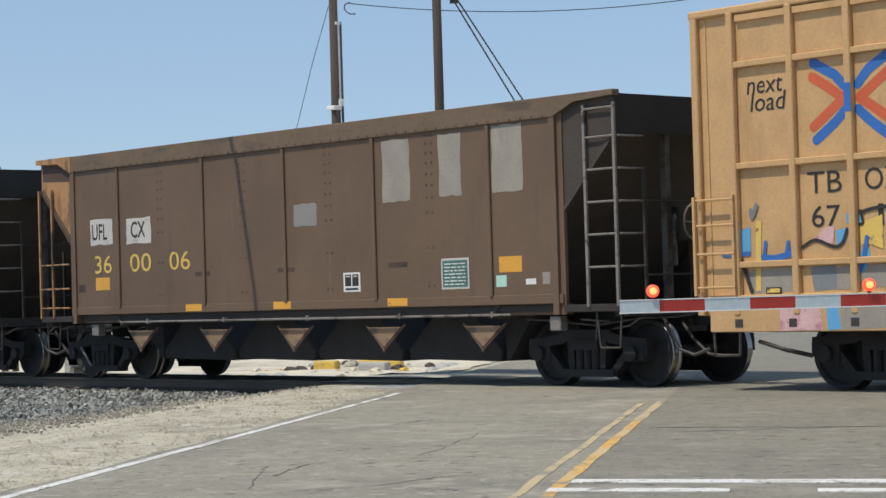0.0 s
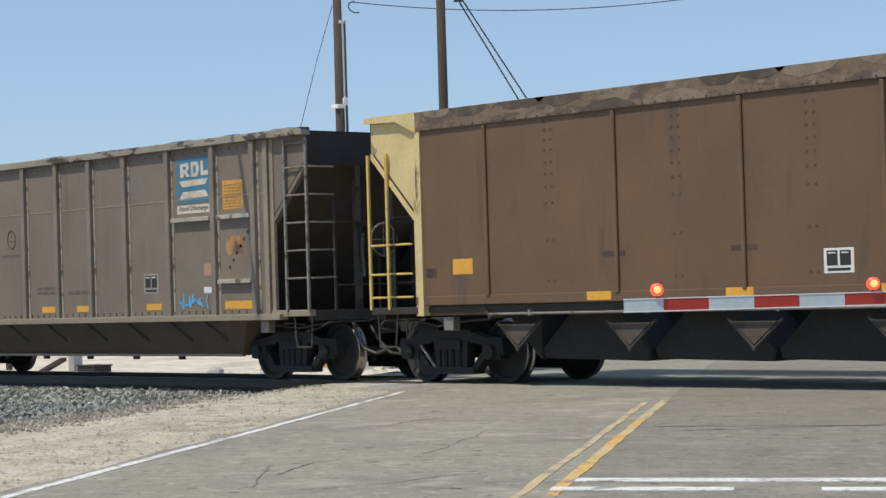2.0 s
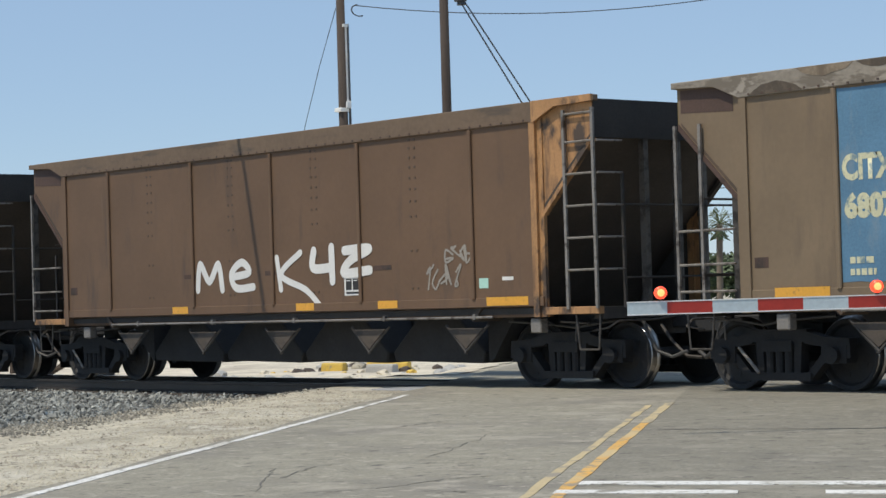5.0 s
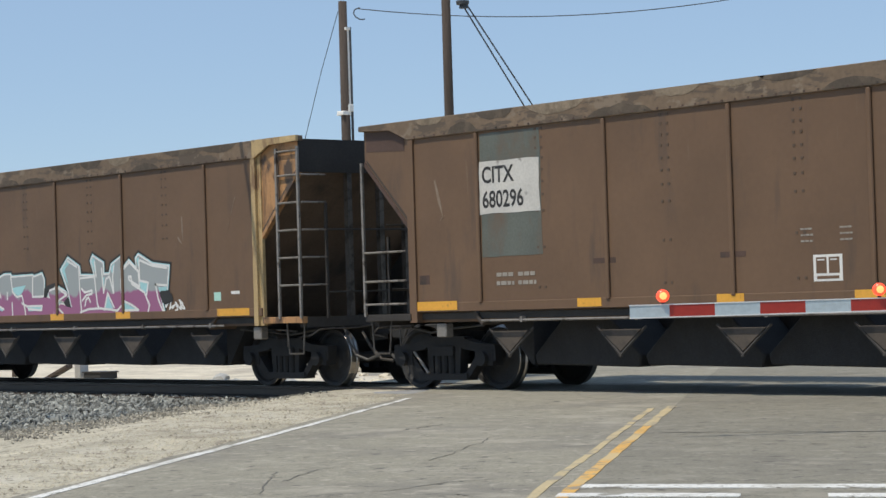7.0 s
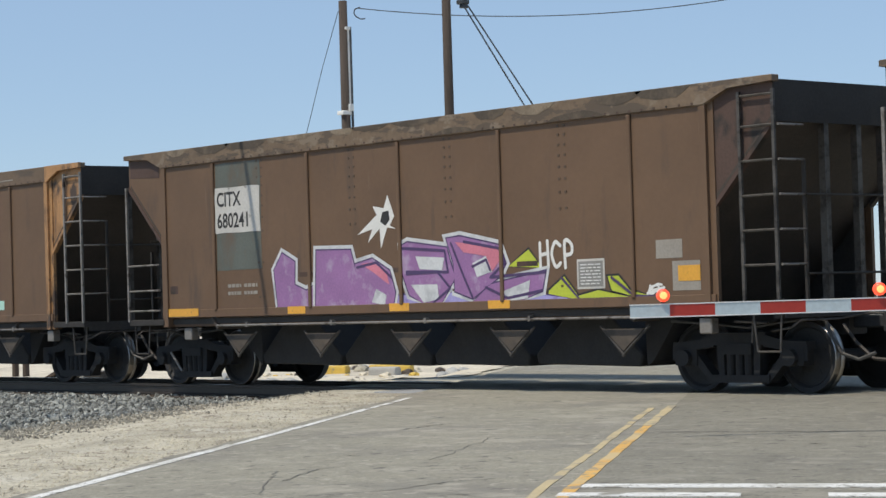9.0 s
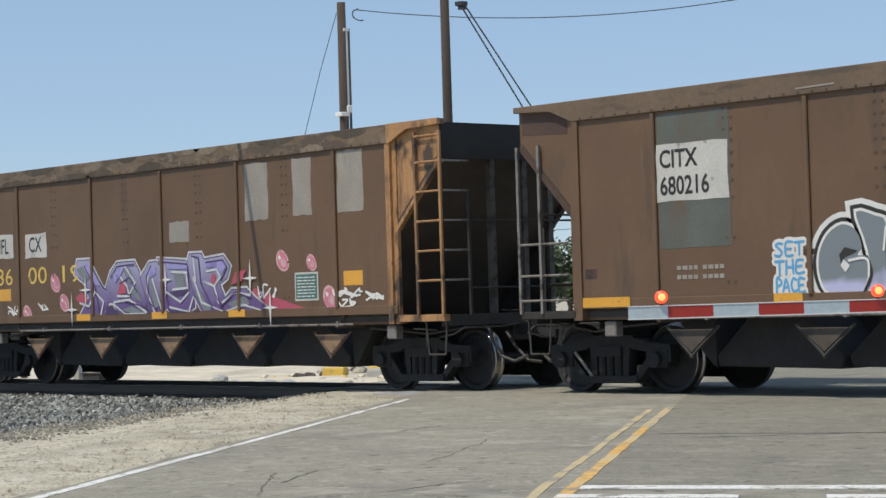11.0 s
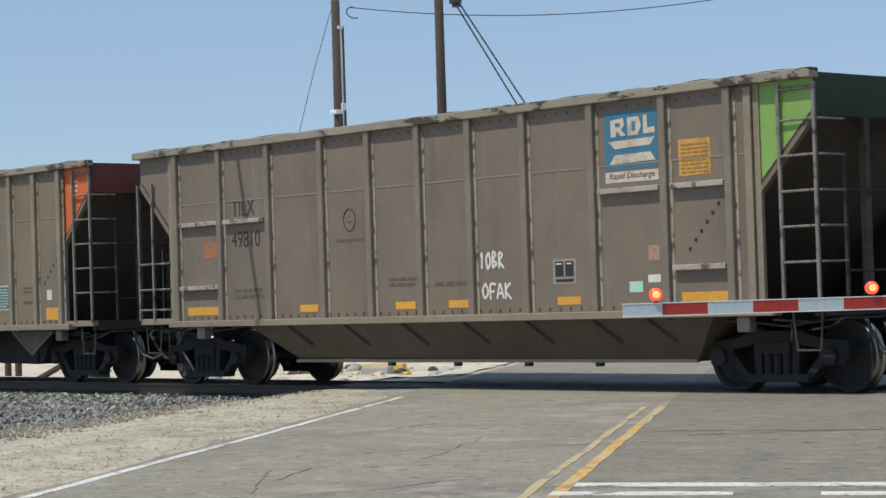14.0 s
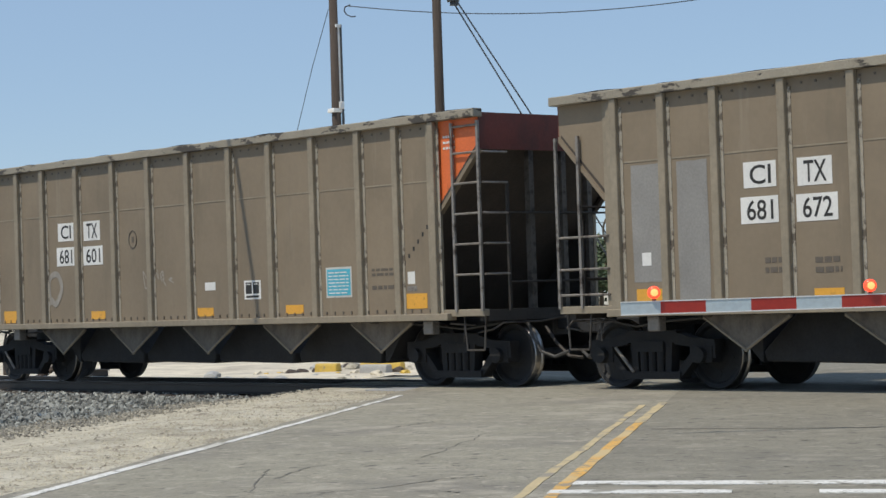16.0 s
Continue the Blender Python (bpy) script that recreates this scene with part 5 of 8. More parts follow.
    if c.get("brake_right"):
        if right:
            hand_brake(car, W - 0.02)
    elif not right and c["kind"] != "b":
        part("brake_wheel", lambda bm: [rod(bm, (-0.12, -0.35 + 0.25 * math.cos(i * math.pi / 8), 2.15 + 0.25 * math.sin(i * math.pi / 8)), (-0.12, -0.35 + 0.25 * math.cos((i + 1) * math.pi / 8), 2.15 + 0.25 * math.sin((i + 1) * math.pi / 8)), 0.016, seg=5) for i in range(16)] + [rod(bm, (-0.12, -0.35 - 0.25 * math.cos(a), 2.15 - 0.25 * math.sin(a)), (-0.12, -0.35 + 0.25 * math.cos(a), 2.15 + 0.25 * math.sin(a)), 0.012, seg=5) for a in (0.4, 1.45, 2.5)], M["grab"], car, key=k + ("bw",))
        part("brake_housing", lambda bm: (box(bm, -0.1, 0.12, -0.55, -0.18, 1.85, 2.3), rod(bm, (0.0, -0.35, 1.1), (0.0, -0.35, 1.9), 0.03), box(bm, 0.0, 0.3, -0.3, 0.25, 1.1, 1.55)), M["grab_dark"], car, key=k + ("bx",), bevel=0.02)


def shared_under(car, W):
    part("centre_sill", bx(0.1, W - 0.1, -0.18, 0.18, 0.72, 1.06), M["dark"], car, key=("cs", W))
    wheels = []
    for x in (1.17, W - 1.17):
        wheels += truck(car, x)
    part("brake_rod", lambda bm: rod(bm, (0.58, -1.15, 0.56), (0.90, -1.15, 0.24), 0.022, seg=6), M["grab"], car, key="brake_rod", label="pale slanting brake rod")
    for x in (0.95, W - 2.0):
        part("jacking_pad", bx(-0.05, 0.16, -1.5, -1.35, 0.78, 0.98), M["grab"], car, at=(x + 0.6, 0, 0), key="pad", bevel=0.015)
    return wheels


def brown_hopper(start, label, c, ribs=(2.60, 5.12, 7.31, 9.50, 12.03)):
    W = 14.5
    car = thing("coal_hopper_car", label, "railway car", at=(start, 0, 0), group="train of coal cars")
    body, chord = c.get("body", M["brown"]), c.get("chord", M["chord"])
    c = dict(dict(kind="b", edge=c["gusset_r"], end=M["soot_shade"], end_post=M["grab_mid"], step=M["grab_dark"], cap=M["cap_black"], post_l=body, post_r=body, gusset_l=body, ladder_l=M["grab"], ladder_r=M["grab"]), **c)
    c["in"] = 1.12
    for y in (-1, 1):
        # the far side is a dark copy: its shade is in the colour
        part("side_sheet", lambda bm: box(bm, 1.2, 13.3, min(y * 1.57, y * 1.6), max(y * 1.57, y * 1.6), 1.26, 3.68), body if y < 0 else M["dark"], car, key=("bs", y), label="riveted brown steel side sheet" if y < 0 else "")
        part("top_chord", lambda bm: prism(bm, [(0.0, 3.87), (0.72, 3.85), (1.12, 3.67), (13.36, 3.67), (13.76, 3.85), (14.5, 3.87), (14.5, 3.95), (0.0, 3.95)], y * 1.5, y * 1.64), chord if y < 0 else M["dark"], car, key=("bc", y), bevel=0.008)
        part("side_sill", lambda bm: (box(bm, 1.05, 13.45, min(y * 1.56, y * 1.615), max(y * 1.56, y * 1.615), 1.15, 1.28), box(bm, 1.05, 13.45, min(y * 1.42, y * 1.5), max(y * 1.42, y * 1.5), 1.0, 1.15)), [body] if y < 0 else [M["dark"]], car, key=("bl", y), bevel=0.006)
    # dark colour adds to the shade of the recess below the sill
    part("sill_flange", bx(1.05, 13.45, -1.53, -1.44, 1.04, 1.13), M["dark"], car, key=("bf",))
    part("train_pipe", lambda bm: (rod(bm, (2.6, -1.6, 1.01), (12.4, -1.6, 1.01), 0.018), [box(bm, x, x + 0.05, -1.62, -1.55, 0.98, 1.06) for x in (3.4, 5.6, 7.8, 10.0, 12.0)]), M["grab"], car, key="pipe")
    for x in ribs:
        part("rib", bx(-0.035, 0.035, -1.637, -1.6, 1.26, 3.66), body, car, at=(x, 0, 0), key="rib", bevel=0.012)
    for i, x in enumerate((3.86, 6.2, 8.4, 10.75)):
        part("rivet_column", lambda bm: [box(bm, dx - 0.02, dx + 0.02, -1.606, -1.599, z - 0.016, z + 0.016) for z in (1.45, 2.0, 2.5, 2.72, 2.9, 3.06, 3.22, 3.36, 3.5, 3.62) for dx in (-0.06, 0.06)], M["rivet"], car, at=(x, 0, 0), key="rivets")["kind"] = "stuff"
    part("seam_rivets", lambda bm: [box(bm, x - 0.015, x + 0.015, -1.648, -1.638, 3.685, 3.71) for x in np.arange(1.3, 13.3, 0.22)], M["rust"], car, key="seam")["kind"] = "stuff"
    for x in (3.05, 5.2, 7.33, 9.52, 11.7):
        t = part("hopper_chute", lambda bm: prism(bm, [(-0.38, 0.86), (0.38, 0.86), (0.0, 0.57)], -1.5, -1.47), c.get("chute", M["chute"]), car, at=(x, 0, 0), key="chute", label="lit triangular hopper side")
        part("chute_edge", lambda bm: (rod(bm, (-0.02, -1.5, 0.5), (0.45, -1.46, 0.90), 0.02, seg=5), rod(bm, (0.02, -1.5, 0.5), (-0.45, -1.46, 0.90), 0.02, seg=5)), M["rust"] if c.get("chute") is M["chute_tan"] else M["dark"], t, key="chedge")
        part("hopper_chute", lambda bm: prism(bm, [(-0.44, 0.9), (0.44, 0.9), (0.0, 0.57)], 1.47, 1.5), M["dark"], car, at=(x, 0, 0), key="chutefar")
    if chord in (M["chord"], M["chord_grey"]):
        rnd = random.Random(int(-start * 7))
        x = 1.3
        while x < 12.6:
            w, h = rnd.uniform(0.6, 1.25), rnd.uniform(0.08, 0.16)
            up = rnd.random() < 0.35
            z = 3.68 if up else 3.945
            arc = [(x + w * i / 8, z + (1 if up else -1) * h * math.sin(math.pi * i / 8) ** 0.6 * rnd.uniform(0.85, 1.1)) for i in range(9)]
            part("dust_scallop", lambda bm: prism(bm, arc if up else arc[::-1], -1.6435, -1.638), M["scallop_pale"] if rnd.random() < 0.35 else M["scallop"], car, "scalloped coal dust stain")
            x += w * rnd.uniform(0.75, 1.3)
    hopper_bays(car)
    car_end(car, W, False, c)
    car_end(car, W, True, c)
    CARS.append((car, start, shared_under(car, W)))
    return car


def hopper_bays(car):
    # bays use a near-black colour in place of underbody shade
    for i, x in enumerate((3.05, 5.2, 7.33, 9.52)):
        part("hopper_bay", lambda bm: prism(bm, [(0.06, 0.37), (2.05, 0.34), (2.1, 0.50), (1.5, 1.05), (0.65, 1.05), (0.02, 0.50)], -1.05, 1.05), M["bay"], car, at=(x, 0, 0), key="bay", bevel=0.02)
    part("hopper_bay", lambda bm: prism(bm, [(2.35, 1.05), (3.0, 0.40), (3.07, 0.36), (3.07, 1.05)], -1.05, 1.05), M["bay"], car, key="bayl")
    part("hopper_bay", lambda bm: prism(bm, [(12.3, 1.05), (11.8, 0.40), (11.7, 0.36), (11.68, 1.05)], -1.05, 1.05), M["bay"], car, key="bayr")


def alu_car(start, label, c, posts, W=14.55, tub=False):
    car = thing("coal_gondola_car" if tub else "coal_hopper_car", label, "railway car", at=(start, 0, 0), group="train of coal cars")
    body = c.get("body", M["alu"])
    c = dict(dict(kind="t" if tub else "a", edge=c.get("body", M["alu"]), end=M["soot_shade"], end_post=M["grab_mid"], step=M["alu_post"], cap=M["cap_black"], post_l=M["alu_post"], post_r=M["alu_post"], gusset_l=body, gusset_r=M["orange"], ladder_l=M["grab"], ladder_r=M["grab"]), **c)
    c["in"] = 1.0
    for y in (-1, 1):
        # far side in the dark colour, shade painted in
        part("side_sheet", lambda bm: box(bm, 1.0, W - 1.0, min(y * 1.57, y * 1.6), max(y * 1.57, y * 1.6), 1.06, 3.84), body if y < 0 else M["dark"], car, key=("as", W, y), label="dusty aluminium side sheet" if y < 0 else "")
        part("top_rim", lambda bm: (box(bm, 0.0, W, min(y * 1.52, y * 1.70), max(y * 1.52, y * 1.70), 3.83, 3.95), box(bm, 0.4, W - 0.4, min(y * 1.5, y * 1.56), max(y * 1.5, y * 1.56), 3.72, 3.85)), M["rim_alu"] if y < 0 else M["dark"], car, key=("ar", W, y), bevel=0.01)
        part("side_sill", lambda bm: box(bm, 0.95, W - 0.7, min(y * 1.5, y * 1.68), max(y * 1.5, y * 1.68), 0.98, 1.08), M["alu_post"] if y < 0 else M["dark"], car, key=("al", W, y), bevel=0.008)
    for x in posts:
        p = part("side_post", bx(-0.085, 0.035, -1.672, -1.6, 1.06, 3.83), M["tub_post"] if tub else M["alu_post"], car, at=(x, 0, 0), key="apost", bevel=0.008)
        part("post_flange", bx(0.035, 0.09, -1.609, -1.6, 1.08, 3.72), M["flange"], p, key="aflange")
    part("seam", bx(1.0, W - 1.0, -1.606, -1.6, 2.98, 3.0), M["alu_post"], car, key=("seam", W))
    part("bolt_row", lambda bm: [box(bm, x - 0.014, x + 0.014, -1.612, -1.6, 1.10, 1.15) for x in np.arange(1.2, W - 1.1, 0.2)], M["ink_faint"], car, key=("bolts", W))["kind"] = "stuff"
    part("bolt_row", lambda bm: [box(bm, x - 0.015, x + 0.015, -1.61, -1.6, 3.74, 3.77) for x in np.arange(1.2, W - 1.1, 0.22)], M["ink_faint"], car, key=("boltst", W))["kind"] = "stuff"

    def dust(bm):
        rnd = random.Random(int(start * 3))
        x = 0.3
        while x < W - 0.6:
            w = min(rnd.uniform(0.5, 1.5), W - 0.1 - x)
            k = 7
            h = rnd.uniform(0.006, 0.022)
            pts = [(x + w * i / k, 3.949 + h * math.sin(math.pi * i / k) * rnd.uniform(0.7, 1.2)) for i in range(k + 1)]
            prism(bm, [(x, 3.9)] + pts + [(x + w, 3.9)], -1.66, -1.54)
            x += w + rnd.uniform(0.0, 0.5)
    part("coal_dust_ridge", dust, M["rim_black"], car, label="dark coal dust along the rim")["kind"] = "stuff"
    if tub:
        def bath(bm):
            top = [(2.95, 0.99), (12.85, 0.99)]
            bot = [(3.75, 0.44), (12.2, 0.40)]
            near_t, near_b = [bm.verts.new((x, -1.50, z)) for x, z in top], [bm.verts.new((x, -1.10, z)) for x, z in bot]
            far_t, far_b = [bm.verts.new((x, 1.50, z)) for x, z in top], [bm.verts.new((x, 1.10, z)) for x, z in bot]
            for q in ((near_t[0], near_b[0], near_b[1], near_t[1]), (far_t[1], far_b[1], far_b[0], far_t[0]), (near_b[0], far_b[0], far_b[1], near_b[1]), (near_t[0], far_t[0], far_b[0], near_b[0]), (near_t[1], near_b[1], far_b[1], far_t[1]), (near_t[1], far_t[1], far_t[0], near_t[0])):
                bm.faces.new(q)
        tubm = part("tub", bath, M["tub"], car, key="tub", label="tapered aluminium tub below the sill")
        part("tub_flange", bx(3.7, 12.2, -1.13, -1.06, 0.385, 0.43), M["alu_post"], tubm, key="tubf")
        for i, x in enumerate((4.0, 5.4, 6.75, 8.1, 9.4, 10.7, 11.7)):
            part("tub_strap", lambda bm: rod(bm, (0, -1.49, 0.97), (0.32, -1.28, 0.66), 0.035, seg=5), M["dark"], tubm, at=(x, 0, 0), key="tubs")
        for x in (4.6, 6.0, 7.5, 9.0, 10.4):
            part("drain_cock", bx(-0.05, 0.05, -1.12, -1.04, 0.33, 0.39), M["dark"], tubm, at=(x, 0, 0), key="tubd")
    else:
        for x in (3.12, 5.38, 7.60, 9.84, 12.06):
            t = part("hopper_chute", lambda bm: prism(bm, [(-0.72, 0.97), (0.72, 0.97), (0.72, 0.93), (0.0, 0.56), (-0.72, 0.93)], -1.42, -1.39), c.get("chute", M["chute_alu"]), car, at=(x, 0, 0), key="achute", label="lit triangular hopper side")
            part("chute_edge", lambda bm: (rod(bm, (-0.02, -1.43, 0.52), (0.70, -1.42, 0.95), 0.020, seg=5), rod(bm, (0.02, -1.43, 0.52), (-0.70, -1.42, 0.95), 0.020, seg=5)), M["alu_post"], t, key="achedge")
            part("hopper_chute", lambda bm: prism(bm, [(-0.72, 0.97), (0.72, 0.97), (0.0, 0.56)], 1.47, 1.5), M["dark"], car, at=(x, 0, 0), key="achutefar")
        hopper_bays(car)
    car_end(car, W, False, c)
    car_end(car, W, True, c)
    CARS.append((car, start, shared_under(car, W)))
    return car


# ---- markings ----
def curve_through(pts, k=5):
    """A smooth line through the points."""
    out = []
    for i in range(len(pts) - 1):
        a, b, c, d = (Vector(pts[max(i - 1, 0)]), Vector(pts[i]), Vector(pts[i + 1]), Vector(pts[min(i + 2, len(pts) - 1)]))
        for j in range(k):
            t = j / k
            out.append(0.5 * ((2 * b) + (c - a) * t + (2 * a - 5 * b + 4 * c - d) * t * t + (3 * b - a - 3 * c + d) * t ** 3))
    return out + [Vector(pts[-1])]


def strokes(bm, lines, grow, floor=1.262, sharp=False):
    """Fat rounded spray strokes (radius, points in x and z) as one flat coat of paint."""
    lift = 0.0
    for r, pts in lines:
        r += grow
        path = [Vector(p) for p in pts] if sharp else curve_through(pts)
        for a, b in zip(path[:-1], path[1:]):
            d = (b - a).normalized()
            n = Vector((-d.y, d.x))
            ring = [b + (n * math.cos(q) + d * math.sin(q)) * r for q in np.arange(0, 3.15, 0.5236)] + [a - (n * math.cos(q) + d * math.sin(q)) * r for q in np.arange(0, 3.15, 0.5236)]
            bm.faces.new([bm.verts.new((p.x, lift, max(p.y, floor))) for p in ring])
            lift -= 0.00003


HAND = {  # plain handwritten letters as strokes in a unit box
    "B": [[(0.12, 0.0), (0.15, 1.0), (0.75, 0.85), (0.25, 0.52), (0.85, 0.25), (0.12, 0.02)]],
    "R": [[(0.12, 0.0), (0.15, 1.0), (0.8, 0.8), (0.2, 0.5), (0.95, 0.0)]],
    "m": [[(0.0, 0.05), (0.05, 0.62), (0.32, 0.66), (0.45, 0.1)], [(0.42, 0.5), (0.72, 0.72), (0.95, 0.1)]],
    "C": [[(0.9, 0.85), (0.4, 1.0), (0.05, 0.5), (0.4, 0.02), (0.95, 0.15)]],
    "S": [[(0.9, 0.9), (0.45, 1.0), (0.15, 0.75), (0.8, 0.35), (0.5, 0.0), (0.05, 0.1)]],
    "W": [[(0.0, 1.0), (0.25, 0.0), (0.5, 0.7), (0.72, 0.0), (1.0, 1.05)]],
    "E": [[(0.9, 1.0), (0.1, 0.95), (0.1, 0.02), (0.95, 0.05)], [(0.1, 0.5), (0.7, 0.52)]],
    "F": [[(0.95, 1.0), (0.15, 0.95), (0.1, 0.0)], [(0.12, 0.5), (0.7, 0.52)]],
    "M": [[(0.0, 0.0), (0.12, 0.95), (0.5, 0.3), (0.85, 1.0), (1.0, 0.0)]],
    "A": [[(0.0, 0.0), (0.45, 1.0), (0.95, 0.0)], [(0.2, 0.35), (0.75, 0.38)]],
    "P": [[(0.15, -0.1), (0.2, 1.0), (0.85, 0.85), (0.8, 0.5), (0.2, 0.45)]],
    "1": [[(0.3, 0.8), (0.5, 1.0), (0.45, 0.0)]],
    "2": [[(0.1, 0.8), (0.5, 1.0), (0.8, 0.7), (0.1, 0.05), (0.95, 0.0)]],
    "K": [[(0.1, 1.0), (0.12, 0.0)], [(0.85, 1.0), (0.15, 0.45), (0.95, 0.0)]],
    "N": [[(0.1, 0.0), (0.12, 1.0), (0.85, 0.0), (0.9, 1.0)]],
    "O": [[(0.5, 1.0), (0.08, 0.6), (0.4, 0.0), (0.92, 0.4), (0.6, 0.98)]],
    "L": [[(0.15, 1.0), (0.1, 0.05), (0.9, 0.08)]],
    "T": [[(0.0, 0.95), (1.0, 1.0)], [(0.5, 0.95), (0.48, 0.0)]],
    "H": [[(0.1, 1.0), (0.1, 0.0)], [(0.85, 1.0), (0.9, 0.0)], [(0.1, 0.5), (0.88, 0.52)]],
    "U": [[(0.08, 1.0), (0.1, 0.25), (0.5, 0.0), (0.88, 0.25), (0.92, 1.0)]],
}


def hand(car, word, x0, x1, z0, z1, mat, y=-1.606, r=0.02, label="hand-sprayed letters", lean=0.0):
    """Words sprayed by hand in single strokes."""
    rnd = random.Random(len(word) + int(x0 * 37))
    w = (x1 - x0) / len(word)
    lines = []
    for i, ch in enumerate(word):
        for line in HAND[ch]:
            lines.append((r, [(x0 + w * (i + 0.06 + 0.82 * u + rnd.uniform(-0.03, 0.03)), z0 + (z1 - z0) * (v + rnd.uniform(-0.05, 0.05)) + lean * (i / len(word) - 0.5)) for u, v in line]))
    return part("graffiti", lambda bm: strokes(bm, lines, 0.0, 1.1), mat, car, label, at=(0, y, 0))


def scribble(car, x0, x1, z0, z1, mat, y=-1.606, r=0.016, label="illegible sprayed scrawl", seed=0):
    """A quick scrawl with no letters in it."""
    rnd = random.Random(int(x0 * 91 + z0 * 53) + seed)
    lines = []
    for k in range(max(3, int((x1 - x0) / 0.13))):
        cx = x0 + (x1 - x0) * (k + 0.5) / max(3, int((x1 - x0) / 0.13))
        lines.append((r, [(cx + rnd.uniform(-0.10, 0.10), z0 + (z1 - z0) * rnd.random()) for _ in range(5)]))
    return part("graffiti", lambda bm: strokes(bm, lines, 0.0, 1.1), mat, car, label, at=(0, y, 0))


def grown(pts, d):
    """The polygon with its sides pushed out by d."""
    p = [Vector(q) for q in pts]
    area = sum(a.x * b.y - b.x * a.y for a, b in zip(p, p[1:] + p[:1]))
    s = 1 if area > 0 else -1
    out = []
    for i in range(len(p)):
        e, f = (p[i] - p[i - 1]).normalized(), (p[(i + 1) % len(p)] - p[i]).normalized()
        n = Vector((e.y, -e.x)) + Vector((f.y, -f.x))
        k = max(n.length, 0.9)
        out.append(p[i] + n / k * min(2 / k, 1.5) * d * s)
    return out


def flat(bm, pts, floor):
    bm.faces.new([bm.verts.new((p[0], 0, max(p[1], floor))) for p in pts])
    bm.normal_update()
    bmesh.ops.triangulate(bm, faces=bm.faces[:])


def rounded(pts, k=4):
    """The polygon with its corners swept into curves."""
    return [tuple(p) for p in curve_through([pts[-1]] + list(pts) + [pts[0], pts[1]], k)[k:-k - 1]]


def coat(name, make, mat, car, label, at, posts=()):
    """A coat of paint on the side sheet and, where posts stand before it, on their faces."""
    part(name, make, mat, car, label, at=at)
    for x in posts:
        bm = bmesh.new()
        make(bm)
        for side, edge in ((-1, x - 0.085), (1, x + 0.035)):
            bmesh.ops.bisect_plane(bm, geom=bm.verts[:] + bm.edges[:] + bm.faces[:], plane_co=(edge, 0, 0), plane_no=(side, 0, 0), clear_outer=True)
        left = len(bm.faces)
        me = bpy.data.meshes.new(name)
        bm.to_mesh(me)
        bm.free()
        if left:
            me.materials.append(mat)
            ob = new(name, me)
            ob.parent = car
            ob.location = (at[0], at[1] - 0.073, at[2])


def cut_letters(car, letters, fill, lines, y=-1.604, floor=1.262, label="angular spray-painted letters", posts=()):
    """Angular sprayed letters, each a polygon with coats of line round it: lines is [(width, paint)], widest first."""
    for i, pts in enumerate(letters):
        step = 0.0006 * i
        for j, (w, mat) in enumerate(lines):
            coat("graffiti_line", lambda bm: flat(bm, grown(pts, w), floor), mat, car, "", (0, y - 0.0012 * j - step, 0), posts)
        coat("graffiti", lambda bm: flat(bm, pts, floor), fill, car, label if i == 0 else "", (0, y - 0.0012 * len(lines) - step, 0), posts)


def spray_drop(car, x, z, r):
    """A pink drop with a pale rim and two lighter blots in it."""
    def oval(k, dx=0.0, dz=0.0):
        return [(x + dx + k * r * (0.95 * math.cos(a) - 0.25 * math.sin(a)), max(z + dz + k * r * (1.15 if math.sin(a) > 0 else 0.9) * math.sin(a), 1.262)) for a in np.arange(0, 6.28, 0.4)]
    drop = part("spray_drop", lambda bm: flat(bm, oval(1.0), 1.262), M["pink_pale"], car, at=(0, -1.6045, 0), label="pink sprayed drop with pale rim")
    part("spray_drop", lambda bm: flat(bm, oval(0.8), 1.262), M["pink"], car, at=(0, -1.6053, 0))
    part("spray_drop", lambda bm: flat(bm, oval(0.42, r * 0.12, -r * 0.1), 1.262), M["pink_pale"], car, at=(0, -1.6061, 0))
    part("spray_drop", lambda bm: flat(bm, oval(0.2, -r * 0.42, r * 0.4), 1.262), M["clean"], car, at=(0, -1.6069, 0))


def piece(car, lines, fill, line, outer=None, line_w=0.035, outer_w=0.075, y=-1.602, label="spray-painted lettering", shine=None, floor=1.262, posts=()):
    """Graffiti built up in coats: outer line, line, fill, shine."""
    if outer:
        part("graffiti_outline", lambda bm: strokes(bm, lines, outer_w, floor), outer, car, at=(0, y, 0))
    for i, one in enumerate(lines):
        coat("graffiti_line", lambda bm: strokes(bm, [one], line_w if i % 2 else line_w * 1.25, floor), line, car, "", (0, y - 0.0025 - 0.005 * i / len(lines), 0), posts)
        coat("graffiti", lambda bm: strokes(bm, [one], 0.0, floor), fill, car, label if i == 0 else "", (0, y - 0.0040 - 0.005 * i / len(lines), 0), posts)
        if shine:
            part("graffiti_shine", lambda bm: strokes(bm, [(0.016, [(x - one[0] * 0.45, z + one[0] * 0.4) for x, z in one[1]])], 0.0, floor), shine, car, at=(0, y - 0.0052 - 0.005 * i / len(lines), 0))


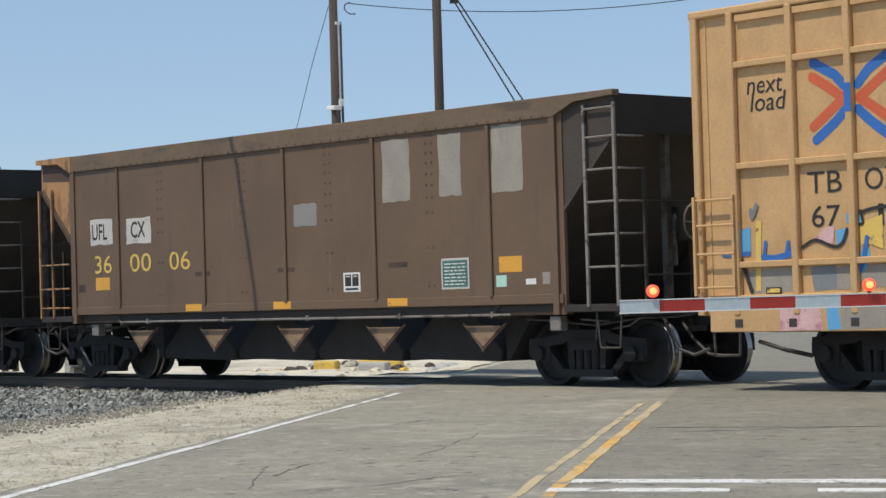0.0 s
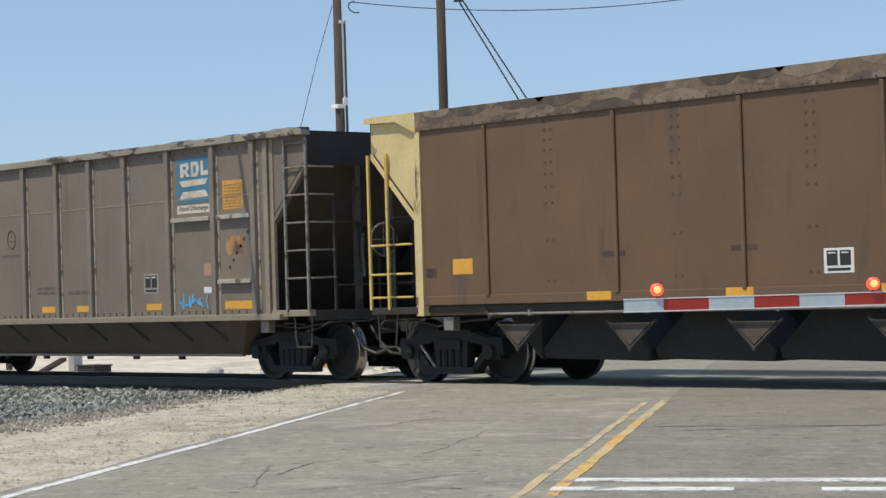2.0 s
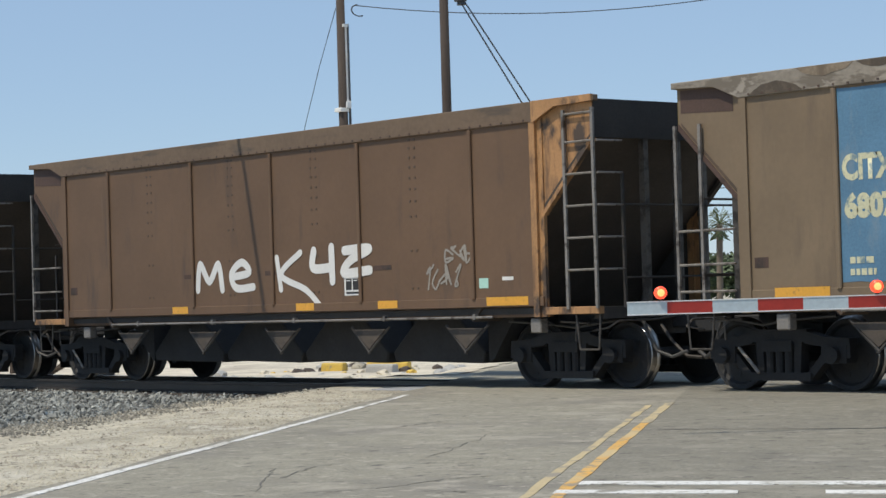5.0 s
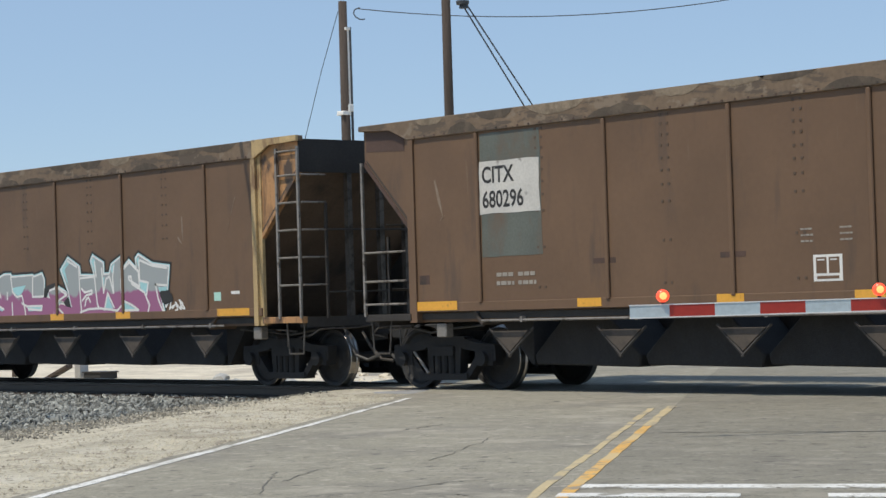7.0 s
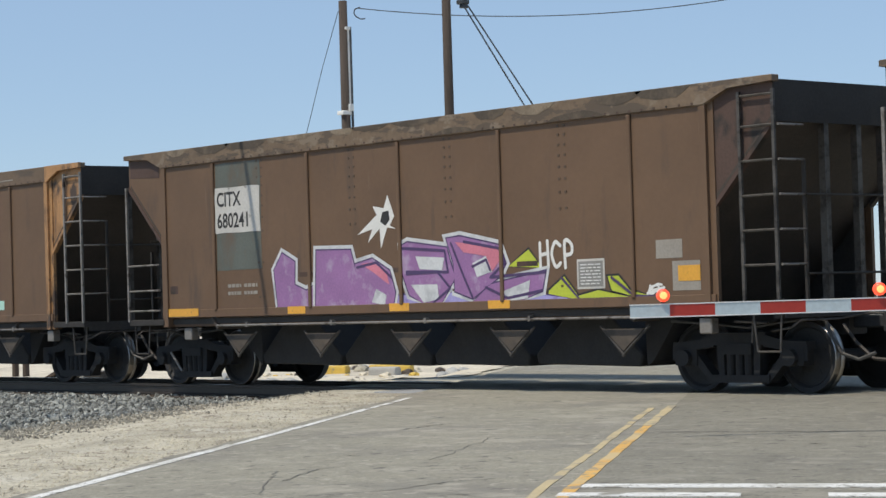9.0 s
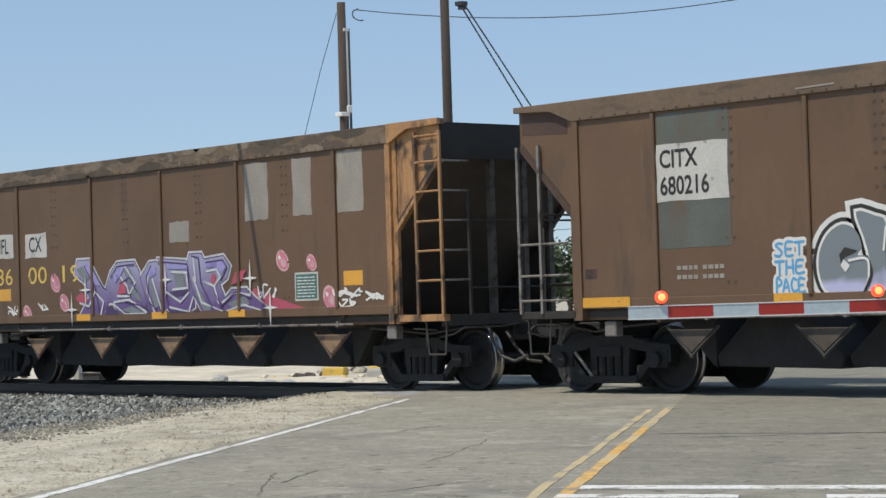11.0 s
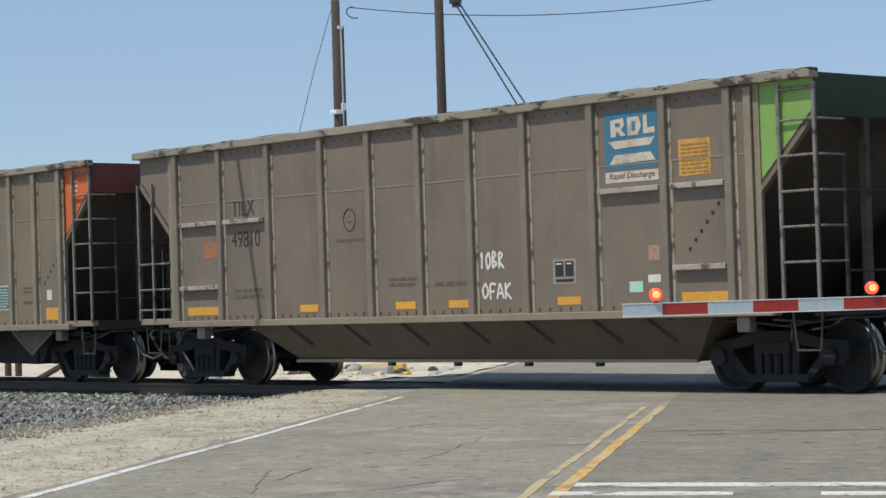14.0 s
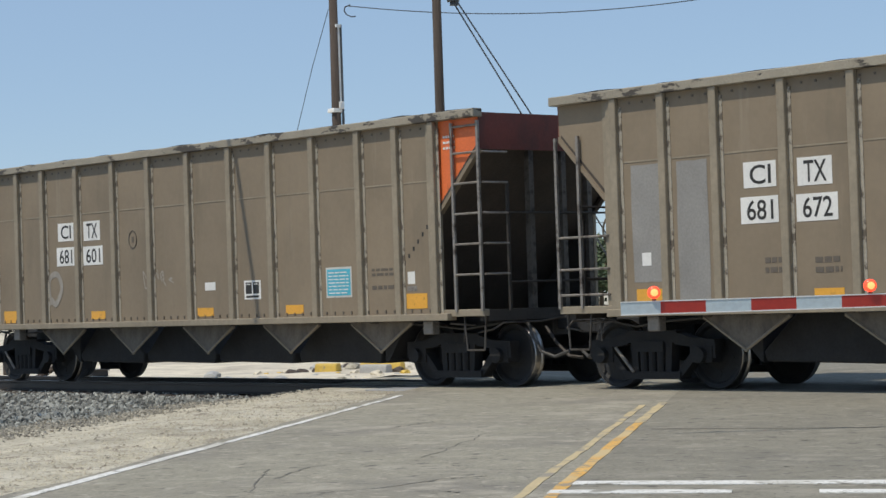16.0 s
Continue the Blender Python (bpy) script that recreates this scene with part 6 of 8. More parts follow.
def stencil(car, x0, x1, z0, z1, frame_mat=None, inner=None, y=-1.6):
    """The small framed inspection stencil that most of the cars carry."""
    s = patch("inspection_stencil", x0, x1, z0, z1, frame_mat or M["clean"], car, y, label="framed inspection stencil")
    w, h = x1 - x0, z1 - z0
    for a, b in ((0.10, 0.46), (0.54, 0.90)):
        patch("stencil_field", x0 + w * a, x0 + w * b, z0 + h * 0.30, z0 + h * 0.90, inner or M["ink"], s, y=y - 0.003)
    patch("stencil_field", x0 + w * 0.12, x0 + w * 0.88, z0 + h * 0.09, z0 + h * 0.20, inner or M["ink"], s, y=y - 0.003)
    patch("stencil_mark", x0 + w * 0.15, x0 + w * 0.40, z0 + h * 0.78, z0 + h * 0.83, M["clean"], s, y=y - 0.006)
    patch("stencil_mark", x0 + w * 0.60, x0 + w * 0.82, z0 + h * 0.78, z0 + h * 0.83, M["clean"], s, y=y - 0.006)
    return s


def placard(car, x0, x1, z0, z1, mat):
    p = patch("placard", x0, x1, z0, z1, M["white"], car, label="placard with rows of small print")
    patch("placard_field", x0 + 0.03, x1 - 0.03, z0 + 0.03, z1 - 0.03, mat, p, y=-1.603)
    bars("placard_print", x0 + 0.07, x1 - 0.07, z0 + 0.06, z1 - 0.04, 7, M["clean"], p, y=-1.606, fill=0.35, seed=int(x0 * 10))
    return p


def reflectors(car, spots, z0=1.17, z1=1.285, w=0.45, y=-1.616):
    for x in spots:
        patch("reflector", x, x + w, z0, z1, M["reflect"], car, y=y, label="orange reflective strip")


def small_labels(car, x, z, kind=0):
    patch("label_plate", x, x + 0.22, z, z + 0.16, M["mint"], car, label="pale mint sticker")
    patch("label_plate", x + 0.5, x + 0.68, z + 0.02, z + 0.10, M["clean"], car, label="small white label")
    patch("label_plate", x + 0.82, x + 0.97, z + 0.02, z + 0.18, M["grey_patch"], car, label="small grey label")


def vent_marks(car):
    patch("bracket", 1.28, 1.5, 1.55, 1.68, M["rust"], car, label="small dark bracket")
    for x, z in ((4.85, 1.74), (7.1, 1.74), (9.8, 1.74)):
        patch("scuff", x, x + 0.42, z, z + 0.07, M["rust"], car)

def scrapes(car, spots):
    """Pale slanting scratches in the paint: x, z, run and drop of each."""
    for x, z, dx, dz in spots:
        part("scrape", lambda bm: prism(bm, [(x, z), (x + 0.03, z + 0.01), (x + dx * 0.6 + 0.02, z - dz * 0.5), (x + dx, z - dz), (x + dx * 0.5 - 0.02, z - dz * 0.55)], -1.6028, -1.5995), M["scrape"], car, label="pale scrape in the paint")


# ---- the train, from its head to its tail ----
def boxcar(start):
    L, y = 18.4, 1.55
    car = thing("boxcar", "buff yellow high-cube boxcar with sprayed lettering and an emblem", "railway car", at=(start, 0, 0), group="")
    part("body", bx(0.0, L, -1.48, 1.48, 0.95, 4.72), M["boxcar"], car, bevel=0.02)
    part("roof", lambda bm: prism(bm, [(-0.05, 4.70), (L + 0.05, 4.70), (L + 0.05, 4.80), (-0.05, 4.80)], -1.55, 1.55), M["boxcar"], car, bevel=0.02)
    part("side_sill", bx(0.18, L - 0.18, -1.545, -1.44, 0.74, 1.20), M["boxcar"], car, bevel=0.01)
    for x in (0.64, 1.58, 2.46, 3.32, 4.16, 4.96, 5.7, 12.6, 13.5, 14.4, 15.3, 16.2, 17.1, 18.25):
        part("side_post", bx(-0.05, 0.05, -1.56, -1.48, 0.95, 4.72), M["boxcar"], car, at=(x, 0, 0), key="bxpost", bevel=0.012)
    part("corner_post", bx(-0.02, 0.09, -1.55, -1.48, 0.95, 4.72), M["boxcar"], car, bevel=0.012)
    part("panel_crease", bx(0.18, 0.205, -1.492, -1.48, 0.95, 4.66), M["boxcar"], car)
    for z in (4.06, 2.80, 1.575):
        part("side_rail", bx(0.64, 5.7, -1.545, -1.48, -0.04, 0.04), M["boxcar"], car, at=(0, 0, z), key="bxrail", bevel=0.01)
    part("door", bx(5.9, 12.3, -1.58, -1.48, 1.0, 4.6), M["boxcar"], car, bevel=0.015)
    lad = part("ladder", lambda bm: [box(bm, x, x + 0.04, -1.60, -1.56, 1.2, 2.45) for x in (-0.02, 0.62)], M["boxcar"], car)
    rungs(lad, 0.04, 0.66, -1.59, -1.59, (1.3, 1.72, 2.08, 2.4), M["boxcar"], "bxrung")
    lettering("lettering", "next", 0.85, 1.42, 3.68, 3.86, M["ink"], car, -1.486, "black slogan lettering", 0.0, 0.15)
    lettering("lettering", "load", 0.90, 1.47, 3.46, 3.69, M["ink"], car, -1.486, "black slogan lettering", 0.0, 0.15)
    lettering("reporting_mark", "TB", 1.76, 2.28, 2.40, 2.66, M["ink"], car, -1.486, "black lettering")
    lettering("reporting_mark", "OX", 2.62, 3.16, 2.40, 2.66, M["ink"], car, -1.486, "black lettering")
    lettering("car_number", "67", 1.81, 2.24, 1.99, 2.25, M["ink"], car, -1.486, "black number")
    lettering("car_number", "1", 2.80, 2.88, 1.97, 2.23, M["ink"], car, -1.486, "black number")
    for mat, pts in ((M["bx_blue"], [(1.90, 3.97), (2.22, 3.80), (2.36, 3.66)]), (M["bx_blue"], [(2.36, 3.36), (2.22, 3.24), (1.92, 3.04)]), (M["bx_red"], [(1.88, 3.80), (2.12, 3.66), (2.34, 3.51), (2.12, 3.36), (1.88, 3.20)]), (M["bx_blue"], [(2.98, 3.96), (2.72, 3.82), (2.56, 3.66)]), (M["bx_blue"], [(2.56, 3.36), (2.72, 3.22), (3.0, 3.02)]), (M["bx_red"], [(3.04, 3.80), (2.80, 3.64), (2.58, 3.50), (2.80, 3.36), (3.04, 3.20)])):
        part("emblem", lambda bm: strokes(bm, [(0.062, pts)], 0.0, sharp=True), mat, car, label="red and blue crossed emblem", at=(0, -1.4835, 0))
    part("emblem", lambda bm: prism(bm, [(2.41, 3.34), (2.51, 3.34), (2.51, 3.68), (2.41, 3.68)], -1.5635, -1.5595), M["bx_blue"], car)
    fills = (
        ("grey_patch", [(0.73, 1.43), (0.87, 1.51), (1.52, 1.53), (1.52, 1.23), (0.84, 1.21)]),
        ("slate_grey", [(1.76, 1.52), (2.15, 1.53), (2.16, 1.24), (1.81, 1.22)]),
        ("grey_patch", [(2.15, 1.49), (2.40, 1.53), (2.40, 1.24), (2.16, 1.23)]),
        ("grey_patch", [(2.52, 1.52), (3.24, 1.53), (3.24, 1.27), (2.52, 1.24)]),
        ("skyblue", [(0.68, 2.00), (0.84, 2.04), (0.83, 1.74), (0.68, 1.73)]),
        ("skyblue", [(2.17, 1.94), (2.34, 1.97), (2.32, 1.82), (2.18, 1.76)]),
        ("skyblue", [(2.33, 2.14), (2.40, 2.16), (2.40, 2.02), (2.33, 2.02)]),
        ("skyblue", [(2.52, 2.16), (2.57, 2.16), (2.58, 2.02), (2.52, 2.02)]),
        ("number", [(0.93, 2.11), (1.02, 2.11), (0.98, 1.25), (0.90, 1.24)]),
        ("number", [(2.53, 2.02), (2.86, 2.10), (2.86, 1.70), (2.60, 1.78), (2.53, 1.74)]),
        ("skyblue", [(2.62, 1.84), (2.67, 1.62), (2.60, 1.48), (2.52, 1.40), (2.56, 1.58), (2.52, 1.64)]),
        ("pink_pale", [(1.84, 1.84), (1.98, 1.98), (2.15, 2.0), (2.13, 1.78)]),
    )
    for i, (mat, pts) in enumerate(fills):
        part("spray_patch", lambda bm: flat(bm, pts, 0.7), M[mat], car, label="sprayed graffiti patch", at=(0, -1.4830 - 0.0006 * i, 0))
    for i, (r, mat, pts) in enumerate(((0.028, "bx_blue", [(0.39, 1.71), (0.60, 1.70), (0.81, 1.71)]), (0.04, "bx_blue", [(1.04, 1.66), (1.20, 1.64), (1.44, 1.68), (1.50, 1.74)]), (0.025, "bx_blue", [(1.05, 1.66), (1.08, 1.84)]), (0.025, "bx_blue", [(1.40, 1.68), (1.44, 1.83)]), (0.02, "ink", [(1.66, 1.76), (1.86, 1.84), (2.13, 1.75), (2.26, 1.79), (2.34, 1.95)]), (0.018, "ink", [(2.54, 2.16), (2.58, 2.02), (2.53, 2.0)]), (0.02, "ink", [(2.54, 2.14), (2.74, 2.18), (3.0, 2.20)]), (0.03, "bx_blue", [(2.52, 1.46), (2.58, 1.62), (2.63, 1.84)]), (0.03, "ink", [(0.70, 1.62), (0.76, 1.45), (0.84, 1.24)]), (0.03, "slate_grey", [(0.95, 2.30), (0.88, 2.16), (0.86, 2.24)]))):
        part("spray_stroke", lambda bm: strokes(bm, [(r, pts)], 0.0, 0.7), M[mat], car, at=(0, -1.4915 - 0.0006 * i, 0))
    for mat, pts in (("pink_pale", [(1.32, 1.15), (1.93, 1.15), (1.97, 0.76), (1.31, 0.75)]), ("skyblue", [(2.03, 1.15), (2.20, 1.15), (2.25, 0.77), (2.05, 0.75)]), ("grey_patch", [(2.23, 1.15), (3.2, 1.15), (3.2, 0.78), (2.26, 0.76)])):
        part("spray_patch", lambda bm: flat(bm, pts, 0.7), M[mat], car, label="sprayed graffiti patch", at=(0, -1.5475, 0))
    scribble(car, 1.02, 1.45, 0.79, 0.95, M["clean"], y=-1.5485)
    decal = patch("label_plate", 1.07, 1.31, 1.205, 1.285, M["ink"], car, y=-1.494, label="small black and yellow label")
    patch("label_field", 1.09, 1.29, 1.22, 1.27, M["number"], decal, y=-1.498)
    for x in (0.66, 1.52, 2.46):
        part("jacking_bracket", bx(-0.06, 0.06, -1.552, -1.545, 0.80, 0.90), M["dark"], car, at=(x, 0, 0), key="bxjack")
    for x0, x1 in ((0.72, 1.52), (1.64, 2.40), (2.52, 3.26)):
        part("door_lintel", bx(x0, x1, -1.53, -1.48, 4.60, 4.68), M["boxcar"], car)
    part("centre_sill", bx(0.0, L, -0.2, 0.2, 0.7, 0.98), M["dark"], car)
    part("coupler", lambda bm: (box(bm, -0.5, 0.2, -0.08, 0.08, 0.80, 0.96), box(bm, -0.72, -0.42, -0.16, 0.15, 0.74, 1.02)), M["truck"], car, bevel=0.02)
    part("stirrup_step", lambda bm: tube(bm, [(0.2, -1.5, 0.8), (0.22, -1.5, 0.45), (0.62, -1.5, 0.45), (0.64, -1.5, 0.8)], 0.018), M["grab_mid"], car)
    part("uncoupling_lever", lambda bm: tube(bm, [(0.9, -1.45, 0.62), (1.3, -1.45, 0.52), (1.6, -1.3, 0.44)], 0.03), M["grab_dark"], car)
    CARS.append((car, start, truck(car, 2.55) + truck(car, L - 2.55)))


boxcar(-18.65)

A_POSTS = (1.21, 2.17, 3.09, 4.16, 5.27, 6.41, 7.53, 8.61, 9.73, 10.85, 11.96, 12.8, 13.60)
T_POSTS = (1.21, 2.45, 3.76, 5.12, 6.26, 7.40, 8.50, 9.62, 10.93, 12.23, 13.33)


def fleet_number(car, pair, tail, extra):
    """White stencilled marks and yellow numbers, with the pale painted-out patches that go with them."""
    lettering("car_number", pair[0], 1.83, 2.36, 1.86, 2.17, M["number"], car, label="yellow number", y=-1.606)
    lettering("car_number", pair[1], 2.93, 3.58, 1.86, 2.17, M["number"], car, label="yellow number", y=-1.606)
    lettering("car_number", tail, 4.12, 4.72, 1.86, 2.17, M["number"], car, label="yellow number", y=-1.606)
    patch("number_patch", 1.71, 2.41, 2.36, 2.80, M["white"], car, label="ragged white painted patch", ragged=0.012)
    patch("number_patch", 2.84, 3.59, 2.34, 2.78, M["white"], car, label="ragged white painted patch", ragged=0.012)
    lettering("reporting_mark", "UFL", 1.76, 2.24, 2.44, 2.72, M["ink"], car, label="black lettering", offset=0.01, y=-1.606)
    lettering("reporting_mark", "CX", 2.98, 3.42, 2.44, 2.72, M["ink"], car, label="black lettering", offset=0.01, y=-1.606)
    patch("reflector", 1.84, 2.28, 1.57, 1.79, M["reflect"], car, label="orange reflective square")
    for x0, x1, z0, z1 in ((9.71, 10.33, 2.70, 3.61), (10.98, 11.45, 2.72, 3.61), (12.10, 12.72, 2.71, 3.64)):
        patch("painted_patch", x0, x1, z0, z1, M["grey_patch"], car, label="pale grey painted-out panel", ragged=0.015)
    patch("painted_patch", 7.54, 8.12, 2.44, 2.78, M["dull_patch"] if extra else M["grey_patch"], car, label="pale grey painted-out square", ragged=0.01)
    placard(car, 10.97, 11.56, 1.39, 1.83, M["teal"])
    patch("reflector", 12.19, 12.65, 1.60, 1.82, M["reflect"], car, label="orange reflective square")


# first: umber car with yellow numbers
c1 = brown_hopper(-34.47, "brown steel coal hopper with yellow numbers and pale painted-out patches", dict(brake_right=True, two_rails=True, ladder_l=M["tan"], cap_l=M["tan"], gusset_l=M["tan"], gusset_r=M["soot_shade"], chord=M["chord_plain"], chute=M["chute_tan"], body=M["brown_b"]))
fleet_number(c1, ("36", "00"), "06", True)
stencil(c1, 8.73, 9.13, 1.40, 1.69)
patch("label_plate", 12.12, 12.33, 1.40, 1.56, M["mint"], c1, label="pale mint sticker")
patch("label_plate", 12.72, 12.92, 1.42, 1.50, M["clean"], c1, label="small white label")
patch("label_plate", 13.05, 13.2, 1.42, 1.58, M["grey_patch"], c1, label="small grey label")
reflectors(c1, (4.58, 6.98, 9.77))
vent_marks(c1)
# second: plain brown, yellow at its tail end
c2 = brown_hopper(-50.46, "brown steel coal hopper with a yellow end and scalloped dirty rim", dict(two_rails=True, cap_l=M["yellow"], band=False, gusset_l=M["yellow"], post_l=M["yellow"], ladder_l=M["ladder_yellow"], ladder_r=M["grab_mid"], gusset_r=M["soot_shade"], chute=M["chute"], edge=M["soot_shade"]))
stencil(c2, 8.55, 9.0, 1.42, 1.72)
patch("reflector", 1.86, 2.28, 1.58, 1.80, M["reflect"], c2, label="orange reflective square")
patch("reflector", 12.05, 12.52, 1.62, 1.82, M["reflect"], c2, label="orange reflective square")
small_labels(c2, 12.14, 1.42)
reflectors(c2, (4.55, 7.0, 9.4))
vent_marks(c2)


def tub_car(start, label, number, c, ends):
    car = alu_car(start, label, c, T_POSTS, 14.67, True)
    for x0, x1 in ((1.30, 2.38), (12.33, 13.23)):
        for z in (2.62, 1.58):
            part("stiffener", bx(x0, x1, -1.685, -1.6, z, z + 0.07), M["flange"], car, label="pale horizontal stiffener", bevel=0.006)
    part("stiffener", bx(2.55, 3.66, -1.685, -1.6, 2.62, 2.69), M["flange"], car, bevel=0.006)
    part("stiffener", bx(11.03, 12.13, -1.685, -1.6, 2.62, 2.69), M["flange"], car, bevel=0.006)
    lettering("reporting_mark", "TILX", 2.72, 3.34, 2.74, 3.0, M["ink"], car, label="black lettering")
    lettering("car_number", number, 2.70, 3.46, 2.24, 2.50, c.get("number", M["ink"]), car, label="black number")
    bars("small_print", 2.75, 3.5, 1.42, 1.62, 2, M["ink_faint"], car, seed=3)
    s = patch("logo_panel", 11.13, 12.08, 2.93, 3.68, M["sign_blue"], car, label="blue emblem panel")
    for pts in ([(11.25, 3.36), (11.25, 3.58), (11.48, 3.60), (11.50, 3.50), (11.44, 3.45), (11.52, 3.37), (11.44, 3.36), (11.36, 3.44), (11.34, 3.36)], [(11.56, 3.36), (11.56, 3.60), (11.76, 3.60), (11.80, 3.48), (11.74, 3.36)], [(11.84, 3.37), (11.84, 3.61), (11.91, 3.61), (11.91, 3.44), (12.04, 3.45), (12.04, 3.37)], [(11.20, 3.30), (12.04, 3.32), (11.95, 3.22), (11.32, 3.20)], [(11.32, 3.12), (11.95, 3.13), (12.04, 3.02), (11.22, 3.0)]):
        part("emblem", lambda bm: prism(bm, pts, -1.608, -1.602), M["cream"], s)
    for x0, x1, z0, z1 in ((11.34, 11.42, 3.49, 3.54), (11.64, 11.70, 3.42, 3.54)):
        patch("emblem_counter", x0, x1, z0, z1, M["sign_blue"], s, y=-1.6085)
    p = patch("sign_strip", 11.13, 12.08, 2.76, 2.90, M["cream"], car, label="white strip with small print")
    lettering("sign_text", "Rapid Discharge", 11.2, 12.02, 2.785, 2.885, M["ink_faint"], p, -1.606, "dark slanted lettering", 0.01, 0.2)
    notice = patch("notice_panel", 12.44, 12.98, 2.78, 3.24, M["notice"], car, label="orange notice panel with small print", ragged=0.008)
    bars("notice_print", 12.48, 12.94, 2.81, 3.21, 8, M["notice_ink"], notice, y=-1.604, fill=0.4, seed=8)
    patch("label_plate", 11.86, 12.06, 1.72, 1.92, M["salmon"], car, label="small red and white label")
    patch("label_plate", 11.84, 12.06, 1.44, 1.54, M["clean"], car, label="small white label")
    patch("reflector", 1.42, 2.36, 1.17, 1.30, M["reflect"], car, label="orange reflective strip")
    patch("reflector", 12.42, 13.2, 1.17, 1.30, M["reflect"], car, label="orange reflective strip")
    reflectors(car, (4.45, 6.75, 7.93, 10.15), 1.18, 1.29, y=-1.602)
    stencil(car, 10.08, 10.52, 1.46, 1.80, M["grey_patch"])
    part("roundel", lambda bm: [rod(bm, (5.72 + 0.14 * math.cos(i * 0.524), -1.603, 2.55 + 0.17 * math.sin(i * 0.524)), (5.72 + 0.14 * math.cos(i * 0.524 + 0.524), -1.603, 2.55 + 0.17 * math.sin(i * 0.524 + 0.524)), 0.012, seg=4) for i in range(12)] + [box(bm, 5.66, 5.78, -1.604, -1.60, 2.5, 2.53), box(bm, 5.70, 5.74, -1.604, -1.60, 2.58, 2.62)], M["ink_faint"], car, label="faint round emblem")
    bars("small_print", 5.40, 6.05, 2.22, 2.30, 1, M["ink_faint"], car, seed=2)
    bars("small_print", 6.6, 7.25, 1.52, 1.68, 2, M["ink_faint"], car, seed=5)
    bars("small_print", 7.65, 8.3, 1.5, 1.6, 1, M["ink_faint"], car, seed=6)
    for i in range(6):
        patch("bolt", 12.56 + i * 0.1, 12.61 + i * 0.1, 1.82 + i * 0.11, 1.87 + i * 0.11, M["ink"], car)
        patch("bolt", 1.45 + i * 0.1, 1.48 + i * 0.1, 2.37 - i * 0.11, 2.40 - i * 0.11, M["ink_faint"], car)
    return car


# third: grey tub gondola
c3 = tub_car(-66.60, "grey dusty aluminium coal gondola with a blue emblem and green end", "49603", dict(number=M["ink_faint"], brake_right=True, body=M["alu_grey"], gusset_l=M["green"], gusset_r=M["alu_grey"]), 0)
scribble(c3, 11.15, 11.95, 1.20, 1.44, M["skyblue"], y=-1.606)
patch("painted_patch", 12.5, 12.95, 2.05, 2.35, M["tan"], c3, label="faded red patch", ragged=0.03)
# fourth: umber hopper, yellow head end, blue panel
c4 = brown_hopper(-82.46, "umber steel coal hopper with yellow end and blue panel", dict(two_rails=True, cap_r=M["gold"], gusset_r=M["gold"], post_r=M["yellow"], ladder_r=M["ladder_yellow"], cap=M["gold_shade"], edge=M["gold"], body=M["dun"], chord=M["chord_grey"], end=M["end_brown"], chute=M["chute"], step=M["gold"]))
patch("painted_panel", 2.64, 3.88, 1.34, 3.64, M["blue"], c4, label="faded blue painted panel", ragged=0.01)
lettering("reporting_mark", "CITX", 2.68, 3.46, 2.54, 2.86, M["pale_yellow"], c4, -1.606, "cream lettering", 0.045)
lettering("car_number", "680738", 2.70, 3.82, 2.08, 2.40, M["pale_yellow"], c4, -1.606, "cream number", 0.06)
for x in (2.76, 3.38):
    bars("small_print", x, x + 0.38, 1.42, 1.70, 2, M["pale_yellow"], c4, y=-1.603, seed=4)
stencil(c4, 8.52, 8.96, 1.44, 1.76)
patch("reflector", 1.60, 2.45, 1.18, 1.30, M["reflect"], c4, y=-1.616, label="orange reflective strip")
reflectors(c4, (4.58, 7.0, 9.2))
placard(c4, 10.75, 11.38, 1.42, 1.84, M["pale_teal"])
patch("label_plate", 12.24, 12.42, 1.46, 1.62, M["clean"], c4, label="small white label")
patch("label_plate", 12.68, 12.88, 1.40, 1.48, M["grey_patch"], c4, label="small grey label")
patch("label_plate", 12.98, 13.16, 1.38, 1.58, M["grey_patch"], c4, label="small grey label")
patch("reflector", 11.9, 12.75, 1.17, 1.29, M["reflect"], c4, y=-1.616, label="orange reflective strip")
vent_marks(c4)
# fifth: brown hopper with a white scrawl
c5 = brown_hopper(-98.40, "brown steel coal hopper with white scrawl and worn orange end", dict(cap_r=M["tan"], gusset_r=M["tan"], post_r=M["tan"], body=M["brown"], chord=M["chord_plain"], edge=M["tan"], step=M["tan"], chute=M["chute"]))
piece(c5, [
    (0.06, [(5.24, 1.55), (5.32, 1.97), (5.57, 1.68), (5.83, 1.96), (5.93, 1.54)]),
    (0.06, [(6.19, 1.74), (6.67, 1.8), (6.48, 1.97), (6.19, 1.79), (6.32, 1.56), (6.78, 1.57)]),
    (0.05, [(7.42, 2.01), (7.51, 1.51)]),
    (0.05, [(8.03, 2.07), (7.52, 1.74), (8.15, 1.49), (8.51, 1.22)]),
    (0.07, [(8.37, 2.08), (8.35, 1.82), (8.81, 1.82)]),
    (0.07, [(8.81, 2.12), (8.82, 1.61)]),
    (0.07, [(9.13, 2.06), (9.72, 2.07), (9.27, 1.91), (9.11, 1.72), (9.72, 1.75)]),
], M["clean"], M["clean"], line_w=0.002, label="thick white scrawl")
scribble(c5, 11.0, 11.75, 1.42, 1.80, M["grey_patch"])
scribble(c5, 11.45, 12.0, 1.78, 2.05, M["grey_patch"])
stencil(c5, 9.10, 9.48, 1.38, 1.66)
reflectors(c5, (7.9, 9.9, 4.5))
